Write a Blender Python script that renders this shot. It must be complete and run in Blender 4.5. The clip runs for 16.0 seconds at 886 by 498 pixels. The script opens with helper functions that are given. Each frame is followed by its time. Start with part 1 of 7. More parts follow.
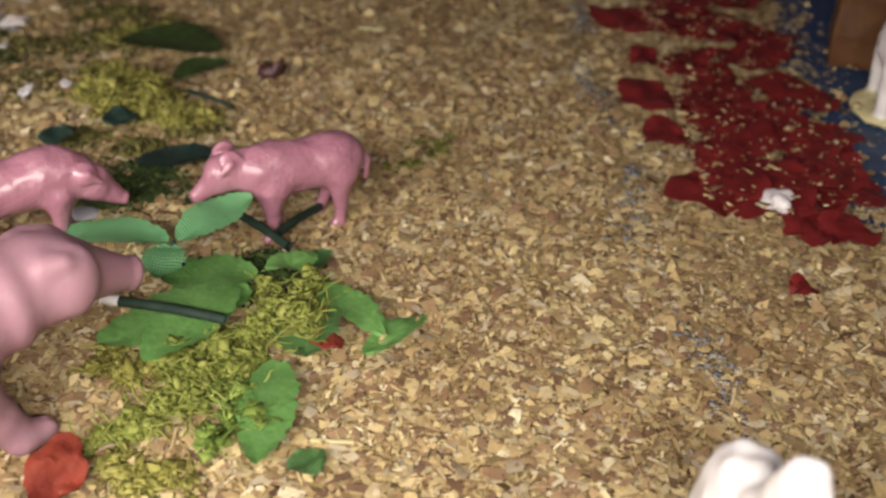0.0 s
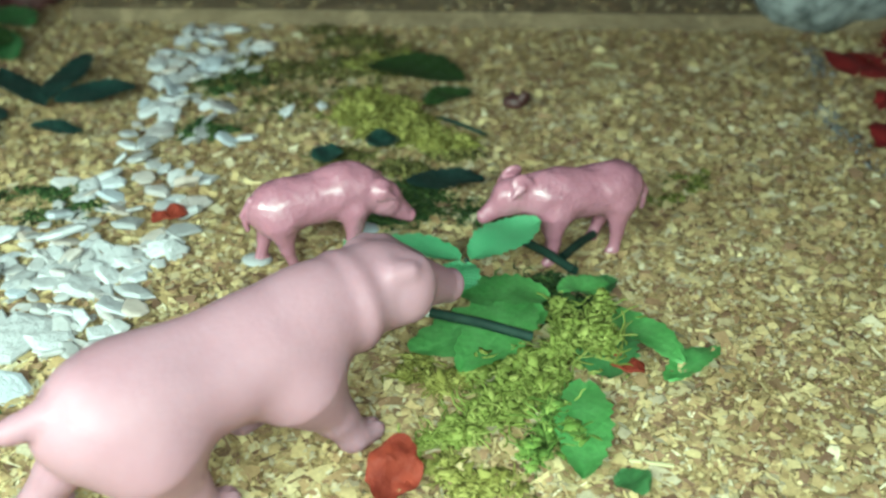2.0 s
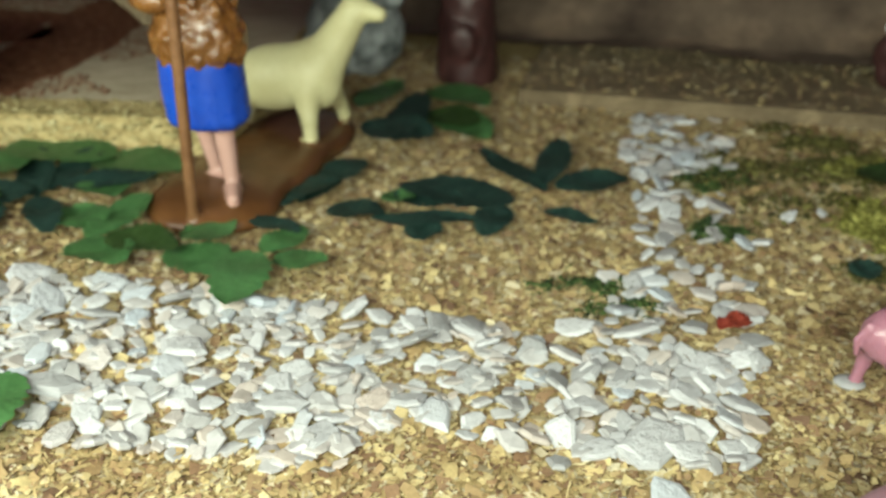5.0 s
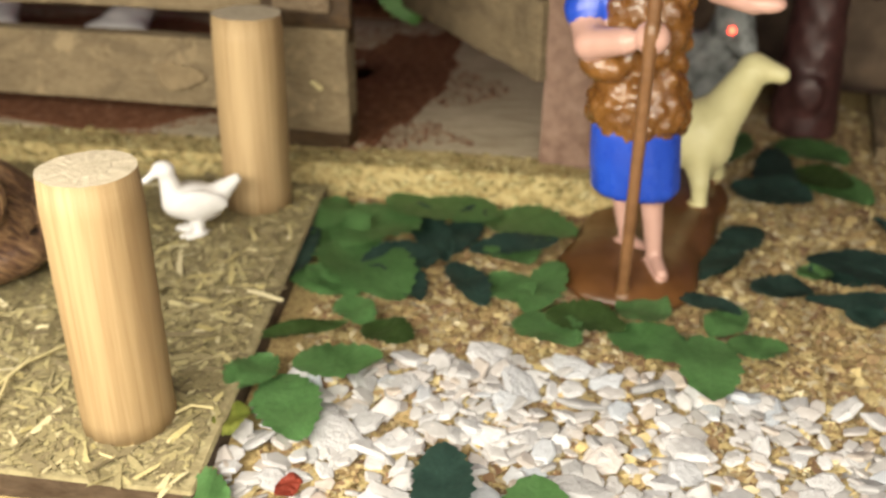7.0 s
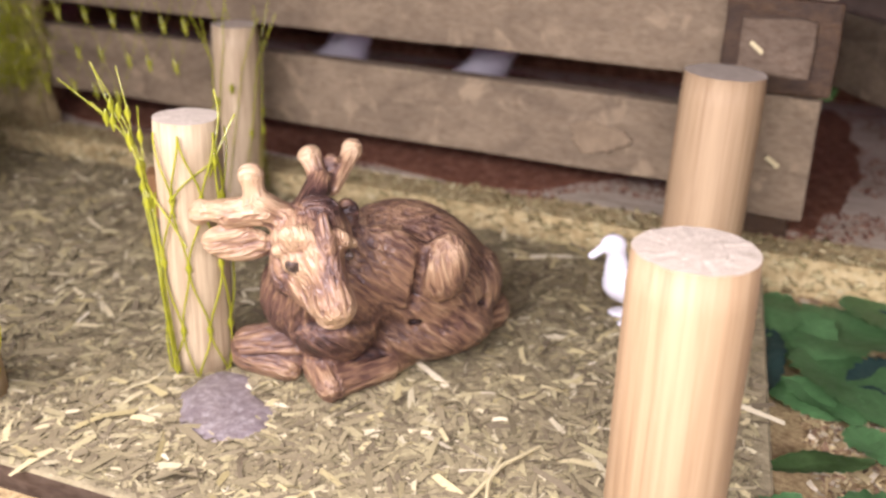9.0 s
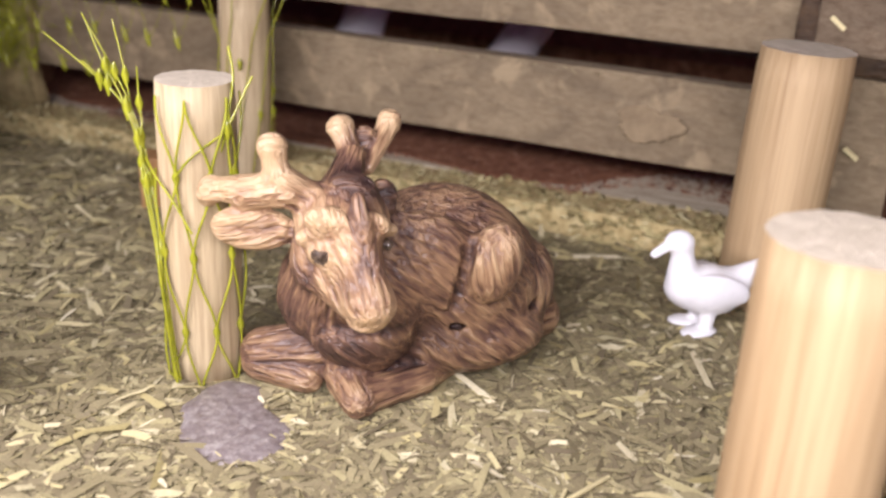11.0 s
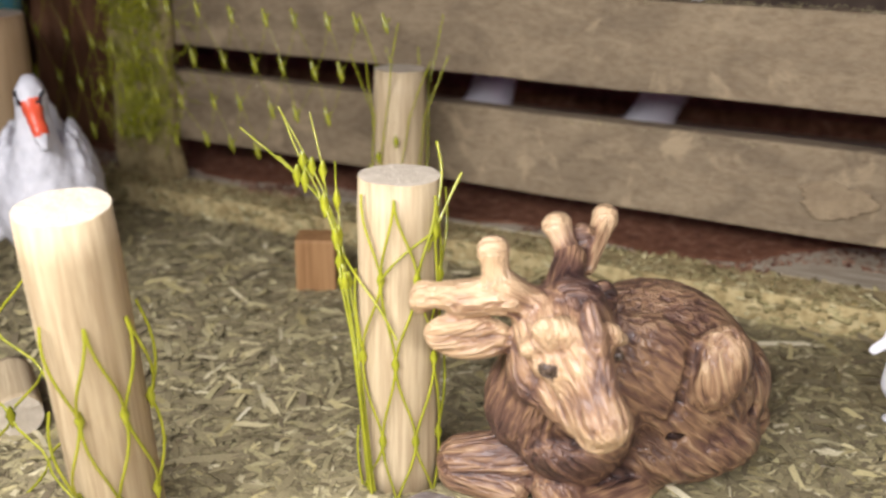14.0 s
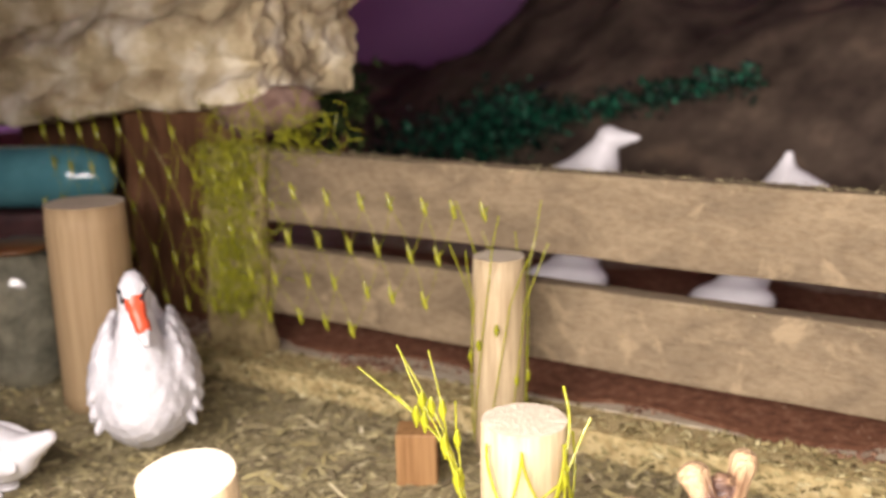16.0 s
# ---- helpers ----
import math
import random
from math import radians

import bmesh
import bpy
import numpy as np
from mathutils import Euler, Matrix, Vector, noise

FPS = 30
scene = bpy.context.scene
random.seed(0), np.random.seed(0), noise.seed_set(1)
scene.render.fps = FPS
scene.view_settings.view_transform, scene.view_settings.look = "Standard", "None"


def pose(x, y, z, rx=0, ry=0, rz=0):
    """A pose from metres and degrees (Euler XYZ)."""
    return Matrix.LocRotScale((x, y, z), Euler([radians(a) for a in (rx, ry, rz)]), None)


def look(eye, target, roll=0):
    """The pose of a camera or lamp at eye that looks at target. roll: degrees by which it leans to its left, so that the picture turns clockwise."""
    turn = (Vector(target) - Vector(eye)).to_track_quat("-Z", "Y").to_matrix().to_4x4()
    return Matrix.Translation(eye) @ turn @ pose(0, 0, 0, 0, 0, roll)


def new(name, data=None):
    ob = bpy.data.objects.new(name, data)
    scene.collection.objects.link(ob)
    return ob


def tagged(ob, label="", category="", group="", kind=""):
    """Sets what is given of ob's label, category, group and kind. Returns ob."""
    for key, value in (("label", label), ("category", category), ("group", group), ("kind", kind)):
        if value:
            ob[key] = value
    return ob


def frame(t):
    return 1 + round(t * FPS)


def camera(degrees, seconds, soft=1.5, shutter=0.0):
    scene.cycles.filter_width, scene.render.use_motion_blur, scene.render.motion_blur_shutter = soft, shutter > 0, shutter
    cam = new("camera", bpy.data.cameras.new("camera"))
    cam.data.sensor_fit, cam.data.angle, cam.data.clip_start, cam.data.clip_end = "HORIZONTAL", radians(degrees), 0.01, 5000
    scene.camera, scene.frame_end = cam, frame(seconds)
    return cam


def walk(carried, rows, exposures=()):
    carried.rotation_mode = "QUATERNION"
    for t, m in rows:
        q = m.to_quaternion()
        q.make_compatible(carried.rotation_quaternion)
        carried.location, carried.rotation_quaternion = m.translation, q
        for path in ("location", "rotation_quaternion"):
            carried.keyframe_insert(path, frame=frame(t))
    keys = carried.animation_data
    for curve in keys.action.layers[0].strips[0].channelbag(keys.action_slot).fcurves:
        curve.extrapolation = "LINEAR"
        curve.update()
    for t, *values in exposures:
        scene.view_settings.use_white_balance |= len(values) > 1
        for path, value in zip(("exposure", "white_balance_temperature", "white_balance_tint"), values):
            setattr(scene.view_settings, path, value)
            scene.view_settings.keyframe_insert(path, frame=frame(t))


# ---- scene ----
cam = camera(47.7, 16.0, soft=2.6)
PATH = [
    (0, (0.02991, -0.00809, 0.12008), (0.04556, 0.83848, -0.41197), 0.72),
    (0.5, (0.02156, -0.01037, 0.11955), (0.01067, 0.84154, -0.40402), 0.60),
    (1, (0.01295, -0.01144, 0.12010), (-0.02093, 0.84495, -0.39512), 0.69),
    (1.5, (0.00545, -0.01217, 0.11970), (-0.05501, 0.84803, -0.38665), 0.55),
    (2, (-0.00710, -0.01510, 0.11899), (-0.10558, 0.84639, -0.37913), 0.14),
    (2.5, (-0.01904, -0.01795, 0.11945), (-0.15278, 0.84211, -0.37289), 0.13),
    (3, (-0.03276, -0.01709, 0.11899), (-0.20421, 0.84103, -0.36497), 0.19),
    (3.5, (-0.05054, -0.01706, 0.11629), (-0.26192, 0.83627, -0.36030), -0.08),
    (4, (-0.06605, -0.01932, 0.11921), (-0.31289, 0.83068, -0.34616), 0.04),
    (4.2, (-0.07291, -0.02015, 0.12069), (-0.33132, 0.82837, -0.34110), 0.01),
    (6.3, (-0.15914, -0.04747, 0.14442), (-0.48806, 0.78836, -0.29512), -0.84),
    (6.5, (-0.17162, -0.04615, 0.14398), (-0.51553, 0.78165, -0.29928), -1.12),
    (7, (-0.19868, -0.04467, 0.14369), (-0.56483, 0.77065, -0.30485), -0.36),
    (7.5, (-0.21648, -0.04899, 0.14315), (-0.61315, 0.75882, -0.29286), 0.11),
    (8, (-0.23668, -0.05071, 0.13954), (-0.67758, 0.74112, -0.28309), 0.84),
    (8.5, (-0.26324, -0.04919, 0.13691), (-0.75532, 0.72250, -0.26600), 1.09),
    (9, (-0.28646, -0.04501, 0.12922), (-0.81395, 0.71062, -0.25908), 1.42),
    (11.5, (-0.31376, -0.02436, 0.11117), (-0.83314, 0.74143, -0.26806), 2.81),
    (12, (-0.31728, -0.02197, 0.10952), (-0.84044, 0.74064, -0.27090), 2.61),
    (12.5, (-0.32313, -0.02348, 0.10959), (-0.85826, 0.73054, -0.27132), 2.37),
    (13, (-0.32953, -0.02743, 0.11023), (-0.88468, 0.71421, -0.26632), 1.91),
    (13.5, (-0.33850, -0.03180, 0.11171), (-0.91447, 0.70212, -0.24831), 1.28),
    (14, (-0.34134, -0.03073, 0.11711), (-0.93039, 0.70301, -0.22146), 0.76),
    (14.5, (-0.34790, -0.02881, 0.12219), (-0.95355, 0.70042, -0.19627), 0.33),
    (15, (-0.34983, -0.02902, 0.12805), (-0.96829, 0.69981, -0.16575), -0.11),
    (15.5, (-0.35136, -0.02936, 0.13335), (-0.98571, 0.69590, -0.13423), -0.63),
    (16, (-0.35644, -0.02803, 0.13781), (-1.01347, 0.68696, -0.10114), -1.29),
]
cam.data.dof.use_dof, cam.data.dof.focus_distance, cam.data.dof.aperture_fstop = True, 0.19, 19.0
EXPOSURE = [(0.0, -0.05, 7000, 16), (0.5, -0.08, 6300, -3), (1.0, 0.17, 5350, -17), (1.5, 0.31, 5350, -24), (2.0, 0.24, 5500, -31), (2.5, -0.04, 5600, -40), (4.2, -0.21, 6000, -25), (6.3, 0.1, 7300, 6), (7.5, -0.16, 7400, 8), (8.0, -0.17, 7600, 13), (8.5, -0.1, 6500, 22), (9.0, 0.06, 5950, 31), (11.5, -0.09, 6000, 23), (12.5, -0.09, 5850, 21), (13.5, -0.09, 6200, 16), (14.5, -0.1, 5750, 17), (15.0, -0.08, 5900, 16), (15.5, 0.35, 6400, 19), (16.0, 0.52, 6700, 22)]
walk(cam, [(t, look(eye, target, roll)) for t, eye, target, roll in PATH], EXPOSURE)

# ---- light: a torch's glow along the front of the crib, a dim room ----
world = bpy.data.worlds.new("room_light")
scene.world = world
world.use_nodes = True
world.node_tree.nodes["Background"].inputs[0].default_value = (0.8, 0.75, 0.8, 1)
world.node_tree.nodes["Background"].inputs[1].default_value = 0.35


def lamp(name, eye, target, sx, sy, power, colour, spread=150):
    data = bpy.data.lights.new(name, "AREA")
    data.shape, data.size, data.size_y = "RECTANGLE", sx, sy
    data.energy, data.color, data.spread = power, colour, radians(spread)
    ob = new(name, data)
    ob.matrix_world = look(eye, target)
    return ob


lamp("front_lamp", (-0.225, -0.055, 0.146), (-0.225, 0.15, 0.03), 0.64, 0.03, 2.05, (1.0, 0.965, 0.90))

# ---- materials ----


def mat(name):
    m = bpy.data.materials.new(name)
    m.use_nodes = True
    nt = m.node_tree
    return m, nt, nt.nodes["Principled BSDF"]


def node(nt, kind, **values):
    n = nt.nodes.new(kind)
    for key, value in values.items():
        n.inputs[key].default_value = value
    return n


def ramp(nt, source, stops, smooth=True):
    r = nt.nodes.new("ShaderNodeValToRGB")
    r.color_ramp.interpolation = "LINEAR" if smooth else "CONSTANT"
    while len(r.color_ramp.elements) < len(stops):
        r.color_ramp.elements.new(0.5)
    for e, (at, c) in zip(r.color_ramp.elements, stops):
        e.position, e.color = at, (*c, 1)
    nt.links.new(source, r.inputs[0])
    return r.outputs[0]


def coords(nt, scale=(1, 1, 1), kind="Object"):
    tc = nt.nodes.new("ShaderNodeTexCoord")
    mp = nt.nodes.new("ShaderNodeMapping")
    mp.inputs["Scale"].default_value = scale
    nt.links.new(tc.outputs[kind], mp.inputs[0])
    return mp.outputs[0]


def noise_of(nt, vec, scale, detail=4.0, rough=0.6, distort=0.0):
    n = node(nt, "ShaderNodeTexNoise", Scale=scale, Detail=detail, Roughness=rough, Distortion=distort)
    nt.links.new(vec, n.inputs["Vector"])
    return n.outputs["Fac"]


def mixc(nt, fac, a, b, mode="MIX"):
    m = nt.nodes.new("ShaderNodeMix")
    m.data_type, m.blend_type = "RGBA", mode
    for socket, value in ((m.inputs[0], fac), (m.inputs[6], a), (m.inputs[7], b)):
        if isinstance(value, (int, float)):
            socket.default_value = value
        elif isinstance(value, tuple):
            socket.default_value = (*value, 1)
        else:
            nt.links.new(value, socket)
    return m.outputs[2]


def bump(nt, p, height, strength, distance):
    b = node(nt, "ShaderNodeBump", Strength=strength, Distance=distance)
    nt.links.new(height, b.inputs["Height"])
    nt.links.new(b.outputs[0], p.inputs["Normal"])


def paint(name, stops, scale, rough=0.4, fine=0.0, fine_scale=1500.0, spec=0.5, coat=0.0, sss=0.0):
    """A surface whose colour drifts between the stops, with an optional fine relief."""
    m, nt, p = mat(name)
    v = coords(nt)
    n = noise_of(nt, v, scale)
    nt.links.new(ramp(nt, n, stops), p.inputs["Base Color"])
    r = ramp(nt, noise_of(nt, v, scale * 3.1), [(0.3, (rough * 0.8,) * 3), (0.7, (min(1, rough * 1.25),) * 3)])
    nt.links.new(r, p.inputs["Roughness"])
    p.inputs["Specular IOR Level"].default_value = spec
    p.inputs["Coat Weight"].default_value = coat
    p.inputs["Coat Roughness"].default_value = 0.15
    if sss:
        p.inputs["Subsurface Weight"].default_value = sss
        p.inputs["Subsurface Radius"].default_value = (0.004, 0.002, 0.0015)
        p.inputs["Subsurface Scale"].default_value = 0.5
    if fine:
        bump(nt, p, noise_of(nt, v, fine_scale, 5.0), fine, 0.0006)
    return m


def islands(name, stops, rough=0.8, fine_scale=2500.0, spec=0.3, drift=0.0):
    """Each loose piece takes its own colour from the stops."""
    m, nt, p = mat(name)
    g = nt.nodes.new("ShaderNodeNewGeometry")
    c = ramp(nt, g.outputs["Random Per Island"], stops)
    n = noise_of(nt, coords(nt), fine_scale, 3.0)
    c = mixc(nt, 0.45, c, ramp(nt, n, [(0.3, (0.45, 0.42, 0.4)), (0.65, (1.0, 1.0, 1.0))]), "MULTIPLY")
    if drift:
        c = mixc(nt, drift, c, ramp(nt, noise_of(nt, coords(nt), 45, 4.0, 0.6), [(0.38, (0.58, 0.47, 0.38)), (0.6, (1.0, 1.0, 1.0))]), "MULTIPLY")
    nt.links.new(c, p.inputs["Base Color"])
    p.inputs["Roughness"].default_value = rough
    p.inputs["Specular IOR Level"].default_value = spec
    return m


def timber(name, stops, axis=2, grain=900.0, rough=0.65, relief=0.35, stretch=0.05, patch=None, depth=0.75):
    """Sawn wood: long grain along one axis, with broader bands and optional worn patches."""
    m, nt, p = mat(name)
    s = [1.0, 1.0, 1.0]
    s[axis] = stretch
    v = coords(nt, tuple(s))
    fine = noise_of(nt, v, grain, 6.0, 0.65, 0.3)
    broad = noise_of(nt, v, grain * 0.14, 3.0, 0.55, 0.8)
    c = ramp(nt, broad, stops)
    c = mixc(nt, depth, c, ramp(nt, fine, [(0.32, (0.5, 0.42, 0.35)), (0.6, (1.0, 1.0, 1.0))]), "MULTIPLY")
    if patch:
        w = coords(nt)
        spot = ramp(nt, noise_of(nt, w, patch[0], 5.0, 0.6, 0.4), [(patch[1], (0, 0, 0)), (patch[1] + 0.10, (1, 1, 1))])
        c = mixc(nt, spot, c, patch[2])
    nt.links.new(c, p.inputs["Base Color"])
    p.inputs["Roughness"].default_value = rough
    p.inputs["Specular IOR Level"].default_value = 0.3
    bump(nt, p, fine, relief, 0.0008)
    return m


def leafy(name, stops, rough=0.45, spec=0.4):
    """Moulded leaf: pale midrib, slanting side veins, blotches."""
    m, nt, p = mat(name)
    v = coords(nt)
    sep = nt.nodes.new("ShaderNodeSeparateXYZ")
    nt.links.new(v, sep.inputs[0])

    def calc(op, a, b=0.0, c=0.0):
        n = nt.nodes.new("ShaderNodeMath")
        n.operation = op
        for socket, value in zip(n.inputs, (a, b, c)):
            if isinstance(value, float):
                socket.default_value = value
            else:
                nt.links.new(value, socket)
        return n.outputs[0]

    side = calc("ABSOLUTE", sep.outputs[1])
    vein = calc("SINE", calc("MULTIPLY", calc("MULTIPLY_ADD", side, -0.9, sep.outputs[0]), 2300.0))
    rib = calc("LESS_THAN", side, 0.00035)
    c = ramp(nt, noise_of(nt, v, 170, 4.0), stops)
    c = mixc(nt, 0.35, c, ramp(nt, noise_of(nt, v, 900, 4.0), [(0.35, (0.55, 0.55, 0.5)), (0.65, (1, 1, 1))]), "MULTIPLY")
    c = mixc(nt, calc("MULTIPLY", rib, 0.3), c, stops[-1][1])
    nt.links.new(c, p.inputs["Base Color"])
    nt.links.new(ramp(nt, noise_of(nt, v, 400), [(0.3, (rough * 0.75,) * 3), (0.7, (min(1, rough * 1.3),) * 3)]), p.inputs["Roughness"])
    p.inputs["Specular IOR Level"].default_value = spec
    bump(nt, p, calc("MULTIPLY_ADD", vein, 0.03, noise_of(nt, v, 700, 3.0)), 0.35, 0.0006)
    return m


M = {}
M["soil"] = paint("ground_dust", [(0.28, (0.27, 0.18, 0.085)), (0.48, (0.48, 0.35, 0.165)), (0.68, (0.66, 0.52, 0.27))], 700, 0.95, 0.9, 1800, 0.1)
M["chips"] = islands("wood_chips", [(0.0, (0.21, 0.13, 0.085)), (0.13, (0.32, 0.205, 0.12)), (0.28, (0.43, 0.305, 0.16)), (0.45, (0.55, 0.42, 0.21)), (0.62, (0.66, 0.54, 0.275)), (0.80, (0.72, 0.61, 0.34)), (0.88, (0.50, 0.43, 0.30)), (1.0, (0.84, 0.76, 0.52))], 0.85, 1200, 0.2, 0.45)
M["paint_flecks"] = islands("blue_grey_flecks", [(0.0, (0.13, 0.15, 0.17)), (0.6, (0.22, 0.23, 0.24)), (1.0, (0.36, 0.34, 0.30))])
M["litter"] = paint("litter_dust", [(0.3, (0.23, 0.19, 0.11)), (0.5, (0.31, 0.265, 0.15)), (0.72, (0.43, 0.37, 0.22))], 330, 0.95, 0.9, 1100, 0.1)
M["pen_edge"] = timber("dark_board_edge", [(0.3, (0.07, 0.048, 0.032)), (0.7, (0.13, 0.092, 0.062))], 0, 700, 0.85, 0.5, 0.3)
M["straw"] = islands("straw_shreds", [(0.0, (0.185, 0.150, 0.088)), (0.3, (0.265, 0.222, 0.122)), (0.7, (0.33, 0.282, 0.15)), (0.92, (0.45, 0.395, 0.20)), (1.0, (0.62, 0.555, 0.35))], 0.75)
M["sliver"] = islands("pale_slivers", [(0.0, (0.38, 0.32, 0.14)), (0.4, (0.58, 0.50, 0.25)), (0.75, (0.64, 0.56, 0.32)), (1.0, (0.74, 0.67, 0.46))], 0.7)
M["redsand"] = paint("red_powder", [(0.3, (0.10, 0.04, 0.022)), (0.55, (0.21, 0.095, 0.052)), (0.75, (0.32, 0.18, 0.11))], 260, 0.95, 0.9, 1500, 0.1)
M["pale_dowel"] = timber("pale_dowel_wood", [(0.3, (0.42, 0.325, 0.19)), (0.6, (0.52, 0.42, 0.26)), (0.8, (0.58, 0.485, 0.33))], 2, 700, 0.6, 0.2)
M["oak_dowel"] = timber("ribbed_dowel_wood", [(0.25, (0.28, 0.185, 0.093)), (0.5, (0.385, 0.272, 0.147)), (0.8, (0.47, 0.345, 0.198))], 2, 560, 0.65, 0.35, 0.025, None, 0.55)
M["cut_end"] = paint("sawn_end_grain", [(0.3, (0.47, 0.405, 0.30)), (0.7, (0.60, 0.525, 0.41))], 500, 0.85, 0.4, 1400, 0.2)
M["slat"] = timber("weathered_slat_wood", [(0.3, (0.160, 0.122, 0.076)), (0.55, (0.225, 0.173, 0.106)), (0.8, (0.29, 0.228, 0.142))], 0, 700, 0.9, 0.7, 0.45, (75, 0.575, (0.30, 0.23, 0.138)), 0.5)
M["stain_shade"] = paint("dried_glue_and_dust", [(0.3, (0.165, 0.12, 0.072)), (0.7, (0.27, 0.205, 0.122))], 160, 0.85, 0.8, 900, 0.2)
M["strawed"] = paint("straw_covered_wood", [(0.3, (0.16, 0.115, 0.052)), (0.5, (0.27, 0.21, 0.10)), (0.7, (0.38, 0.305, 0.15))], 200, 0.9, 0.9, 900, 0.2)
M["bare"] = timber("bare_brown_wood", [(0.3, (0.105, 0.076, 0.048)), (0.7, (0.175, 0.130, 0.084))], 0, 700, 0.85, 0.6, 0.5)
M["dark_block"] = timber("dark_glittery_block", [(0.3, (0.03, 0.017, 0.008)), (0.7, (0.10, 0.058, 0.026))], 0, 900, 0.5, 0.8, 0.6)
M["sill"] = paint("strawy_pressed_board", [(0.3, (0.26, 0.19, 0.08)), (0.5, (0.46, 0.36, 0.17)), (0.7, (0.60, 0.50, 0.27))], 240, 0.9, 0.9, 1300, 0.2)
M["grey_board"] = timber("grey_floor_board", [(0.3, (0.43, 0.37, 0.26)), (0.7, (0.57, 0.50, 0.37))], 0, 500, 0.85, 0.3, 0.15)
M["bark"] = paint("barky_pinkish_wood", [(0.3, (0.17, 0.10, 0.075)), (0.7, (0.33, 0.22, 0.17))], 160, 0.85, 0.9, 700, 0.2)
M["pink"] = paint("glossy_pink_plastic", [(0.3, (0.33, 0.145, 0.20)), (0.7, (0.39, 0.18, 0.24))], 120, 0.22, 1.0, 420, 0.5, 0.5, 0.1)
M["rosy"] = paint("pale_pink_rubber", [(0.3, (0.335, 0.182, 0.225)), (0.7, (0.39, 0.226, 0.276))], 60, 0.5, 0.15, 900, 0.35, 0.0, 0.15)
M["skin"] = paint("painted_skin", [(0.3, (0.50, 0.295, 0.245)), (0.7, (0.57, 0.35, 0.30))], 120, 0.35, 0.1)
M["blue"] = paint("blue_enamel", [(0.3, (0.01, 0.05, 0.42)), (0.7, (0.02, 0.09, 0.58))], 90, 0.3, 0.08, 700)
M["fleece"] = paint("brown_fleece_enamel", [(0.3, (0.12, 0.045, 0.01)), (0.7, (0.25, 0.11, 0.03))], 200, 0.25, 1.0, 420, 0.6, 0.4)
M["base"] = paint("brown_enamel_base", [(0.3, (0.07, 0.028, 0.009)), (0.7, (0.15, 0.064, 0.021))], 60, 0.38, 0.2, 300, 0.5, 0.1)
M["staff"] = paint("brown_painted_staff", [(0.3, (0.13, 0.06, 0.025)), (0.7, (0.22, 0.11, 0.05))], 200, 0.35, 0.2, 600)
M["cream"] = paint("cream_plastic", [(0.3, (0.62, 0.57, 0.30)), (0.7, (0.70, 0.66, 0.38))], 130, 0.45, 0.4, 500)
M["white"] = paint("white_plastic", [(0.3, (0.72, 0.71, 0.72)), (0.7, (0.82, 0.81, 0.82))], 160, 0.4, 0.2, 700)
M["feather"] = paint("white_feathered_plaster", [(0.3, (0.60, 0.60, 0.62)), (0.7, (0.78, 0.77, 0.79))], 220, 0.6, 0.8, 480)
M["orange"] = paint("orange_red_beak", [(0.3, (0.70, 0.08, 0.03)), (0.7, (0.82, 0.12, 0.05))], 200, 0.35)
M["black"] = paint("black_enamel", [(0.3, (0.012, 0.012, 0.014)), (0.7, (0.03, 0.03, 0.032))], 200, 0.3)
M["stem"] = paint("dark_green_wire", [(0.3, (0.012, 0.026, 0.02)), (0.7, (0.025, 0.05, 0.036))], 200, 0.65, spec=0.2)
M["leaf_green"] = leafy("green_plastic_leaf", [(0.3, (0.112, 0.262, 0.088)), (0.7, (0.168, 0.36, 0.135))], 0.4, 0.45)
M["leaf_bright"] = leafy("bright_green_leaf", [(0.3, (0.19, 0.45, 0.12)), (0.7, (0.27, 0.57, 0.19))], 0.45, 0.4)
M["leaf_mid"] = leafy("olive_green_leaf", [(0.3, (0.05, 0.10, 0.025)), (0.7, (0.09, 0.16, 0.05))], 0.55, 0.35)
M["leaf_dark"] = leafy("dark_teal_leaf", [(0.3, (0.030, 0.068, 0.057)), (0.7, (0.052, 0.112, 0.090))], 0.45, 0.4)
M["leaf_yellow"] = leafy("yellow_green_leaf", [(0.3, (0.18, 0.24, 0.04)), (0.7, (0.32, 0.34, 0.08))], 0.55, 0.35)
M["moss_y"] = islands("yellow_moss", [(0.0, (0.10, 0.095, 0.018)), (0.5, (0.235, 0.225, 0.048)), (1.0, (0.42, 0.41, 0.12))], 0.85)
M["moss_g"] = islands("olive_moss", [(0.0, (0.06, 0.07, 0.015)), (0.5, (0.16, 0.175, 0.036)), (1.0, (0.32, 0.32, 0.085))], 0.85)
M["moss_f"] = islands("fresh_yellow_green_moss", [(0.0, (0.14, 0.165, 0.030)), (0.5, (0.22, 0.265, 0.052)), (1.0, (0.34, 0.37, 0.10))], 0.7)
M["moss_m"] = islands("green_moss", [(0.0, (0.07, 0.12, 0.02)), (0.5, (0.16, 0.25, 0.045)), (1.0, (0.30, 0.38, 0.09))], 0.8)
M["moss_o"] = islands("brown_olive_moss", [(0.0, (0.035, 0.036, 0.012)), (0.5, (0.10, 0.095, 0.026)), (1.0, (0.22, 0.20, 0.06))], 0.85)
M["moss_d"] = islands("dark_moss", [(0.0, (0.015, 0.03, 0.01)), (0.5, (0.04, 0.075, 0.02)), (1.0, (0.09, 0.13, 0.035))], 0.85)
M["petal"] = paint("red_petal_paper", [(0.3, (0.105, 0.009, 0.010)), (0.7, (0.22, 0.019, 0.018))], 110, 0.6, 0.4, 800, 0.3)
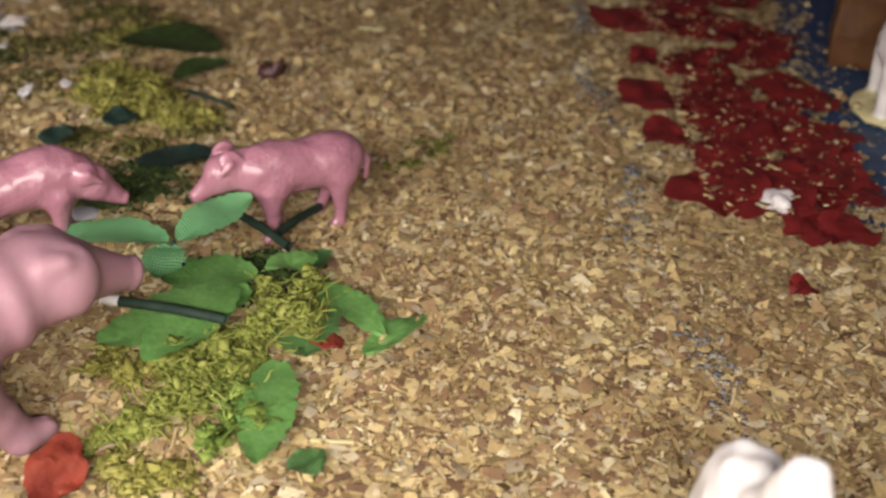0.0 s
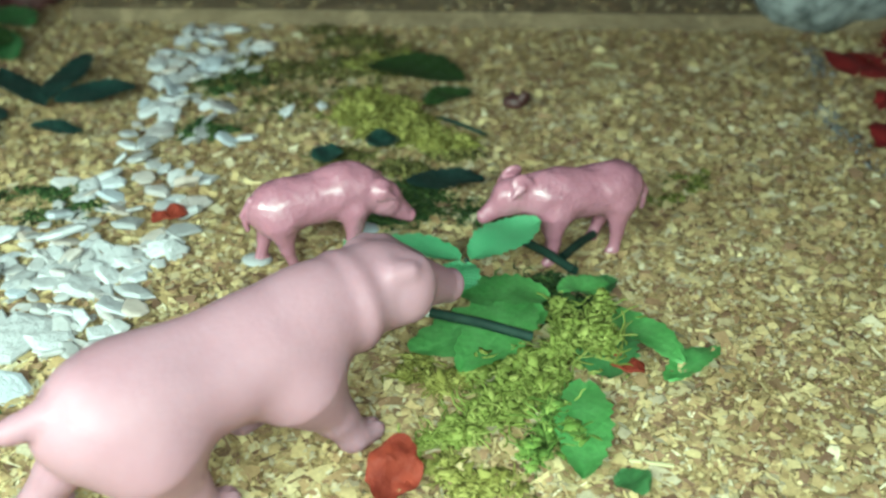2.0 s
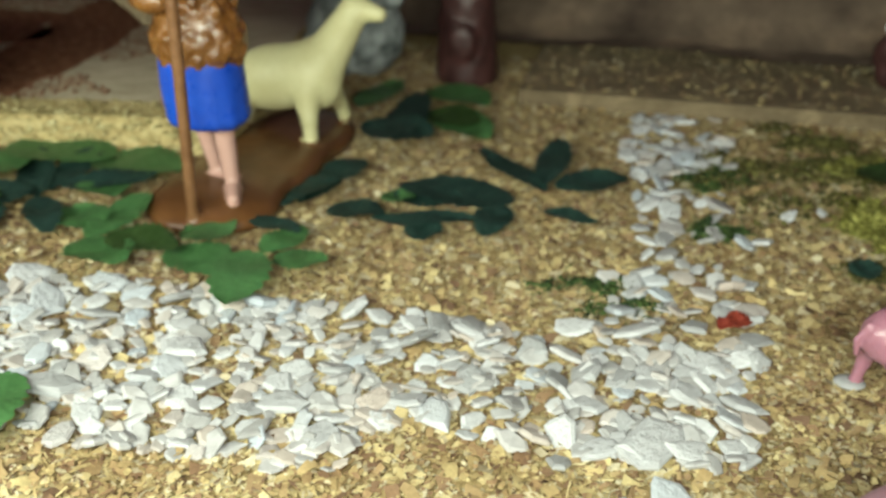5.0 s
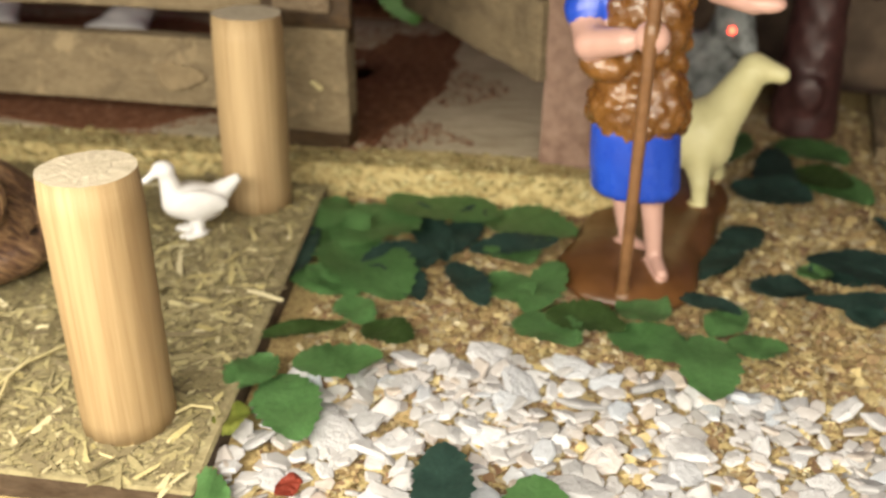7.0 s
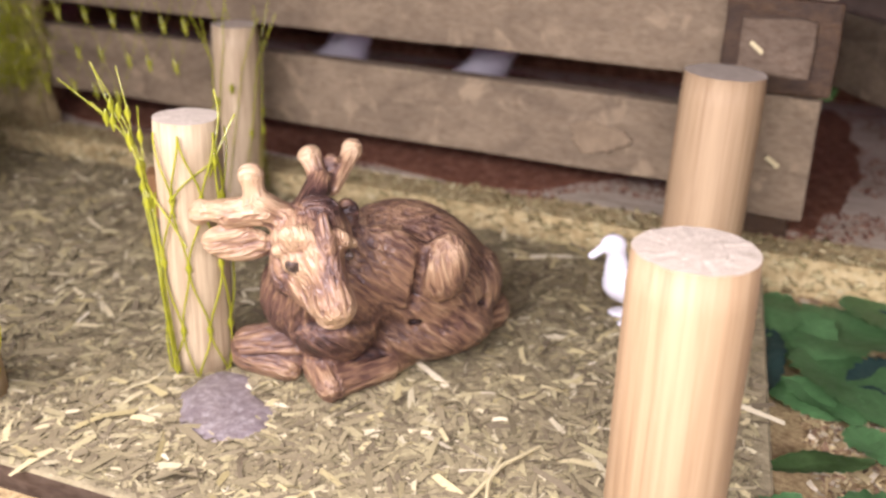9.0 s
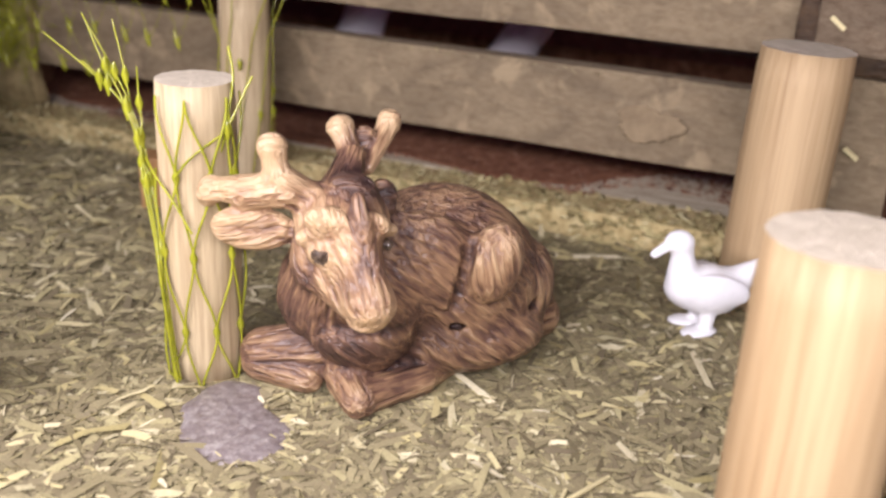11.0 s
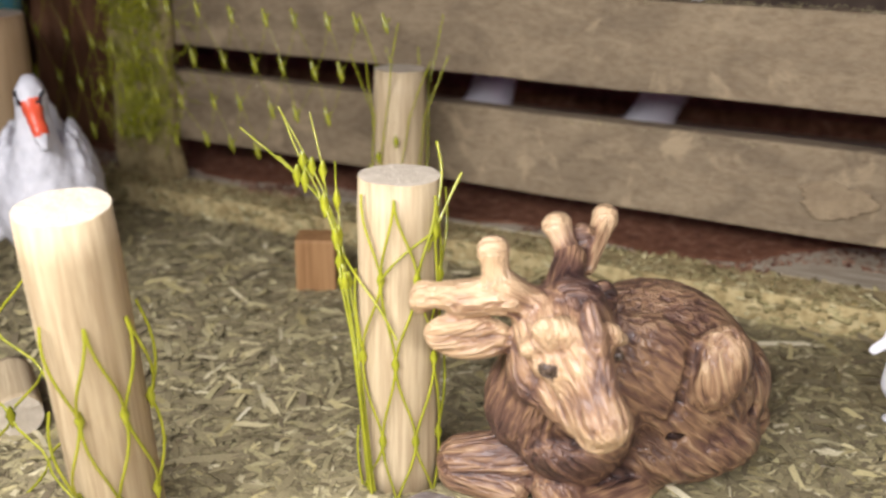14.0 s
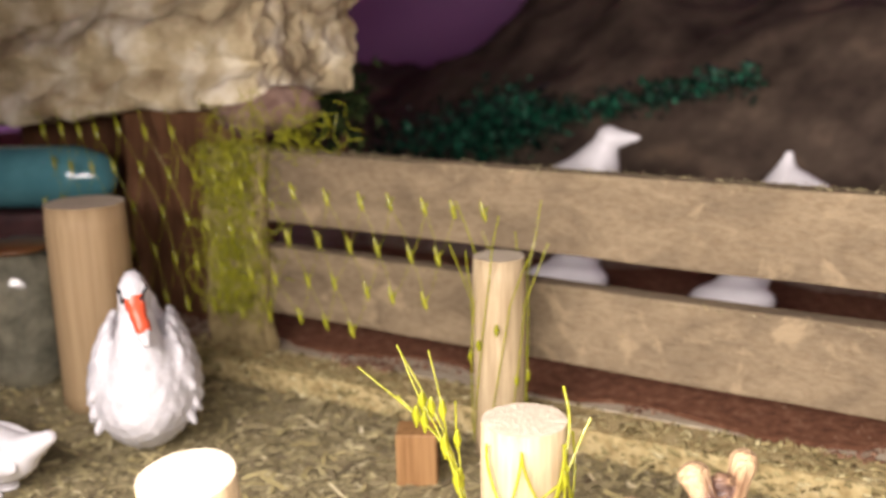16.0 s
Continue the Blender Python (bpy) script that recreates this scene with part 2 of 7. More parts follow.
M["redbit"] = paint("orange_red_felt", [(0.3, (0.14, 0.018, 0.011)), (0.7, (0.25, 0.042, 0.022))], 200, 0.7, 0.6, 900, 0.3)
M["pond"] = paint("blue_painted_board", [(0.3, (0.012, 0.045, 0.12)), (0.7, (0.022, 0.07, 0.17))], 70, 0.5, 0.3, 900, 0.4)
M["grey"] = paint("grey_mottled_resin", [(0.35, (0.09, 0.10, 0.10)), (0.6, (0.34, 0.36, 0.36))], 130, 0.6, 0.6, 500)
M["maroon"] = paint("dark_maroon_resin", [(0.3, (0.03, 0.012, 0.012)), (0.7, (0.085, 0.034, 0.032))], 140, 0.4, 0.6, 420)
M["rock"] = paint("cork_rock", [(0.3, (0.055, 0.038, 0.030)), (0.55, (0.15, 0.110, 0.080)), (0.75, (0.29, 0.205, 0.14))], 30, 0.9, 1.0, 160, 0.2)
M["roof"] = paint("straw_plaster_roof", [(0.3, (0.30, 0.22, 0.12)), (0.5, (0.56, 0.47, 0.29)), (0.7, (0.82, 0.76, 0.60))], 55, 0.9, 1.0, 260, 0.2)
M["plank"] = timber("dark_brown_plank", [(0.3, (0.09, 0.042, 0.02)), (0.7, (0.19, 0.092, 0.045))], 2, 500, 0.5, 0.4)
M["wall"] = paint("purple_wall_paint", [(0.3, (0.70, 0.36, 0.74)), (0.7, (0.75, 0.39, 0.79))], 6, 0.8, 0.3, 80, 0.2)
M["teal"] = paint("teal_glazed_bottle", [(0.3, (0.045, 0.17, 0.20)), (0.7, (0.085, 0.26, 0.29))], 60, 0.15, 0.0, 300, 0.6, 0.4)
M["smoky"] = paint("smoky_grey_glaze", [(0.3, (0.075, 0.075, 0.055)), (0.7, (0.25, 0.235, 0.17))], 110, 0.15, 0.3, 300, 0.6, 0.5)
M["block"] = timber("orange_brown_block", [(0.3, (0.30, 0.155, 0.06)), (0.7, (0.42, 0.24, 0.10))], 2, 500, 0.65, 0.3)
M["garland"] = islands("green_tinsel", [(0.0, (0.002, 0.014, 0.010)), (0.55, (0.004, 0.045, 0.026)), (0.85, (0.010, 0.14, 0.075)), (1.0, (0.06, 0.42, 0.24))], 0.25, spec=0.5)


def quartz():
    m, nt, p = mat("white_quartz_pebble")
    info = nt.nodes.new("ShaderNodeObjectInfo")
    tone = ramp(nt, info.outputs["Random"], [(0.0, (0.40, 0.40, 0.41)), (0.35, (0.54, 0.54, 0.56)), (0.7, (0.64, 0.64, 0.66)), (0.9, (0.47, 0.51, 0.57)), (1.0, (0.55, 0.47, 0.42))])
    n = noise_of(nt, coords(nt), 1.6, 6.0, 0.65)
    nt.links.new(mixc(nt, 0.35, tone, ramp(nt, n, [(0.32, (0.62, 0.60, 0.60)), (0.5, (0.88, 0.86, 0.85)), (0.62, (1, 1, 1))]), "MULTIPLY"), p.inputs["Base Color"])
    p.inputs["Roughness"].default_value = 0.45
    p.inputs["Subsurface Weight"].default_value = 0.15
    p.inputs["Subsurface Radius"].default_value = (0.002, 0.002, 0.002)
    bump(nt, p, noise_of(nt, coords(nt), 3.0, 4.0), 0.25, 0.10)
    return m


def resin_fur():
    """Carved brown resin: pale tan where the staining was wiped off, dark where it stayed and where crease shade is
    painted in, with fine carved hair strokes.
    """
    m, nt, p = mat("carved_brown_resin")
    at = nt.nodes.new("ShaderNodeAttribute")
    at.attribute_name = "stain_shade"
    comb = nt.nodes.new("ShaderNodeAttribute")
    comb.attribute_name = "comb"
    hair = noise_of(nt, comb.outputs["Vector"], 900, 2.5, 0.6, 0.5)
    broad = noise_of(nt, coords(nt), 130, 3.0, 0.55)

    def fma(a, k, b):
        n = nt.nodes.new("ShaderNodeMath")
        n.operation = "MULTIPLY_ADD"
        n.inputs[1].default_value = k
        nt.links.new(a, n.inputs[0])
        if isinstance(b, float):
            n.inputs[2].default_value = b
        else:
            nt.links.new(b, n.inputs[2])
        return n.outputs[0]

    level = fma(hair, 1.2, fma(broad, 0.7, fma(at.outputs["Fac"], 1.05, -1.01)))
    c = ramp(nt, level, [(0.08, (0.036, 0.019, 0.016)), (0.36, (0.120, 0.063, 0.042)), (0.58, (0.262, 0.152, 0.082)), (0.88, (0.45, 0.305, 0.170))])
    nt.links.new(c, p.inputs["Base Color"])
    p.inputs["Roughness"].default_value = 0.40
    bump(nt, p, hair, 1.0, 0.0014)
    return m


def thread():
    m, nt, p = mat("yellow_green_plastic_net")
    nt.links.new(ramp(nt, noise_of(nt, coords(nt), 200), [(0.3, (0.27, 0.285, 0.012)), (0.7, (0.46, 0.46, 0.03))]), p.inputs["Base Color"])
    p.inputs["Roughness"].default_value = 0.25
    p.inputs["Transmission Weight"].default_value = 0.25
    return m


def glue():
    m, nt, p = mat("cloudy_dried_glue")
    nt.links.new(ramp(nt, noise_of(nt, coords(nt), 520, 6.0, 0.75), [(0.34, (0.22, 0.175, 0.165)), (0.5, (0.33, 0.275, 0.265)), (0.66, (0.55, 0.50, 0.47))]), p.inputs["Base Color"])
    p.inputs["Roughness"].default_value = 0.35
    p.inputs["Transmission Weight"].default_value = 0.35
    bump(nt, p, noise_of(nt, coords(nt), 900, 4.0), 0.5, 0.0006)
    return m


def bulb():
    m, nt, p = mat("lit_red_bulb")
    p.inputs["Base Color"].default_value = (0.8, 0.02, 0.02, 1)
    p.inputs["Emission Color"].default_value = (1.0, 0.05, 0.03, 1)
    p.inputs["Emission Strength"].default_value = 14.0
    return m


M["eye"] = paint("dark_brown_glossy_eye", [(0.35, (0.02, 0.013, 0.010)), (0.55, (0.10, 0.07, 0.05))], 900, 0.2, spec=0.6)
M["quartz"], M["fur"], M["net"], M["glue"], M["bulb"] = quartz(), resin_fur(), thread(), glue(), bulb()


# ---- building helpers ----
def mesh_of(name, verts, faces, mats, index=None, smooth=False):
    me = bpy.data.meshes.new(name)
    me.from_pydata([tuple(map(float, v)) for v in verts], [], [tuple(map(int, f)) for f in faces])
    for m in mats:
        me.materials.append(m)
    if index is not None:
        me.polygons.foreach_set("material_index", np.asarray(index, dtype=np.int32))
    if smooth:
        me.polygons.foreach_set("use_smooth", np.ones(len(me.polygons), dtype=bool))
    me.update()
    return me


def fast_mesh(name, verts, quads, m, smooth=False):
    """A large mesh of quads from arrays."""
    me = bpy.data.meshes.new(name)
    verts, quads = np.asarray(verts, np.float32), np.asarray(quads, np.int32)
    me.vertices.add(len(verts))
    me.vertices.foreach_set("co", verts.ravel())
    me.loops.add(quads.size)
    me.loops.foreach_set("vertex_index", quads.ravel())
    me.polygons.add(len(quads))
    me.polygons.foreach_set("loop_start", np.arange(len(quads), dtype=np.int32) * 4)
    me.polygons.foreach_set("loop_total", np.full(len(quads), 4, dtype=np.int32))
    me.update(calc_edges=True)
    me.validate()
    me.materials.append(m)
    if smooth:
        me.polygons.foreach_set("use_smooth", np.ones(len(me.polygons), dtype=bool))
    return me


def from_bm(name, bm, m, smooth=False):
    for e in bm.edges:
        if len(e.link_faces) == 2 and e.calc_face_angle(0) > 0.75:
            e.smooth = False
    me = bpy.data.meshes.new(name)
    bm.normal_update()
    bm.to_mesh(me)
    bm.free()
    for one in m if isinstance(m, (list, tuple)) else [m]:
        me.materials.append(one)
    if smooth:
        me.polygons.foreach_set("use_smooth", np.ones(len(me.polygons), dtype=bool))
    return me


def thing(name, me, label, category, m=None, group="", kind=""):
    ob = new(name, me)
    if m is not None:
        ob.matrix_world = m
    return tagged(ob, label, category, group, kind)


def part(name, bm, material, parent, label="", smooth=False):
    ob = new(name, from_bm(name, bm, material, smooth) if isinstance(bm, bmesh.types.BMesh) else bm)
    ob.parent = parent
    return tagged(ob, label)


def box_bm(x0, x1, y0, y1, z0, z1, bevel=0.0008, rough=0.0, cuts=0, seed=1):
    bm = bmesh.new()
    bmesh.ops.create_cube(bm, size=1.0, matrix=Matrix.Translation(((x0 + x1) / 2, (y0 + y1) / 2, (z0 + z1) / 2)) @ Matrix.Diagonal((x1 - x0, y1 - y0, z1 - z0, 1)))
    if bevel:
        bmesh.ops.bevel(bm, geom=bm.edges[:], offset=bevel, segments=2, affect="EDGES", profile=0.6)
    if cuts:
        long = [e for e in bm.edges if e.calc_length() > 0.4 * max(x1 - x0, y1 - y0)]
        bmesh.ops.subdivide_edges(bm, edges=long, cuts=cuts, use_grid_fill=True)
    if rough:
        for v in bm.verts:
            v.co += rough * Vector(noise.noise_vector(v.co * 90 + Vector((seed, 0, 0))))
    return bm


def nets(field, origin, step):
    """Surface nets: the zero surface of a sampled field, as vertices and quads."""
    inside = field < 0
    corners = [(i, j, k) for i in (0, 1) for j in (0, 1) for k in (0, 1)]
    cut = tuple(s - 1 for s in field.shape)
    pick = lambda a, c: a[c[0]:c[0] + cut[0], c[1]:c[1] + cut[1], c[2]:c[2] + cut[2]]
    count = sum(pick(inside, c).astype(np.int8) for c in corners)
    live = (count > 0) & (count < 8)
    ids = -np.ones(cut, np.int64)
    ids[live] = np.arange(live.sum())
    total, hits = np.zeros((live.sum(), 3)), np.zeros(live.sum())
    for n, a in enumerate(corners):
        for b in corners[n + 1:]:
            if sum(abs(p - q) for p, q in zip(a, b)) != 1:
                continue
            fa, fb = pick(field, a)[live], pick(field, b)[live]
            cross = (fa < 0) != (fb < 0)
            s = np.where(cross, fa / np.where(cross, fa - fb, 1), 0)
            p = np.array(a) + s[:, None] * (np.array(b) - np.array(a))
            total += p * cross[:, None]
            hits += cross
    base = np.argwhere(live)
    verts = origin + step * (base + total / hits[:, None])
    quads = []
    for axis in range(3):
        u, v = [(1, 2), (2, 0), (0, 1)][axis]
        sl = [slice(1, -1)] * 3
        sl[axis] = slice(0, -1)
        hi = list(sl)
        hi[axis] = slice(1, None)
        a, b = inside[tuple(sl)], inside[tuple(hi)]
        at = np.argwhere(a != b)
        if not len(at):
            continue
        flip = a[tuple(at.T)]
        at[:, [u, v]] += 1
        du, dv = np.eye(3, dtype=int)[u], np.eye(3, dtype=int)[v]
        q = np.stack([ids[tuple((at - du - dv).T)], ids[tuple((at - dv).T)], ids[tuple(at.T)], ids[tuple((at - du).T)]], 1)
        quads.append(np.where(flip[:, None], q, q[:, ::-1]))
    return verts, np.concatenate(quads)


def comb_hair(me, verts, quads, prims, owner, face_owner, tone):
    """Carve combed strokes along each limb and darken the hollows in the colour, as staining and as painted shade."""
    flow = []
    for p in prims:
        if p[1][1] < 0.0065 and 0.024 < p[1][2] < 0.043 and p[1][0] > -0.010:
            d = np.array([0.30, -0.62, -0.72])
        elif p[0] == "c":
            d = np.array(p[2]) - np.array(p[1])
        elif p[1][2] > 0.033 and p[1][0] < 0.012:
            d = np.array([-0.95, 0.1, -0.2])
        elif p[1][0] > 0.022:
            d = np.array([0.20, 0.0, -1.0])
        else:
            d = np.array([0.70, 0.25, -0.65])
        flow.append(d / np.linalg.norm(d))
    def combed(at, who):
        d = np.array(flow)[who]
        return at - 0.86 * d * (at * d).sum(1)[:, None]

    comb = combed(verts, owner)
    edge = np.empty(len(me.edges) * 2, np.int32)
    me.edges.foreach_get("vertices", edge)
    a, b = edge[::2], edge[1::2]
    count = np.bincount(edge, minlength=len(verts)).astype(float)

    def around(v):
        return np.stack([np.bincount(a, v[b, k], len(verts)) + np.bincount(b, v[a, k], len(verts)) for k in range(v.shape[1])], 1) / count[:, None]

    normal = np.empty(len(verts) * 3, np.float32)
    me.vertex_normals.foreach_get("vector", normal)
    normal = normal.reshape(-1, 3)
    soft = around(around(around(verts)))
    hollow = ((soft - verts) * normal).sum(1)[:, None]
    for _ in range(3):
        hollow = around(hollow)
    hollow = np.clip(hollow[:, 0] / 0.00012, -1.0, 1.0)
    hard = np.array([(p[5] if p[0] == "c" else p[4]) == 3 for p in prims])[owner]
    stroke = np.array([noise.noise(Vector(q)) for q in comb * 620])
    moved = verts + normal * (np.where(hard, 0, 0.00022) * stroke)[:, None]
    me.vertices.foreach_set("co", moved.astype(np.float32).ravel())
    me.update()
    # concave spots get a darker tone: crease shade painted in along with the staining
    me.attributes.new("stain_shade", "FLOAT", "POINT").data.foreach_set("value", (tone - 0.20 * hollow + 0.10 * stroke).astype(np.float32))
    corner = np.empty(len(me.loops), np.int32)
    me.loops.foreach_get("vertex_index", corner)
    me.attributes.new("comb", "FLOAT_VECTOR", "CORNER").data.foreach_set("vector", combed(verts[corner], np.repeat(face_owner, 4)).astype(np.float32).ravel())


def sculpt(name, prims, step, mats, blend=0.0015, jitter=0.0, freq=200.0, tones=None):
    """A figure modelled as one smooth skin over tapered limbs ("c", a, b, ra, rb, material) and ovals ("e", centre, radii, turn, material)."""
    lo, hi = np.full(3, 1e9), np.full(3, -1e9)
    for p in prims:
        for c, r in ([] if p[0] == "x" else [(p[1], p[3]), (p[2], p[4])] if p[0] == "c" else [(p[1], max(p[2]))]):
            lo, hi = np.minimum(lo, np.array(c) - r), np.maximum(hi, np.array(c) + r)
    lo, hi = lo - 3 * step, hi + 3 * step
    shape = np.ceil((hi - lo) / step).astype(int) + 1
    grid = np.stack(np.meshgrid(*[lo[n] + step * np.arange(shape[n]) for n in range(3)], indexing="ij"), -1)

    def away(p, x):
        if p[0] == "c":
            a, b = np.array(p[1], float), np.array(p[2], float)
            t = np.clip(((x - a) @ (b - a)) / max((b - a) @ (b - a), 1e-12), 0, 1)
            return np.linalg.norm(x - a - t[..., None] * (b - a), axis=-1) - (p[3] + t * (p[4] - p[3]))
        turn = np.array(Euler([radians(v) for v in p[3]]).to_matrix())
        q, r = (x - np.array(p[1], float)) @ turn, np.array(p[2], float)
        k0, k1 = np.linalg.norm(q / r, axis=-1), np.linalg.norm(q / r**2, axis=-1)
        return k0 * (k0 - 1) / np.maximum(k1, 1e-9)

    whole = np.full(grid.shape[:3], 1.0)

    def block(p, k):
        """The part of the grid that a limb can touch."""
        ends = [(p[1], p[2] if p[0] == "e" else p[3])] + ([] if p[0] == "e" else [(p[2], p[4])])
        a = np.min([np.array(c) - np.max(r) for c, r in ends], 0) - 2 * k - 5 * step
        b = np.max([np.array(c) + np.max(r) for c, r in ends], 0) + 2 * k + 5 * step
        i0 = np.clip(np.floor((a - lo) / step).astype(int), 0, None)
        i1 = np.ceil((b - lo) / step).astype(int) + 1
        return tuple(slice(u, v) for u, v in zip(i0, i1))

    for p in prims:
        if p[0] == "x":
            at = block(p, p[5])
            field = whole[at]
            d, k = away(("c",) + p[1:], grid[at]), p[5]
            h = np.clip(0.5 - 0.5 * (field + d) / k, 0, 1)
            whole[at] = field * (1 - h) - d * h + k * h * (1 - h)
            continue
        k = p[6] if len(p) > 6 else blend
        if p[0] == "e":
            k = p[5] if len(p) > 5 else blend
        at = block(p, k)
        field, d = whole[at], away(p, grid[at])
        h = np.clip(0.5 + 0.5 * (d - field) / k, 0, 1)
        whole[at] = d * (1 - h) + field * h - k * h * (1 - h)
    field = whole
    if jitter:
        field = field + jitter * (np.sin(grid[..., 0] * freq) * np.sin(grid[..., 1] * freq * 1.1 + 1) * np.sin(grid[..., 2] * freq * 0.9 + 2))
    verts, quads = nets(field, lo, step)
    centre = verts[quads].mean(1)
    prims = [p for p in prims if p[0] != "x"]
    owner = np.argmin(np.stack([away(p, centre) for p in prims]), 0)
    which = np.array([p[5] if p[0] == "c" else p[4] for p in prims])[owner]
    me = mesh_of(name, verts, quads, mats, which if tones is None else np.where(which == 3, 1, 0), True)
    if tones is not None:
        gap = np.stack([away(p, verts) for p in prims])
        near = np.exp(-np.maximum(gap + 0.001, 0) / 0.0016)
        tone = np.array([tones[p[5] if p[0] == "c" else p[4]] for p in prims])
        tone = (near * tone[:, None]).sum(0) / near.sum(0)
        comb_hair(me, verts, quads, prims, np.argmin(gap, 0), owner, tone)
    return me


def tube_rows(points, radius, sides=5):
    """Vertices and quads of a round cord along points."""
    pts = np.asarray(points, float)
    tan = np.gradient(pts, axis=0)
    tan /= np.linalg.norm(tan, axis=1)[:, None] + 1e-12
    ref = np.where(np.abs(tan[:, 2:3]) > 0.9, [[1.0, 0, 0]], [[0, 0, 1.0]])
    u = np.cross(tan, ref)
    u /= np.linalg.norm(u, axis=1)[:, None] + 1e-12
    w = np.cross(tan, u)
    ang = np.arange(sides) * 2 * math.pi / sides
    rad = np.broadcast_to(np.asarray(radius, float), (len(pts),))
    v = pts[:, None] + rad[:, None, None] * (np.cos(ang)[None, :, None] * u[:, None] + np.sin(ang)[None, :, None] * w[:, None])
    q = []
    for i in range(len(pts) - 1):
        for s in range(sides):
            q.append((i * sides + s, i * sides + (s + 1) % sides, (i + 1) * sides + (s + 1) % sides, (i + 1) * sides + s))
    return v.reshape(-1, 3), q


def cords(name, lines, m, sides=5):
    verts, quads, base = [], [], 0
    for pts, r in lines:
        v, q = tube_rows(pts, r, sides)
        verts.append(v)
        quads += [tuple(i + base for i in f) for f in q]
        base += len(v)
    return fast_mesh(name, np.concatenate(verts), quads, m, True)


def slabs(name, centre, length, width, thick, yaw, tilt, roll, m, ragged=0.55):
    """Many small loose flakes, each a closed tapering slab, as one mesh."""
    n = len(centre)
    cy, sy, ct, st, cr, sr = np.cos(yaw), np.sin(yaw), np.cos(tilt), np.sin(tilt), np.cos(roll), np.sin(roll)
    ax = np.stack([cy * ct, sy * ct, st], 1)
    ay0 = np.stack([-sy, cy, np.zeros(n)], 1)
    az0 = np.cross(ax, ay0)
    ay = ay0 * cr[:, None] + az0 * sr[:, None]
    az = np.cross(ax, ay)
    rng = np.random.default_rng(5)
    corners, corners_j = [], []
    for sz in (-1, 1):
        for sx, s2 in ((-1, -1), (1, -1), (1, 1), (-1, 1)):
            j = rng.uniform(ragged, 1.0, (n, 2)) if sz < 0 else corners_j[len(corners) - 4]
            corners_j.append(j)
            corners.append(centre + ax * (sx * length / 2 * j[:, 0])[:, None] + ay * (s2 * width / 2 * j[:, 1])[:, None] + az * (sz * thick / 2)[:, None])
    v = np.stack(corners, 1).reshape(-1, 3)
    f = np.array([(4, 5, 6, 7), (0, 1, 5, 4), (1, 2, 6, 5), (2, 3, 7, 6), (3, 0, 4, 7)])
    return fast_mesh(name, v, (np.arange(n)[:, None, None] * 8 + f).reshape(-1, 4), m)


def shavings(name, centre, length, width, yaw, tilt, roll, curl, m, seed):
    """Many curled flakes with ragged ends, each a bent strip, as one mesh."""
    n = len(centre)
    cy, sy, ct, st, cr, sr = np.cos(yaw), np.sin(yaw), np.cos(tilt), np.sin(tilt), np.cos(roll), np.sin(roll)
    ax = np.stack([cy * ct, sy * ct, st], 1)
    ay0 = np.stack([-sy, cy, np.zeros(n)], 1)
    az0 = np.cross(ax, ay0)
    ay = ay0 * cr[:, None] + az0 * sr[:, None]
    az = np.cross(ax, ay)
    rng = np.random.default_rng(seed)
    rows = []
    for along, lift in ((-0.5, 0.0), (0.05, 1.0), (0.5, 0.0)):
        for side in (-0.5, 0.5):
            u = length * (along + rng.uniform(-0.16, 0.16, n))
            v = width * side * rng.uniform(0.35, 1.1, n)
            rows.append(centre + ax * u[:, None] + ay * v[:, None] + az * (lift * curl * length)[:, None])
    v = np.stack(rows, 1).reshape(-1, 3)
    f = np.array([(0, 2, 3, 1), (2, 4, 5, 3)])
    return fast_mesh(name, v, (np.arange(n)[:, None, None] * 6 + f).reshape(-1, 4), m)


# ---- setting ----
def rise(x, y):
    """Height of the ground: it climbs a little towards the deer pen."""
    s = np.clip((-0.20 - np.asarray(x, float)) / 0.11, 0, 1)
    return 0.006 * s * s * (3 - 2 * s)


def ground_sheet():
    xs = np.concatenate([np.linspace(-1.5, -0.8, 8), np.linspace(-0.75, 0.3, 190), np.linspace(0.35, 1.2, 10)])
    ys = np.concatenate([np.linspace(-0.9, -0.1, 10), np.linspace(-0.05, 0.45, 110), np.linspace(0.5, 0.95, 8)])
    X, Y = np.meshgrid(xs, ys, indexing="ij")
    Z = rise(X, Y) + 0.0009 * np.sin(X * 310 + 3 * np.sin(Y * 90)) * np.sin(Y * 270 + 2 * np.sin(X * 70)) * 0.4 - 0.0004
    v = np.stack([X, Y, Z], -1).reshape(-1, 3)
    n, m = len(xs), len(ys)
    i = np.arange(n * m).reshape(n, m)
    q = np.stack([i[:-1, :-1], i[1:, :-1], i[1:, 1:], i[:-1, 1:]], -1).reshape(-1, 4)
    return fast_mesh("ground", v, q, M["soil"], True)


thing("ground", ground_sheet(), "brown dusty crib ground under loose wood chips", "ground", kind="structure")


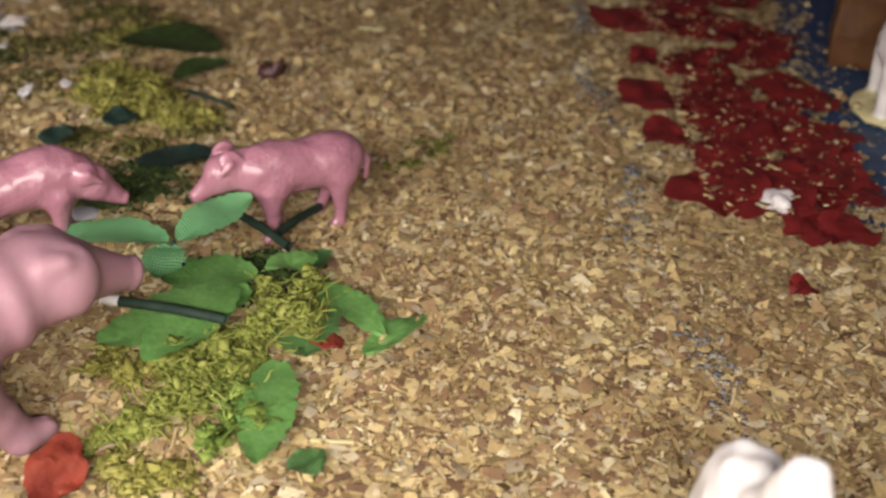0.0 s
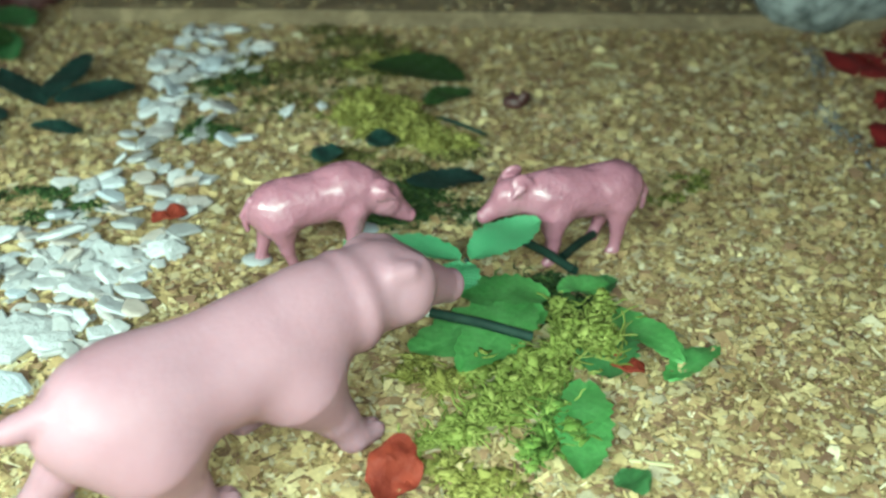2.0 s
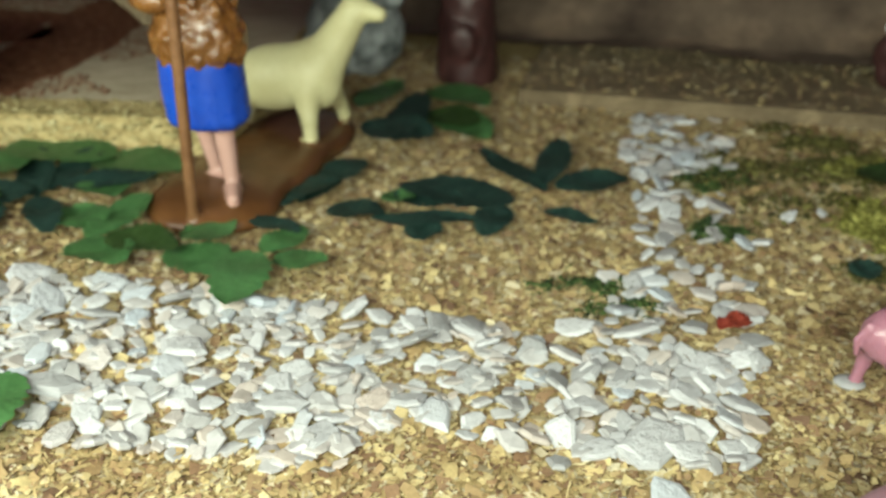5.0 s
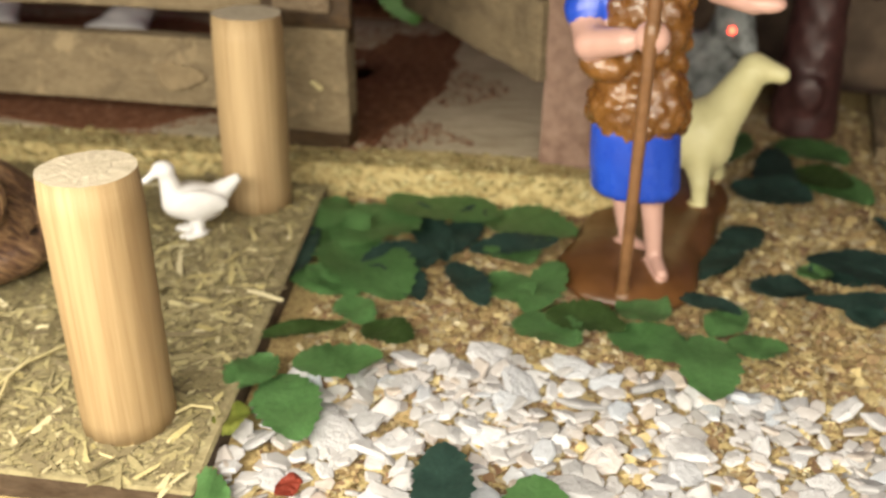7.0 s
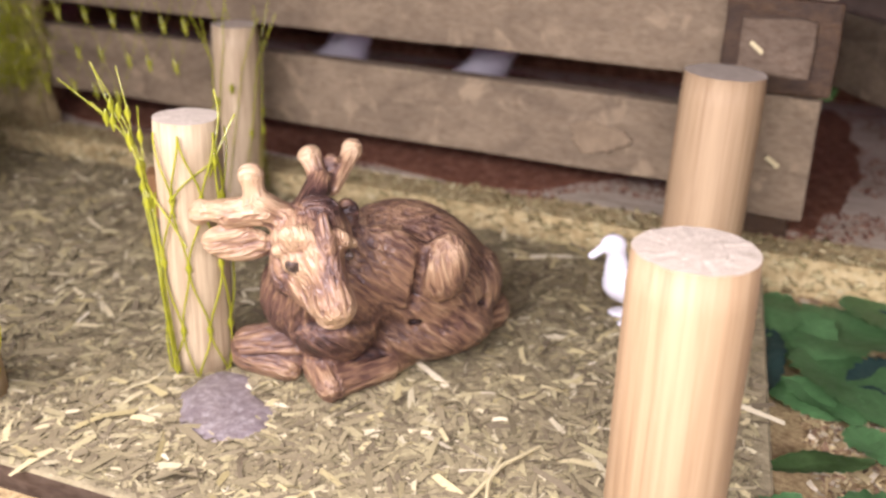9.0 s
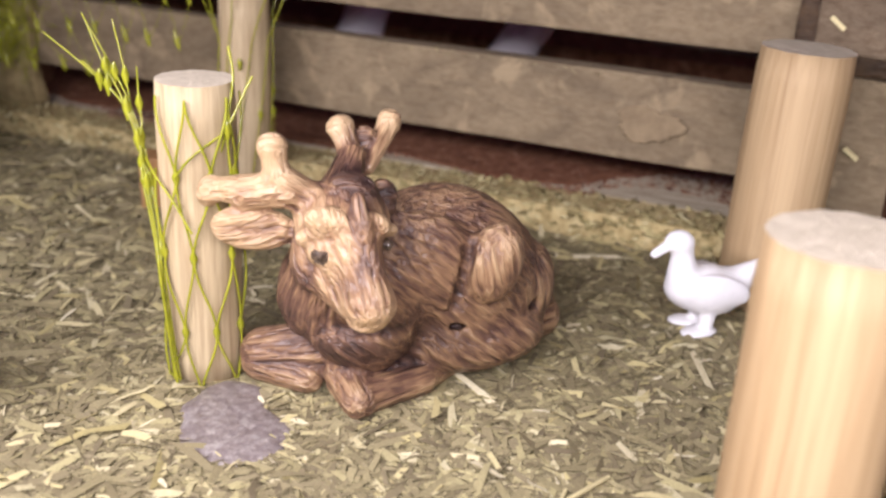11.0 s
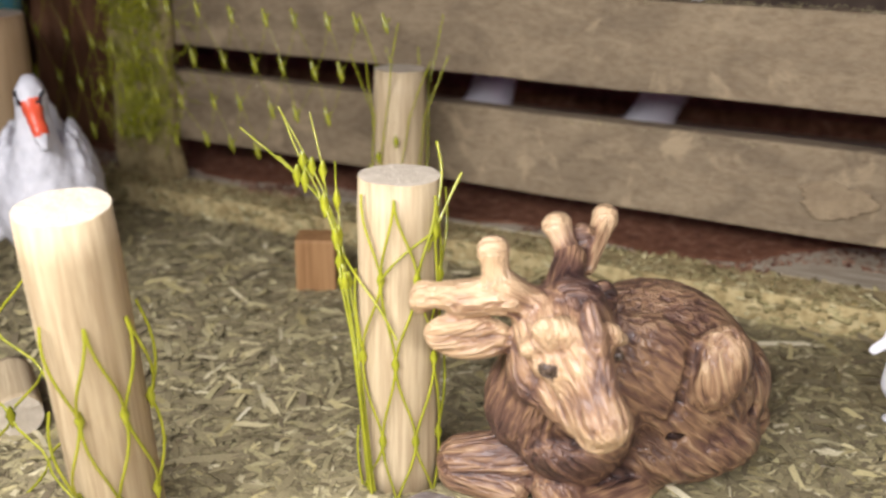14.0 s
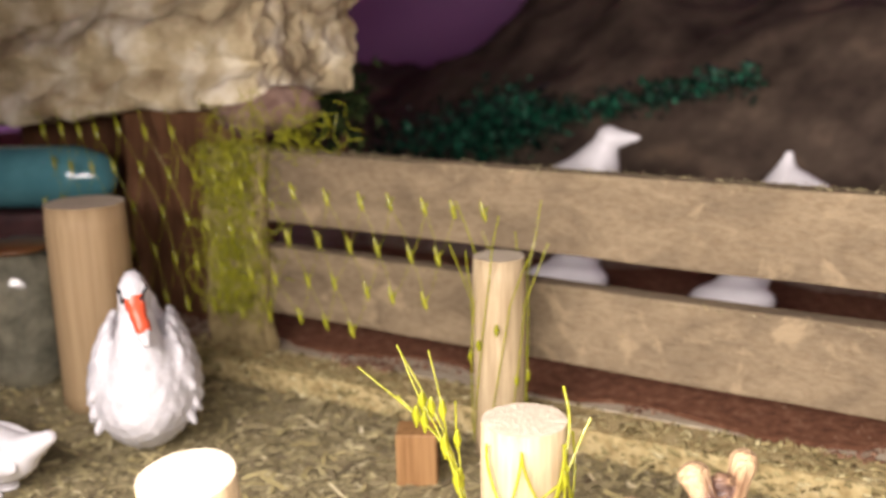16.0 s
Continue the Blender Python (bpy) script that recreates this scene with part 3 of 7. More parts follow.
def chip_field():
    rng = np.random.default_rng(11)
    n = 240000
    x = rng.uniform(-0.40, 0.20, n)
    y = 0.05 + 0.36 * rng.random(n) ** 1.3
    keep = ~((x < -0.30 - 0.37 * (y - 0.08)) & (x < -0.30))
    pond = (x > 0.125 + 0.25 * (y - 0.22)) & (y > 0.203)
    keep &= ~(pond & (rng.random(n) < np.clip(0.35 + 30 * (x - 0.125 - 0.20 * (y - 0.22)), 0, 0.985)))
    x, y = x[keep], y[keep]
    n = len(x)
    kind = rng.random(n)
    size = np.where(kind < 0.42, rng.uniform(0.0006, 0.0014, n), np.clip(rng.lognormal(math.log(0.0019), 0.45, n), 0.0008, 0.0056))
    size = np.where(kind > 0.86, rng.uniform(0.0016, 0.0050, n), size)
    width = np.where(kind > 0.86, rng.uniform(0.0003, 0.0007, n), np.minimum(size * rng.uniform(0.5, 1.0, n), 0.0036))
    z = rise(x, y) + np.where(kind < 0.42, rng.uniform(0.0004, 0.0013, n), rng.uniform(0.0003, 0.0010, n))
    return shavings("wood_chips", np.stack([x, y, z], 1), size, width, rng.uniform(0, 6.3, n), rng.normal(0, 0.24, n), rng.normal(0, 0.24, n), np.abs(rng.normal(0, 0.10, n)), M["chips"], 71)


def fleck_field():
    rng = np.random.default_rng(14)
    n = 800
    y = rng.uniform(0.10, 0.36, n)
    x = 0.081 + 0.004 * np.sin(y * 60) + rng.normal(0, 0.0026, n)
    keep = np.sin(y * 95 + 1) + rng.normal(0, 0.5, n) > -0.1
    x, y = x[keep], y[keep]
    n = len(x)
    s = rng.lognormal(math.log(0.0013), 0.4, n)
    return slabs("blue_flecks", np.stack([x, y, np.full(n, 0.0014)], 1), s, s * 0.6, np.full(n, 0.0002), rng.uniform(0, 6.3, n), rng.normal(0, 0.3, n), rng.normal(0, 0.15, n), M["paint_flecks"], 0.3)


thing("blue_flecks", fleck_field(), "blue-grey painted flecks in a line across the chips", "flecks", kind="stuff")
thing("wood_chips", chip_field(), "loose tan and brown wood chips strewn over the ground", "wood chips", kind="stuff")

# blue painted base under the petals
bm = box_bm(0.0, 0.55, 0.0, 0.5, -0.004, 0.0006, 0.0004)
pond = thing("pond", from_bm("pond", bm, M["pond"]), "flat blue painted board at the edge of the chips", "board", pose(0.118, 0.196, 0, 0, 0, -14), kind="structure")

# low board behind the pigs, strewn with chips
TERRACE = pose(-0.1945, 0.3480, 0, 0, 0, 4.6)
thing("terrace_board", from_bm("terrace_board", box_bm(0, 0.62, 0, 0.40, -0.003, 0.0068, 0.0007, 0.0004, 6), M["slat"]),
      "thin wooden board forming a low step", "board", TERRACE, kind="structure")


def terrace_chips():
    rng = np.random.default_rng(12)
    n = 4200
    x, y = rng.uniform(0.002, 0.40, n), 0.002 + 0.17 * rng.random(n) ** 1.1
    size = rng.lognormal(math.log(0.0016), 0.4, n)
    return slabs("chip_litter", np.stack([x, y, 0.0070 + rng.uniform(0, 0.0008, n)], 1), size, size * rng.uniform(0.35, 0.8, n),
                 np.full(n, 0.0002), rng.uniform(0, 6.3, n), rng.normal(0, 0.25, n), rng.normal(0, 0.25, n), M["chips"])


thing("chip_litter", terrace_chips(), "brown wood chips lying on the low board", "wood chips", TERRACE, kind="stuff")

# deer pen floor: a thin board covered with shredded straw
FLOOR_Z = 0.0121


def pen_floor():
    pts = [(-0.3075, 0.0765), (-0.3615, 0.2230), (-0.80, 0.123), (-0.80, -0.046)]
    bm = bmesh.new()
    top = [bm.verts.new((x, y, FLOOR_Z)) for x, y in pts]
    low = [bm.verts.new((x, y, 0.004)) for x, y in pts]
    bm.faces.new(top)
    bm.faces.new(low[::-1])
    for i in range(4):
        bm.faces.new((top[i], low[i], low[(i + 1) % 4], top[(i + 1) % 4]))
    bmesh.ops.recalc_face_normals(bm, faces=bm.faces[:])
    bmesh.ops.bevel(bm, geom=bm.edges[:], offset=0.0006, segments=1, affect="EDGES")
    bm.normal_update()
    for f in bm.faces:
        f.material_index = 0 if f.normal.z > 0.5 else 1
    return from_bm("pen_floor", bm, [M["litter"], M["pen_edge"]])


thing("pen_floor", pen_floor(), "thin brown board floor of the deer pen", "floor", kind="structure")


def straw_field(n, size, m, seed, thick, spread):
    rng = np.random.default_rng(seed)
    x, y = rng.uniform(-0.72, -0.31, n), rng.uniform(0.0, 0.235, n)
    keep = (x < -0.3108 - 0.371 * (y - 0.0765)) & (y > 0.0785 + 0.249 * (x + 0.3075)) & (y < 0.2215 + 0.228 * (x + 0.36)) 
    x, y = x[keep], y[keep]
    n = len(x)
    ln = np.clip(rng.lognormal(math.log(size), spread, n), 0.0006, 0.016)
    return shavings("straw", np.stack([x, y, FLOOR_Z + rng.uniform(0.0001, 0.0001 + thick, n)], 1), ln, np.clip(ln * rng.uniform(0.12, 0.5, n), 0.0003, 0.0019),
                    rng.uniform(0, 6.3, n), rng.normal(0, 0.10, n), rng.normal(0, 0.25, n), np.abs(rng.normal(0, 0.04, n)), m, seed)


thing("straw_litter", straw_field(150000, 0.0021, M["straw"], 21, 0.0004, 0.65), "shredded greenish straw litter on the pen floor", "straw", kind="stuff")
thing("straw_slivers", straw_field(4800, 0.0034, M["sliver"], 22, 0.0007, 0.6), "pale straw slivers scattered on the pen floor", "straw", kind="stuff")

# sill board and stable floor behind it
SILL = pose(-0.36, 0.2272, 0, 0, 0, 13)


def sill_mesh():
    bm = box_bm(-0.45, 0.094, 0, 0.26, 0.0, 0.0185, 0.001, 0.0006, 16)
    return from_bm("stable_floor", bm, M["sill"])


thing("stable_floor", sill_mesh(), "thick strawy board edge and floor of the stable", "floor", SILL, kind="structure")



def sill_straw():
    """Straw glued on the sill's front face and lying along its top edge."""
    rng = np.random.default_rng(77)
    n = 5200
    x = rng.uniform(-0.44, 0.092, n)
    top = rng.random(n) < 0.5
    y = np.where(top, 0.016 * rng.random(n) ** 1.4, -0.0004)
    z = np.where(top, 0.0187 + rng.uniform(0, 0.0006, n), rng.uniform(0.002, 0.0185, n))
    ln = np.clip(rng.lognormal(math.log(0.0019), 0.5, n), 0.0006, 0.006)
    roll = np.where(top, rng.normal(0, 0.3, n), 1.57 + rng.normal(0, 0.25, n))
    yaw = np.where(top, rng.uniform(0, 6.3, n), rng.normal(0, 0.12, n))
    return slabs("sill_straw", np.stack([x, y, z], 1), ln, ln * rng.uniform(0.2, 0.6, n), np.full(n, 0.0002), yaw, rng.normal(0, 0.35, n), roll,
                 islands("glued_straw", [(0.0, (0.17, 0.13, 0.055)), (0.4, (0.33, 0.275, 0.12)), (0.75, (0.47, 0.40, 0.19)), (1.0, (0.66, 0.59, 0.34))], 0.8), 0.4)


thing("sill_straw", sill_straw(), "short straw bits glued on the stable's sill", "straw", SILL, kind="stuff")


def powder():
    rng = np.random.default_rng(31)
    n = 16000
    x, y = rng.uniform(-0.36, 0.05, n), 0.012 + 0.17 * rng.random(n) ** 1.3
    keep = (np.sin(x * 55 + 1.2) * np.sin(y * 75 + 0.5) > -0.45) & (x < 0.035 + 0.012 * np.sin(y * 90)) & (y > 0.012 + 0.012 * np.sin(x * 40) ** 2)
    x, y = x[keep], y[keep]
    n = len(x)
    s = rng.lognormal(math.log(0.0014), 0.4, n)
    return slabs("red_sawdust", np.stack([x, y, np.full(n, 0.0190)], 1), s, s * 0.6, np.full(n, 0.0002), rng.uniform(0, 6.3, n), rng.normal(0, 0.3, n), rng.normal(0, 0.3, n),
                 islands("red_sawdust", [(0.0, (0.10, 0.035, 0.02)), (0.6, (0.22, 0.10, 0.055)), (1.0, (0.40, 0.24, 0.15))]))


def powder_patch(cx, cy, rx, ry, seed):
    """A thin spread of powder with a ragged outline."""
    rng = random.Random(seed)
    rows = [[], []]
    bm = bmesh.new()
    for s in range(90):
        a = 2 * math.pi * s / 90
        c, d = math.cos(a), math.sin(a)
        k = (abs(c) ** 3.2 + abs(d) ** 3.2) ** (-1 / 3.2) * (1 + 0.07 * math.sin(5 * a + seed) + 0.05 * math.sin(13 * a + 2 * seed) + 0.03 * rng.uniform(-1, 1))
        x, y = cx + rx * k * c, cy + ry * k * d
        rows[0].append(bm.verts.new((x, y, 0.0186)))
        rows[1].append(bm.verts.new((cx + (x - cx) * 0.985, cy + (y - cy) * 0.97, 0.0193)))
    for s in range(90):
        bm.faces.new((rows[0][s], rows[0][(s + 1) % 90], rows[1][(s + 1) % 90], rows[1][s]))
    bm.faces.new(rows[1])
    return from_bm("powder_layer", bm, M["redsand"])


thing("doorway_board", from_bm("doorway_board", box_bm(-0.40, 0.092, 0.016, 0.20, 0.0180, 0.0188, 0.0003), M["grey_board"]), "grey weathered board floor inside the stable", "floor", SILL, kind="structure")
for cx, cy, rx, ry, seed in ((-0.19, 0.098, 0.165, 0.078, 1), (-0.002, 0.098, 0.021, 0.075, 2)):
    thing("powder_layer", powder_patch(cx, cy, rx, ry, seed), "thin reddish-brown powder layer on the stable floor", "powder", SILL, kind="structure")
thing("red_sawdust", powder(), "reddish-brown sawdust scattered over the stable floor", "sawdust", SILL, kind="stuff")

# room behind and round the crib
for name, m in (("wall_north", (-0.2, 0.80, 0.6, 3.2, 0.05, 1.6)), ("wall_south", (-0.2, -0.95, 0.6, 3.2, 0.05, 1.6)), ("wall_west", (-1.55, 0, 0.6, 0.05, 1.9, 1.6)), ("wall_east", (1.25, 0, 0.6, 0.05, 1.9, 1.6))):
    x, y, z, sx, sy, sz = m
    thing(name, from_bm(name, box_bm(x - sx / 2, x + sx / 2, y - sy / 2, y + sy / 2, z - sz / 2, z + sz / 2, 0), M["wall"]), "plain purple painted room wall", "wall", kind="structure")
thing("ceiling", from_bm("ceiling", box_bm(-1.6, 1.3, -1, 1, 1.4, 1.45, 0), M["wall"]), "plain dim room ceiling", "ceiling", kind="structure")

# ---- deer pen and stable ----
FENCE = pose(-0.357, 0.236, 0, 0, 0, 11)


def slat_board(x0, x1, z0, z1, seed, y0=-0.003, y1=0.004):
    bm = box_bm(x0, x1, y0, y1, z0, z1, 0.0009, 0.0006, 14, seed)
    return bm


fence = tagged(new("stable_fence"), "weathered brown wooden slat fence of the stable", "fence")
fence.matrix_world = FENCE
part("slat", slat_board(-0.302, 0.0, 0.0662, 0.0905, 1), M["slat"], fence)
part("slat", slat_board(-0.302, 0.0, 0.0332, 0.0572, 2), M["slat"], fence)
part("post", box_bm(-0.3045, -0.2765, -0.0075, -0.0036, 0.0187, 0.0915, 0.0012, 0.0022, 16, 3), M["strawed"], fence, "straw-covered end post")
part("post", slat_board(-0.030, -0.004, 0.0180, 0.0950, 4, 0.0045, 0.016), M["dark_block"], fence)
part("block", slat_board(-0.0275, 0.0025, 0.0640, 0.0895, 5, -0.0075, -0.0035), M["dark_block"], fence, "dark glittery brown end block")
part("block", slat_board(-0.0265, 0.0005, 0.0290, 0.0635, 6, -0.0070, -0.0035), M["slat"], fence)
def fuzz():
    rng = np.random.default_rng(15)
    n = 2200
    x = rng.uniform(-0.301, 0.0, n)
    z = np.where(rng.random(n) < 0.5, 0.0906, 0.0561) + rng.normal(0, 0.0004, n)
    s = rng.uniform(0.0008, 0.0028, n)
    return slabs("wood_fuzz", np.stack([x, rng.uniform(-0.0035, 0.0035, n), z], 1), s, s * 0.12, np.full(n, 0.0001), rng.uniform(0, 6.3, n), rng.normal(0.1, 0.45, n), rng.normal(0, 0.4, n), M["straw"])


tagged(part("splinter_fringe", fuzz(), None, fence), "pale sawn splinter fringe along the slat edges", kind="stuff")
for x, z, r in ((-0.018, 0.0765, -38), (-0.0095, 0.0455, -35)):
    bm = box_bm(-0.0022, 0.0022, -0.0092, -0.0078, -0.0006, 0.0006, 0.0002)
    p = part("chip", bm, M["sliver"], fence, "pale wood splinter stuck to the block")
    p.matrix_local = pose(x, 0, z, 0, -r, 0)



def stain_patch(rx, rz, seed):
    """A thin dried smear of glue and sawdust with a ragged outline, in the plane of a slat."""
    bm = bmesh.new()
    n = 44
    outer, inner = [], []
    for k in range(n):
        a = 2 * math.pi * k / n
        q = 1 + 0.13 * math.sin(3 * a + seed) + 0.06 * math.sin(7 * a + 2 * seed) + 0.05 * math.sin(15 * a) + 0.03 * math.sin(26 * a)
        outer.append(bm.verts.new((rx * q * math.cos(a), 0, rz * q * math.sin(a))))
        inner.append(bm.verts.new((rx * q * 0.9 * math.cos(a), -0.0004, rz * q * 0.9 * math.sin(a))))
    for k in range(n):
        bm.faces.new((outer[k], outer[(k + 1) % n], inner[(k + 1) % n], inner[k]))
    bm.faces.new(inner)
    bmesh.ops.recalc_face_normals(bm, faces=bm.faces[:])
    return bm


for x, y, z, rx, rz, seed in ((-0.0610, -0.0042, 0.0440, 0.0090, 0.0050, 1.1),):
    p = part("glue_stain", stain_patch(rx, rz, seed), M["stain_shade"], fence, "pale brown dried glue smear")
    p.matrix_local = pose(x, y, z)

part("bare_patch", box_bm(-0.0228, -0.0034, -0.0090, -0.0065, 0.0690, 0.0845, 0.0008, 0.0008, 12, 21), M["bare"], fence, "paler bare middle of the dark block")

# bark post and side fence of the doorway
bark = from_bm("bark_post", box_bm(-0.0088, 0.0088, -0.006, 0.007, 0.0, 0.115, 0.002, 0.0009, 12, 9), M["bark"], True)
bp_ob = thing("bark_post", bark, "thick pinkish-brown bark post standing on the stable floor", "post", pose(-0.2892, 0.2590, 0.0188, 0, 1, 8))
side = tagged(new("side_fence"), "weathered slat fence running back from the bark post", "fence")
side.matrix_world = pose(-0.2950, 0.2530, 0, 0, 0, 138)
part("slat", slat_board(0.0, 0.125, 0.0475, 0.0735, 7), M["slat"], side)
part("slat", slat_board(0.0, 0.125, 0.084, 0.108, 8), M["slat"], side)


def dowel(name, x, y, r, top, m, label, cat="post", lean=(0, 0), z=FLOOR_Z - 0.001, group=""):
    """A round post with a slightly uneven sawn top."""
    bm = bmesh.new()
    rng = random.Random(int(x * 1e4))
    seg, rows = 40, 10
    h = top - z
    rings = []
    for i in range(rows + 1):
        f = i / rows
        ring = []
        for s in range(seg):
            a = 2 * math.pi * s / seg
            rr = r * (1 + 0.012 * math.sin(3 * a + 9 * x) + 0.006 * rng.uniform(-1, 1))
            if i == rows:
                rr *= 0.965
            ring.append(bm.verts.new((rr * math.cos(a), rr * math.sin(a), h * f * (0.985 if i == rows - 1 else 1) + (0.0001 * rng.uniform(-1, 1) if i == rows else 0))))
        rings.append(ring)
    for a, b in zip(rings, rings[1:]):
        for s in range(seg):
            bm.faces.new((a[s], a[(s + 1) % seg], b[(s + 1) % seg], b[s])).smooth = True
    bm.faces.new(rings[0][::-1])
    inner = [bm.verts.new((v.co.x * 0.5, v.co.y * 0.5, h + 0.00006 * rng.uniform(-1, 1))) for v in rings[-1]]
    for s in range(seg):
        bm.faces.new((rings[-1][s], rings[-1][(s + 1) % seg], inner[(s + 1) % seg], inner[s])).material_index = 1
    bm.faces.new(inner).material_index = 1
    return thing(name, from_bm(name, bm, [m, M["cut_end"]]), label, cat, pose(x, y, z, lean[0], lean[1], 0), group)


dowel("post", -0.3349, 0.0912, 0.0100, 0.0714, M["oak_dowel"], "thick ribbed orange-brown wooden dowel post", group="pen posts")
dowel("post", -0.3740, 0.2012, 0.0106, 0.0735, M["oak_dowel"], "thick ribbed brown wooden dowel post against the fence", group="pen posts", lean=(-1, 1))
dowel("post", -0.4503, 0.0930, 0.0073, 0.0712, M["pale_dowel"], "pale smooth wooden dowel post wrapped in netting", group="pen posts")
dowel("post", -0.4792, 0.0520, 0.0075, 0.0720, M["pale_dowel"], "pale smooth wooden dowel post with loose netting", group="pen posts", lean=(6.5, 3.4))
dowel("post", -0.5255, 0.1785, 0.0073, 0.0700, M["pale_dowel"], "pale smooth wooden dowel post near the slat fence", group="pen posts")
dowel("post", -0.6505, 0.1250, 0.0127, 0.0790, M["oak_dowel"], "thick brown wooden dowel post beside the hut", group="pen posts")

# ---- figures ----
def small_pig(name, arch, head, feet):
    """A small pig facing +x: head is the snout's tip, feet are (hip x, foot x, side) for the four legs."""
    hx, hy, hz = head
    s = [("e", (0.0, 0, 0.0158), (0.0135, 0.0058, 0.0060), (0, 0, 0), 0),
         ("e", (-0.0078, 0, 0.0158 - arch * 0.3), (0.0072, 0.0060, 0.0064), (0, 0, 0), 0),
         ("e", (0.0070, 0, 0.0162 + arch * 0.2), (0.0070, 0.0056, 0.0064), (0, 0, 0), 0),
         ("c", (0.0115, hy * 0.2, 0.0168), (hx - 0.0066, hy * 0.6, hz + 0.0050), 0.0050, 0.0041, 0),
         ("c", (hx - 0.0066, hy * 0.6, hz + 0.0048), (hx - 0.0008, hy, hz), 0.0036, 0.0016, 0, 0.0014),
         ("e", (hx - 0.0004, hy, hz), (0.0007, 0.0018, 0.0017), (0, 30, 0), 0, 0.0004)]
    for y in (-1, 1):
        ex, ey, ez = hx - 0.0082, hy * 0.6 + 0.0034 * y, hz + 0.0088
        s.append(("e", (ex, ey, ez), (0.0027, 0.0009, 0.0027), (30 * y, 35, 12 * y), 0, 0.0005))
        s.append(("c", (ex + 0.0006, ey + 0.0006 * y, ez - 0.0002), (ex + 0.0030, ey + 0.0010 * y, ez - 0.0022), 0.0012, 0.0005, 0, 0.0005))
        s.append(("e", (hx - 0.0046, hy * 0.8 + 0.0027 * y, hz + 0.0045), (0.0007, 0.0004, 0.0006), (0, 0, 0), 0, 0.0003))
    for x, fx, y in feet:
        kx = (x + fx) / 2
        s.append(("c", (x, 0.0032 * y, 0.0125), (kx, 0.0035 * y, 0.0062), 0.0034, 0.0017, 0))
        s.append(("c", (kx, 0.0035 * y, 0.0062), (fx, 0.0035 * y, 0.0014), 0.0016, 0.0013, 0, 0.0006))
        s.append(("c", (fx, 0.0035 * y, 0.0012), (fx + 0.0012, 0.0035 * y, 0.0010), 0.0014, 0.0011, 0, 0.0004))
    s.append(("c", (-0.0142, 0, 0.0180), (-0.0160, 0.0008, 0.0140), 0.0008, 0.0006, 0, 0.0008))
    s.append(("c", (-0.0160, 0.0008, 0.0140), (-0.0150, 0.0012, 0.0100), 0.0006, 0.0007, 0, 0.0005))
    return sculpt(name, s, 0.00042, [M["pink"]], 0.0022, 0.00020, 760)


thing("toy_pig", small_pig("toy_pig", 0.0, (0.0240, -0.0030, 0.0118), ((-0.0082, -0.0074, 1), (-0.0090, -0.0050, -1), (0.0080, 0.0088, 1), (0.0085, 0.0050, -1))), "small glossy pink plastic pig standing beside the leaves", "toy pig", pose(0.0014, 0.1930, 0.0002, 0, 0, 206))
thing("toy_pig", small_pig("toy_pig", 0.004, (0.0228, -0.0028, 0.0088), ((-0.0098, -0.0124, 1), (-0.0088, -0.0060, -1), (0.0080, 0.0105, 1), (0.0085, 0.0076, -1))), "small glossy pink plastic pig with lowered head", "toy pig", pose(-0.0590, 0.1812, 0.0008, 0, 0, 28))


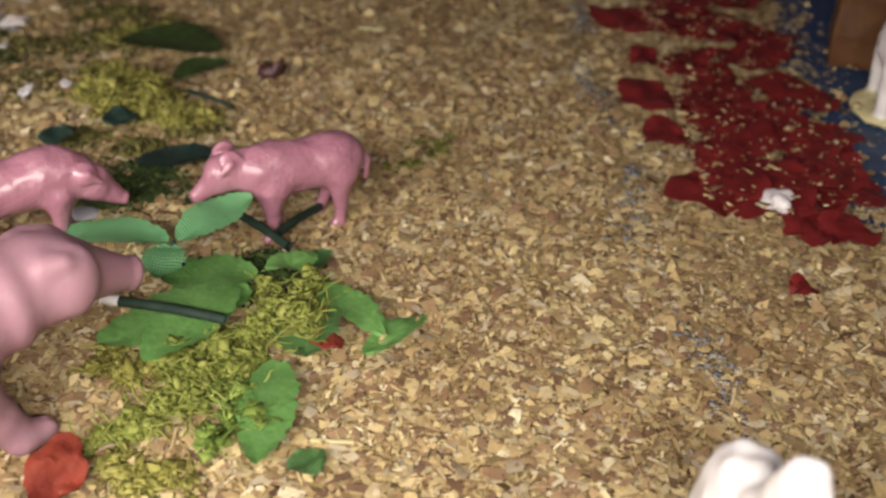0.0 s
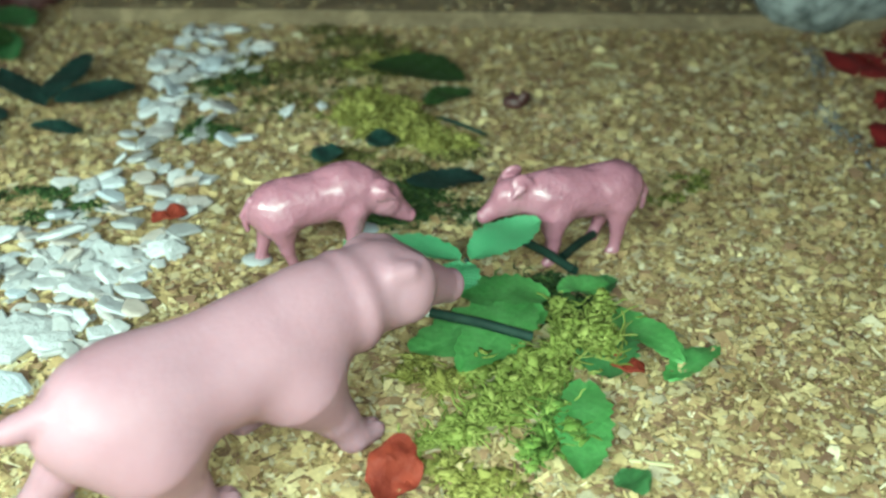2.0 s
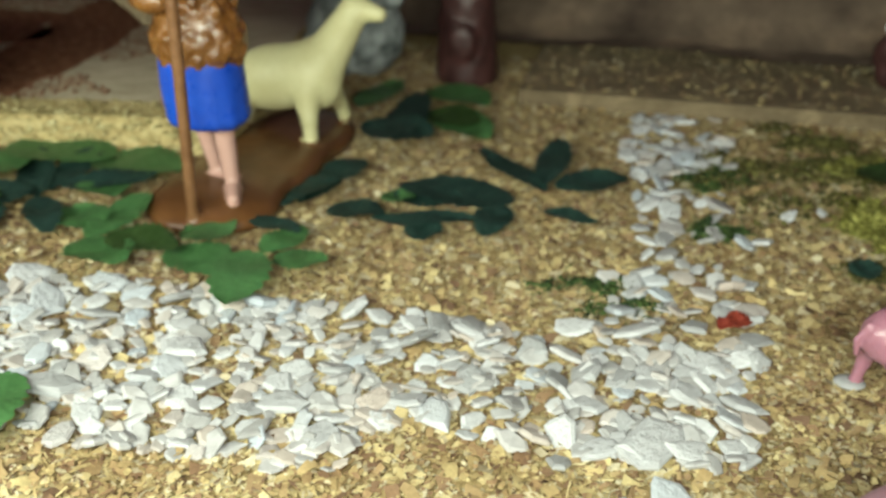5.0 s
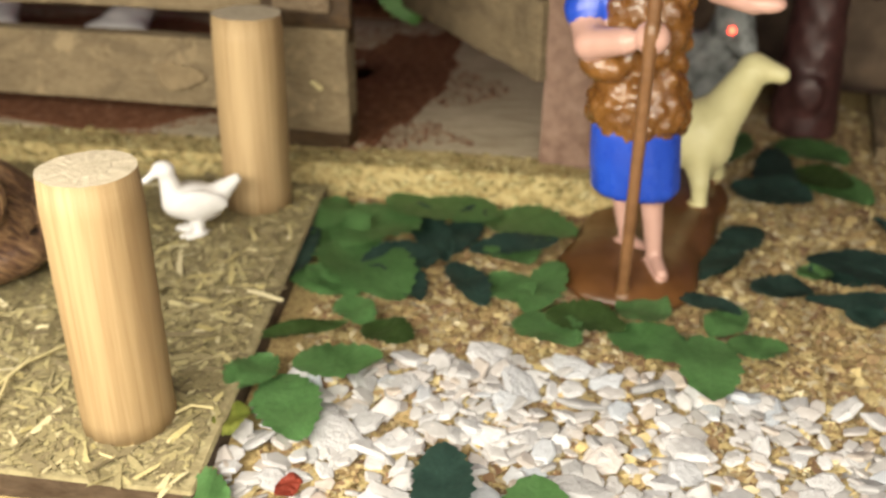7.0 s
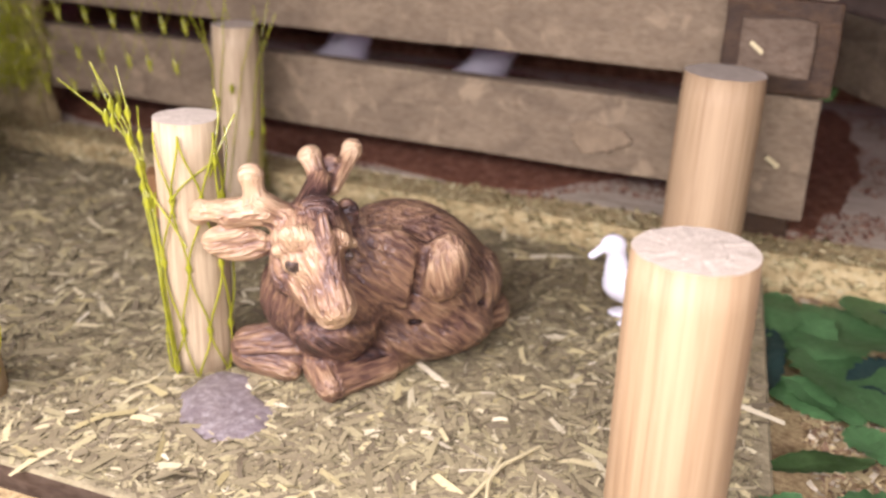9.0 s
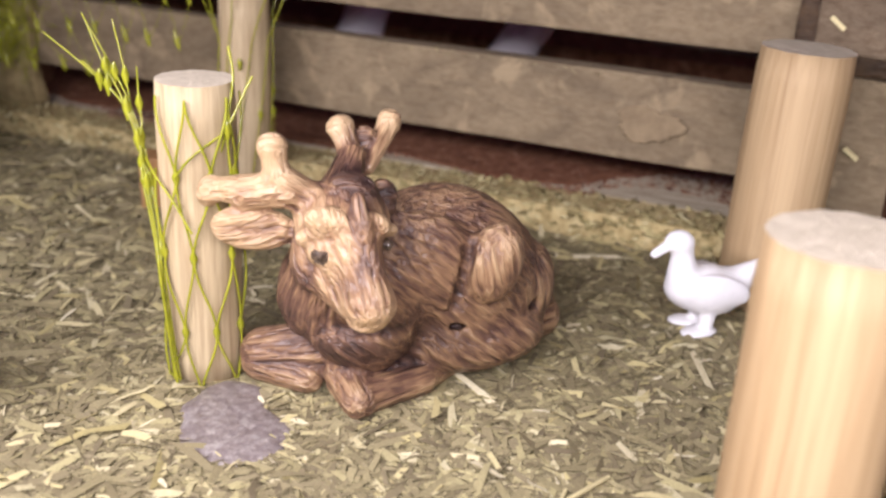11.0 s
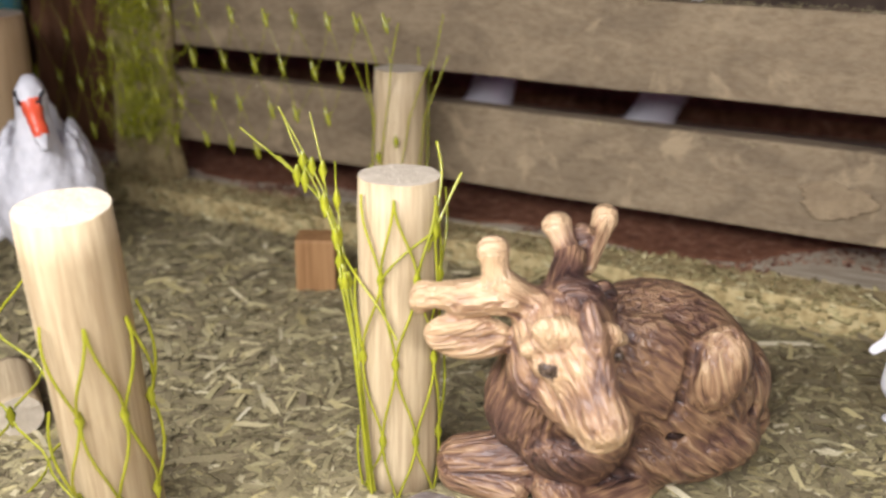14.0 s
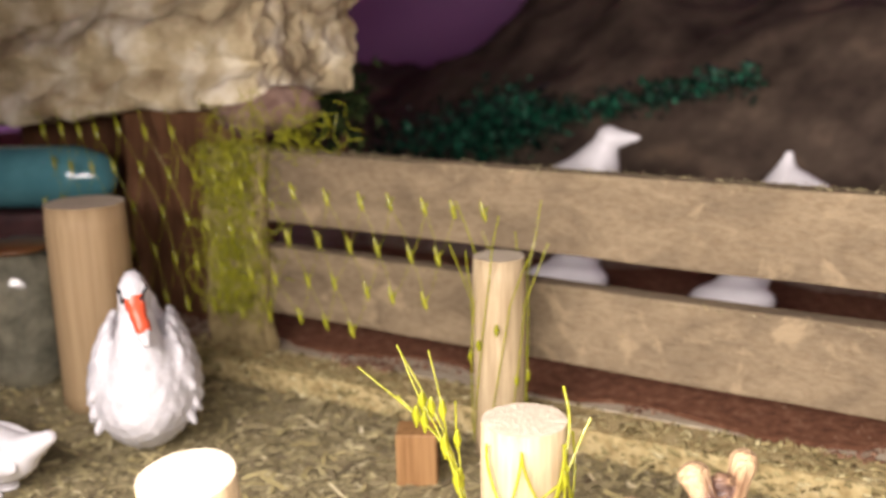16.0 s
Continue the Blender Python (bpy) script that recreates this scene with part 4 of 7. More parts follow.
def big_pig():
    s = [("e", (-0.002, 0, 0.0238), (0.0285, 0.0114, 0.0100), (0, 0, 0), 0),
         ("e", (-0.0165, 0, 0.0232), (0.0140, 0.0124, 0.0120), (0, 0, 0), 0),
         ("e", (0.0085, 0, 0.0244), (0.0120, 0.0104, 0.0102), (0, 0, 0), 0),
         ("c", (-0.022, 0, 0.0300), (0.018, 0, 0.0318), 0.0048, 0.0040, 0, 0.0030),
         ("c", (0.0170, 0, 0.0268), (0.0300, 0, 0.0276), 0.0092, 0.0086, 0),
         ("e", (0.0240, 0, 0.0266), (0.0040, 0.0098, 0.0096), (0, 0, 0), 0, 0.0018),
         ("e", (0.0330, 0, 0.0266), (0.0074, 0.0082, 0.0082), (0, 25, 0), 0, 0.0016),
         ("c", (0.0375, 0, 0.0252), (0.0465, 0, 0.0208), 0.0060, 0.0034, 0, 0.0026),
         ("e", (0.0477, 0, 0.0203), (0.0013, 0.0036, 0.0036), (0, 28, 0), 0, 0.0008)]
    for y in (-1, 1):
        s.append(("e", (0.0350, 0.0062 * y, 0.0282), (0.0034, 0.0030, 0.0058), (12 * y, 14, 0), 0, 0.0034))
        s.append(("c", (0.0305, 0.0058 * y, 0.0330), (0.0330, 0.0072 * y, 0.0332), 0.0018, 0.0012, 0, 0.0024))
        s.append(("x", (0.0405, 0.0056 * y, 0.0300), (0.0395, 0.0072 * y, 0.0215), 0.0004, 0.0004, 0.0022))
    for (x, y), (fx, fy) in (((0.010, 0.007), (0.006, 0.009)), ((0.0105, -0.0065), (0.0190, -0.0082)), ((-0.019, 0.008), (-0.031, 0.0105)), ((-0.016, -0.007), (-0.0098, -0.0075))):
        kx, ky = (x * 0.4 + fx * 0.6), (y + fy) / 2
        s.append(("c", (x, y, 0.0180), (kx, ky, 0.0095), 0.0078, 0.0040, 0))
        s.append(("c", (kx, ky, 0.0095), (fx, fy, 0.0034), 0.0039, 0.0031, 0, 0.0012))
        s.append(("c", (fx, fy, 0.0030), (fx + 0.0040, fy, 0.0024), 0.0032, 0.0024, 0, 0.001))
        s.append(("x", (fx + 0.0040, fy, 0.0050), (fx + 0.0075, fy, 0.0024), 0.0004, 0.0004, 0.0006))
    s.append(("c", (-0.0285, 0, 0.0285), (-0.0335, 0.0010, 0.0275), 0.0028, 0.0021, 0, 0.0015))
    s.append(("c", (-0.0325, 0.0010, 0.0275), (-0.0360, 0.0022, 0.0270), 0.0021, 0.0013, 0, 0.0008))
    return sculpt("toy_sow", s, 0.0006, [M["rosy"]], 0.0040)


thing("toy_sow", big_pig(), "large pale pink rubber sow walking on the chips", "toy pig", pose(-0.0568, 0.1103, 0.0002, 0, 0, 46) @ Matrix.Diagonal((0.99, 0.96, 0.93, 1)))


def shepherd():
    """Painted figurine of a herdsman with a sheep on one brown base; local origin under the staff side."""
    SK, BL, FL, BS, CR, WD = 0, 1, 2, 3, 4, 5
    s = [("e", (-0.0040, 0.003, 0.0035), (0.0205, 0.0190, 0.0062), (0, 0, 0), BS),
         ("e", (-0.0050, 0.030, 0.0035), (0.0205, 0.0280, 0.0055), (0, 0, 0), BS, 0.008),
         ("e", (-0.0060, 0.061, 0.0035), (0.0205, 0.0290, 0.0055), (0, 0, 0), BS, 0.008),
         ("c", (0.004, 0.006, 0.034), (0.0035, 0.003, 0.012), 0.0036, 0.0022, SK, 0.001),
         ("c", (0.0035, 0.003, 0.011), (0.0075, -0.004, 0.0098), 0.0022, 0.0018, SK, 0.001),
         ("c", (-0.006, 0.010, 0.034), (-0.0065, 0.012, 0.012), 0.0036, 0.0024, SK, 0.001),
         ("c", (-0.0065, 0.012, 0.0105), (-0.001, 0.010, 0.0095), 0.0023, 0.0019, SK, 0.001),
         ("c", (-0.0010, 0.008, 0.0500), (-0.0010, 0.007, 0.0400), 0.0104, 0.0108, BL, 0.0008),
         ("e", (-0.0010, 0.008, 0.0560), (0.0128, 0.0112, 0.0120), (0, 0, 0), FL, 0.0008),
         ("e", (-0.0010, 0.008, 0.0760), (0.0120, 0.0105, 0.0200), (0, 0, 0), FL, 0.001),
         ("c", (-0.0120, 0.008, 0.0930), (-0.0150, 0.004, 0.0785), 0.0064, 0.0066, BL, 0.0008),
         ("c", (-0.0148, 0.003, 0.0755), (-0.0118, -0.004, 0.0715), 0.0049, 0.0043, SK, 0.0008),
         ("c", (-0.0118, -0.004, 0.0715), (-0.0015, -0.009, 0.0745), 0.0043, 0.0034, SK, 0.0008),
         ("e", (0.0005, -0.0100, 0.0762), (0.0044, 0.0036, 0.0044), (0, 0, 0), SK, 0.0006),
         ("c", (0.0120, 0.008, 0.0930), (0.0170, 0.006, 0.0880), 0.0058, 0.0052, FL, 0.0008),
         ("c", (0.0170, 0.006, 0.0860), (0.0265, 0.002, 0.0840), 0.0040, 0.0030, SK, 0.0008),
         ("e", (0.0290, 0.001, 0.0842), (0.0050, 0.0030, 0.0024), (0, 0, 0), SK, 0.0006),
         ("c", (-0.0010, 0.008, 0.0980), (-0.0010, 0.008, 0.1040), 0.0045, 0.0042, SK, 0.001),
         ("e", (-0.0010, 0.008, 0.1120), (0.0075, 0.0078, 0.0092), (0, 0, 0), SK, 0.001),
         ("e", (-0.0010, 0.009, 0.1165), (0.0088, 0.0090, 0.0060), (0, 0, 0), WD, 0.001),
         ("c", (-0.0010, -0.0125, 0.0040), (0.0008, -0.0125, 0.0780), 0.0017, 0.0017, WD, 0.0005),
         ("c", (0.0008, -0.0120, 0.0780), (0.0015, -0.0120, 0.1180), 0.0017, 0.0015, WD, 0.0005)]
    for a in range(14):
        c, d = math.cos(a * 0.449), math.sin(a * 0.449)
        s.append(("c", (-0.001 + 0.0090 * c, 0.0075 + 0.0082 * d, 0.0460), (-0.001 + 0.0098 * c, 0.0072 + 0.0090 * d, 0.0312), 0.0028, 0.0026, BL, 0.0030))
    rng = random.Random(8)
    for a in range(64):
        t, h = a * 2.399, 0.0490 + 0.0070 * (a / 64) + 0.0006 * math.sin(a * 1.7)
        s.append(("e", (-0.001 + 0.0124 * math.cos(t), 0.0078 + 0.0108 * math.sin(t), h), (rng.uniform(0.0014, 0.0024), 0.0016, rng.uniform(0.0016, 0.0030)), (0, 0, 0), FL, 0.0012))
    for a in range(60):
        t, h = a * 2.399, 0.060 + 0.030 * (a / 60)
        s.append(("e", (-0.001 + 0.0112 * math.cos(t), 0.0078 + 0.0098 * math.sin(t), h), (rng.uniform(0.0012, 0.0020), 0.0014, rng.uniform(0.0016, 0.0026)), (0, 0, 0), FL, 0.0012))
    s.append(("e", (-0.0085, -0.0020, 0.0655), (0.0068, 0.0046, 0.0042), (0, 8, 0), FL, 0.0006))
    lean = lambda c: (c[0] - 0.0045 * min(1.0, max(0.0, (c[2] - 0.012) / 0.025)), c[1], c[2])
    s = [p if p[1][2] < 0.0045 or p[1][1] < -0.0095 else (p[0], lean(p[1]), lean(p[2]) if p[0] == "c" else p[2]) + tuple(p[3:]) for p in s]
    # the sheep, walking, its neck stretched forwards and up
    q = lambda x, y, z: (x, y + 0.058, z)
    s += [("e", q(-0.0072, -0.0010, 0.0272), (0.0192, 0.0098, 0.0112), (0, -12, 0), CR, 0.001),
          ("e", q(0.0050, 0.0010, 0.0285), (0.0090, 0.0088, 0.0118), (0, -20, 0), CR, 0.003),
          ("c", q(0.0085, 0.0035, 0.0345), q(0.0158, 0.0102, 0.0480), 0.0076, 0.0050, CR, 0.003),
          ("c", q(0.0165, 0.0112, 0.0492), q(0.0246, 0.0108, 0.0478), 0.0046, 0.0027, CR, 0.002),
          ("e", q(0.0140, 0.0068, 0.0470), (0.0017, 0.0012, 0.0042), (15, 25, 0), CR, 0.0008)]
    for hip, knee, foot in (((0.0045, -0.0055), (0.0066, -0.0085), (0.0074, -0.0095)), ((0.0065, 0.0050), (0.0078, 0.0130), (0.0084, 0.0165)), ((-0.0175, -0.0055), (-0.0210, -0.0125), (-0.0243, -0.0160)), ((-0.0165, 0.0040), (-0.0205, 0.0015), (-0.0228, -0.0005))):
        s.append(("c", q(*hip, 0.0245), q(*knee, 0.0160), 0.0054, 0.0029, CR, 0.002))
        s.append(("c", q(*knee, 0.0160), q(*foot, 0.0092), 0.0027, 0.0024, CR, 0.0008))
        s.append(("e", q(foot[0], foot[1], 0.0086), (0.0026, 0.0026, 0.0014), (0, 0, 0), WD, 0.0004))
    return sculpt("shepherd_figurine", s, 0.00075, [M["skin"], M["blue"], M["fleece"], M["base"], M["cream"], M["staff"]], 0.003)


thing("shepherd_figurine", shepherd(), "painted herdsman figurine in blue with a cream sheep, brown base", "figurine", pose(-0.2520, 0.2105, 0.0008) @ Matrix.Scale(1.025, 4))


def deer():
    """Lying deer in millimetres: x to its haunch, y back, z up from the litter."""
    FUR, DARK, TAN, EYE, FACE = 0, 1, 2, 3, 4
    s = [
         ("e", (19.0, 28.0, 20.4), (19.0, 15.0, 17.6), (0.0, 0.0, 0.0), FUR),
         ("e", (29.7, 31.0, 15.7), (11.0, 12.0, 15.0), (0.0, 0.0, 0.0), FUR),
         ("e", (4.0, 16.0, 18.0), (11.2, 11.5, 14.0), (0.0, 0.0, 0.0), FUR),
         ("e", (20.0, 26.0, 8.5), (21.0, 13.0, 8.5), (0.0, 0.0, 0.0), FUR),
         ("c", (-3.2, 13.0, 22.4), (-1.0, 9.0, 33.8), 8.3, 7.4, FUR),
         ("e", (0.2, 5.2, 38.4), (8.3, 8.8, 8.0), (0.0, 0.0, 0.0), FACE, 2),
         ("c", (-2.6, 4.6, 32.2), (3.2, -3.2, 28.2), 6.0, 4.3, FUR, 2.0),
         ("c", (2.4, -1.2, 39.1), (5.1, -6.8, 30.0), 4.2, 3.6, FACE, 2.0),
         ("e", (5.5, -7.8, 28.9), (4.2, 4.1, 3.6), (0.0, 12.0, 0.0), TAN, 2.0),
         ("e", (4.8, -7.2, 25.9), (3.3, 3.0, 1.8), (0.0, 0.0, 0.0), TAN, 0.7),
         ("c", (-4.7, -2.7, 36.4), (-2.9, -3.9, 37.7), 0.4, 0.5, TAN, 0.4),
         ("c", (-2.9, -3.9, 37.7), (-1.0, -4.3, 36.5), 0.5, 0.4, TAN, 0.4),
         ("c", (-4.4, -2.9, 35.6), (-2.9, -3.7, 34.6), 0.35, 0.4, TAN, 0.4),
         ("c", (-2.9, -3.7, 34.6), (-1.3, -4.3, 35.4), 0.4, 0.35, TAN, 0.4),
         ("c", (-5.9, -1.5, 38.4), (-0.4, -3.5, 41.5), 1.5, 1.3, TAN, 1.6),
         ("c", (5.4, -2.0, 41.7), (8.6, 1.0, 39.0), 1.3, 1.2, TAN, 1.5),
         ("e", (-2.6, -3.0, 42.2), (3.4, 1.6, 2.2), (0.0, 0.0, 0.0), TAN, 1.5),
         ("e", (6.4, -2.0, 40.8), (2.0, 1.3, 2.0), (0.0, 0.0, 0.0), TAN, 1.5),
         ("e", (0.1, -3.5, 34.6), (2.6, 1.6, 4.0), (0.0, -25.0, 0.0), TAN, 2.0),
         ("e", (-3.0, -2.4, 35.4), (2.3, 1.5, 1.8), (0.0, 0.0, 0.0), TAN, 0.6),
         ("e", (-2.9, -3.75, 36.1), (1.7, 1.3, 1.3), (0.0, 0.0, -12.0), EYE, 0.1),
         ("e", (8.2, -0.5, 36.9), (0.9, 0.9, 1.0), (0.0, 0.0, 0.0), EYE, 0.2),
         ("e", (-15.1, 5.0, 37.3), (7.4, 2.0, 4.1), (0.0, 4.0, 0.0), TAN, 0.8),
         ("e", (-16.1, 3.9, 38.1), (4.6, 0.8, 1.9), (0.0, 4.0, 0.0), FUR, 0.5),
         ("e", (7.1, 13.0, 41.0), (2.7, 1.5, 3.3), (0.0, 0.0, 0.0), DARK, 0.8),
         ("c", (-5.8, 5.0, 43.0), (-9.7, 4.5, 45.2), 3.2, 3.3, TAN, 1.5),
         ("c", (-9.7, 4.5, 45.0), (-15.9, 5.5, 43.7), 3.3, 3.0, TAN, 1),
         ("c", (-15.9, 5.5, 43.9), (-22.2, 7.0, 43.6), 2.6, 2.0, TAN, 1),
         ("e", (-22.6, 7.0, 43.2), (2.3, 2.2, 2.9), (0.0, 20.0, 0.0), TAN, 0.8),
         ("e", (-18.4, 5.0, 45.0), (2.0, 1.6, 1.6), (0.0, 0.0, 0.0), TAN, 0.8),
         ("c", (-8.5, 2.0, 44.6), (-15.7, 3.0, 43.5), 1.0, 0.8, DARK, 0.8),
         ("c", (-10.9, 4.5, 47.0), (-11.5, 5.0, 51.4), 2.4, 2.2, TAN, 1),
         ("e", (-11.6, 5.0, 52.3), (2.5, 2.2, 2.1), (0.0, -10.0, 0.0), TAN, 1.4),
         ("c", (0.1, 8.0, 44.7), (1.5, 13.0, 47.8), 3.2, 2.7, DARK, 1.2),
         ("c", (1.6, 13.0, 47.8), (-0.4, 16.0, 52.2), 2.0, 2.2, TAN, 0.8),
         ("e", (-0.7, 16.2, 52.9), (2.3, 2.1, 1.9), (0.0, -15.0, 0.0), TAN, 1.4),
         ("c", (4.2, 14.0, 46.2), (7.9, 21.0, 52.0), 1.8, 2.0, TAN, 0.8),
         ("e", (8.3, 21.4, 52.8), (2.1, 2.1, 1.9), (0.0, 20.0, 0.0), TAN, 1.4),
         ("e", (3.8, 17.0, 50.3), (2.0, 1.5, 2.6), (0.0, 0.0, 0.0), DARK, 0.8),
         ("e", (2.0, 5.0, 44.8), (4.2, 4.0, 2.6), (0.0, 0.0, 0.0), DARK, 1.5),
         ("c", (3.0, -1.6, 45.4), (3.7, -3.9, 42.5), 1.2, 1.2, DARK, 1.2),
         ("c", (3.9, -4.0, 42.0), (5.6, -6.6, 34.5), 1.1, 0.8, DARK, 1.2),
         # shading under the jaw, painted as a dark oval
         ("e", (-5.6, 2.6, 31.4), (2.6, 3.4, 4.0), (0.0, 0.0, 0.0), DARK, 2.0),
         ("c", (-5.2, 16.7, 8.0), (-15.3, 19.0, 6.0), 5.4, 4.8, FUR, 0.8),
         ("c", (-15.8, 18.3, 4.0), (-6.6, 13.1, 3.5), 4.0, 3.3, FUR, 1),
         ("c", (10.5, 20.2, 10.0), (1.6, 11.9, 5.5), 5.8, 4.8, FUR, 1),
         ("c", (1.3, 10.4, 4.6), (3.4, 4.4, 3.4), 4.2, 3.4, FUR, 1),
         ("c", (3.7, 5.1, 3.4), (15.5, 13.2, 3.2), 3.3, 3.1, FUR, 0.8),
         ("c", (17.5, 16.0, 2.8), (21.1, 20.2, 2.4), 2.6, 2.2, TAN, 0.6),
         # shade of the gap inside the folded foreleg, put in as dark colour
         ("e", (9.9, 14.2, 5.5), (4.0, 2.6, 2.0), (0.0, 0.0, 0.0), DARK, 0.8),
         ("e", (26.7, 26.9, 4.0), (5.2, 4.4, 4.0), (0.0, 0.0, 0.0), TAN, 0.8),
         ("c", (25.5, 22.7, 6.5), (24.7, 22.5, 1.6), 0.6, 0.6, DARK, 0.4),
         ("c", (30.9, 29.5, 5.5), (41.2, 37.0, 6.0), 4.5, 5.2, FUR, 0.8),
         ("e", (28.5, 15.2, 27.2), (5.4, 4.5, 8.2), (0.0, 14.0, 0.0), FACE, 1.2),
         ("e", (38.4, 31.0, 16.7), (5.0, 7.0, 8.5), (0.0, 0.0, 0.0), FUR, 2),
         # belly gap between the legs, its shade painted dark
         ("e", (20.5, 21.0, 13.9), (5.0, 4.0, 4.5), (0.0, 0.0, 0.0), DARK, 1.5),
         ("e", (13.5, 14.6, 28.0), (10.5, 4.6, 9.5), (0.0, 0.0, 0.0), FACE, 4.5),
         # recess shadow under the chin painted dark; the next oval darkens the neck's side
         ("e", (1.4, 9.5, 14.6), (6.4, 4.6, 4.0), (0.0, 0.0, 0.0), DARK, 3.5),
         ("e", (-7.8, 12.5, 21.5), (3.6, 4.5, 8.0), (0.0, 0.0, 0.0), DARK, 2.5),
         ("e", (3.0, -11.8, 30.2), (0.5, 0.4, 0.4), (0.0, 0.0, 0.0), DARK, 0.3),
         ("e", (8.3, -10.8, 30.4), (0.5, 0.4, 0.4), (0.0, 0.0, 0.0), DARK, 0.3),
    ]
    mm = lambda v: tuple(0.001 * n for n in v)
    figure = []
    for p in s:
        if p[0] == "c":
            figure.append(("c", mm(p[1]), mm(p[2]), p[3] * 0.001, p[4] * 0.001, p[5], 0.001 * (p[6] if len(p) > 6 else 3.0)))
        else:
            figure.append(("e", mm(p[1]), mm(p[2]), p[3], p[4], 0.001 * (p[5] if len(p) > 5 else 3.0)))
    figure.append(("x", (-0.0205, 0.0028, 0.0380), (-0.0115, 0.0022, 0.0372), 0.0007, 0.0014, 0.0012))
    figure.append(("x", (-0.0005, -0.0115, 0.0262), (0.0105, -0.0110, 0.0268), 0.0005, 0.0005, 0.0006))
    figure.append(("x", (0.0245, 0.0125, 0.0375), (0.0215, 0.0130, 0.0190), 0.0010, 0.0012, 0.0016))
    figure.append(("x", (0.0215, 0.0150, 0.0140), (0.0380, 0.0240, 0.0150), 0.0010, 0.0010, 0.0014))
    figure.append(("x", (-0.0040, 0.0040, 0.0190), (0.0120, 0.0060, 0.0165), 0.0012, 0.0012, 0.0016))
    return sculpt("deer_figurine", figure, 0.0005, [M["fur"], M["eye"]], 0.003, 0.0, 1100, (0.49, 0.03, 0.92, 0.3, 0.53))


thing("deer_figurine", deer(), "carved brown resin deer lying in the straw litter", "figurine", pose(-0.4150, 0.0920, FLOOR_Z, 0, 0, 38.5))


def duck(name):
    s = [("e", (0.0, 0, 0.0108), (0.0098, 0.0062, 0.0064), (0, -12, 0), 0),
         ("c", (-0.0070, 0, 0.0120), (-0.0140, 0, 0.0165), 0.0042, 0.0018, 0),
         ("c", (0.0065, 0, 0.0120), (0.0082, 0, 0.0220), 0.0046, 0.0025, 0),
         ("e", (0.0092, 0, 0.0238), (0.0036, 0.0027, 0.0027), (0, 0, 0), 0),
         ("c", (0.0116, 0, 0.0230), (0.0152, 0, 0.0208), 0.0014, 0.0011, 0, 0.0005),
         ("e", (-0.0020, 0.0046, 0.0125), (0.0080, 0.0014, 0.0034), (0, -18, 0), 0, 0.0012),
         ("e", (-0.0020, -0.0046, 0.0125), (0.0080, 0.0014, 0.0034), (0, -18, 0), 0, 0.0012),
         ("c", (0.000, 0.0025, 0.0075), (0.0005, 0.0028, 0.0015), 0.0022, 0.0018, 0, 0.0006),
         ("c", (0.000, -0.0025, 0.0075), (0.0005, -0.0028, 0.0015), 0.0022, 0.0018, 0, 0.0006),
         ("e", (0.0022, 0.0030, 0.0010), (0.0052, 0.0030, 0.0011), (0, 0, 10), 0, 0.0005),
         ("e", (0.0022, -0.0030, 0.0010), (0.0052, 0.0030, 0.0011), (0, 0, -10), 0, 0.0005)]
    return sculpt(name, s, 0.00042, [M["white"]], 0.002)


duck_mesh = duck("duck_figurine")
thing("duck_figurine", duck_mesh, "small white plastic duck standing in the straw", "figurine", pose(-0.3788, 0.1758, FLOOR_Z, 0, 0, 228) @ Matrix.Diagonal((0.90, 0.95, 0.92, 1)))
thing("duck_figurine", duck_mesh, "small white plastic duck near the swan", "figurine", pose(-0.6120, 0.0715, FLOOR_Z, 0, 0, 205) @ Matrix.Diagonal((1.3, 1.3, 1.12, 1)))


def swan():
    s = [("e", (0, 0, 0.0180), (0.0190, 0.0152, 0.0165), (0, -10, 0), 0),
         ("e", (0.0075, 0, 0.0200), (0.0105, 0.0128, 0.0170), (0, 0, 0), 0),
         ("c", (-0.0040, 0, 0.0270), (-0.0100, 0, 0.0405), 0.0112, 0.0050, 0),
         ("c", (0.0120, 0, 0.0170), (0.0112, 0, 0.0490), 0.0100, 0.0038, 0),
         ("e", (0.0125, 0, 0.0512), (0.0058, 0.0037, 0.0052), (0, 25, 0), 0),
         ("c", (0.0165, 0.0004, 0.0490), (0.0200, 0.0020, 0.0425), 0.0025, 0.0022, 1, 0.0006),
         ("c", (0.0205, 0.0023, 0.0404), (0.0214, 0.0026, 0.0385), 0.0021, 0.0013, 0, 0.0004),
         ("c", (-0.0140, 0, 0.0250), (-0.0240, 0, 0.0330), 0.0070, 0.0025, 0)]
    for y in (-1, 1):
        s.append(("e", (-0.0040, 0.0105 * y, 0.0255), (0.0165, 0.0042, 0.0120), (20 * y, -10, 0), 0, 0.002))
        for i in range(34):
            f, g = i * 0.618 % 1, i / 34
            s.append(("e", (0.010 - 0.026 * f, (0.0122 + 0.0060 * g - 0.0115 * g * g + 0.0018 * math.sin(math.pi * f)) * y, 0.0120 + 0.026 * g), (0.0024, 0.0014, 0.0036), (24 * y, -40, 0), 0, 0.0005))
        s.append(("c", (0.0150, 0.0038 * y, 0.0522), (0.0182, 0.0026 * y, 0.0495), 0.0006, 0.0005, 2, 0.0003))
    return sculpt("swan_figurine", s, 0.00075, [M["feather"], M["orange"], M["black"]], 0.003, 0.0003, 900)


thing("swan_figurine", swan(), "white feathered swan with an orange-red beak", "figurine", pose(-0.6085, 0.1160, FLOOR_Z, 0, 0, -34))


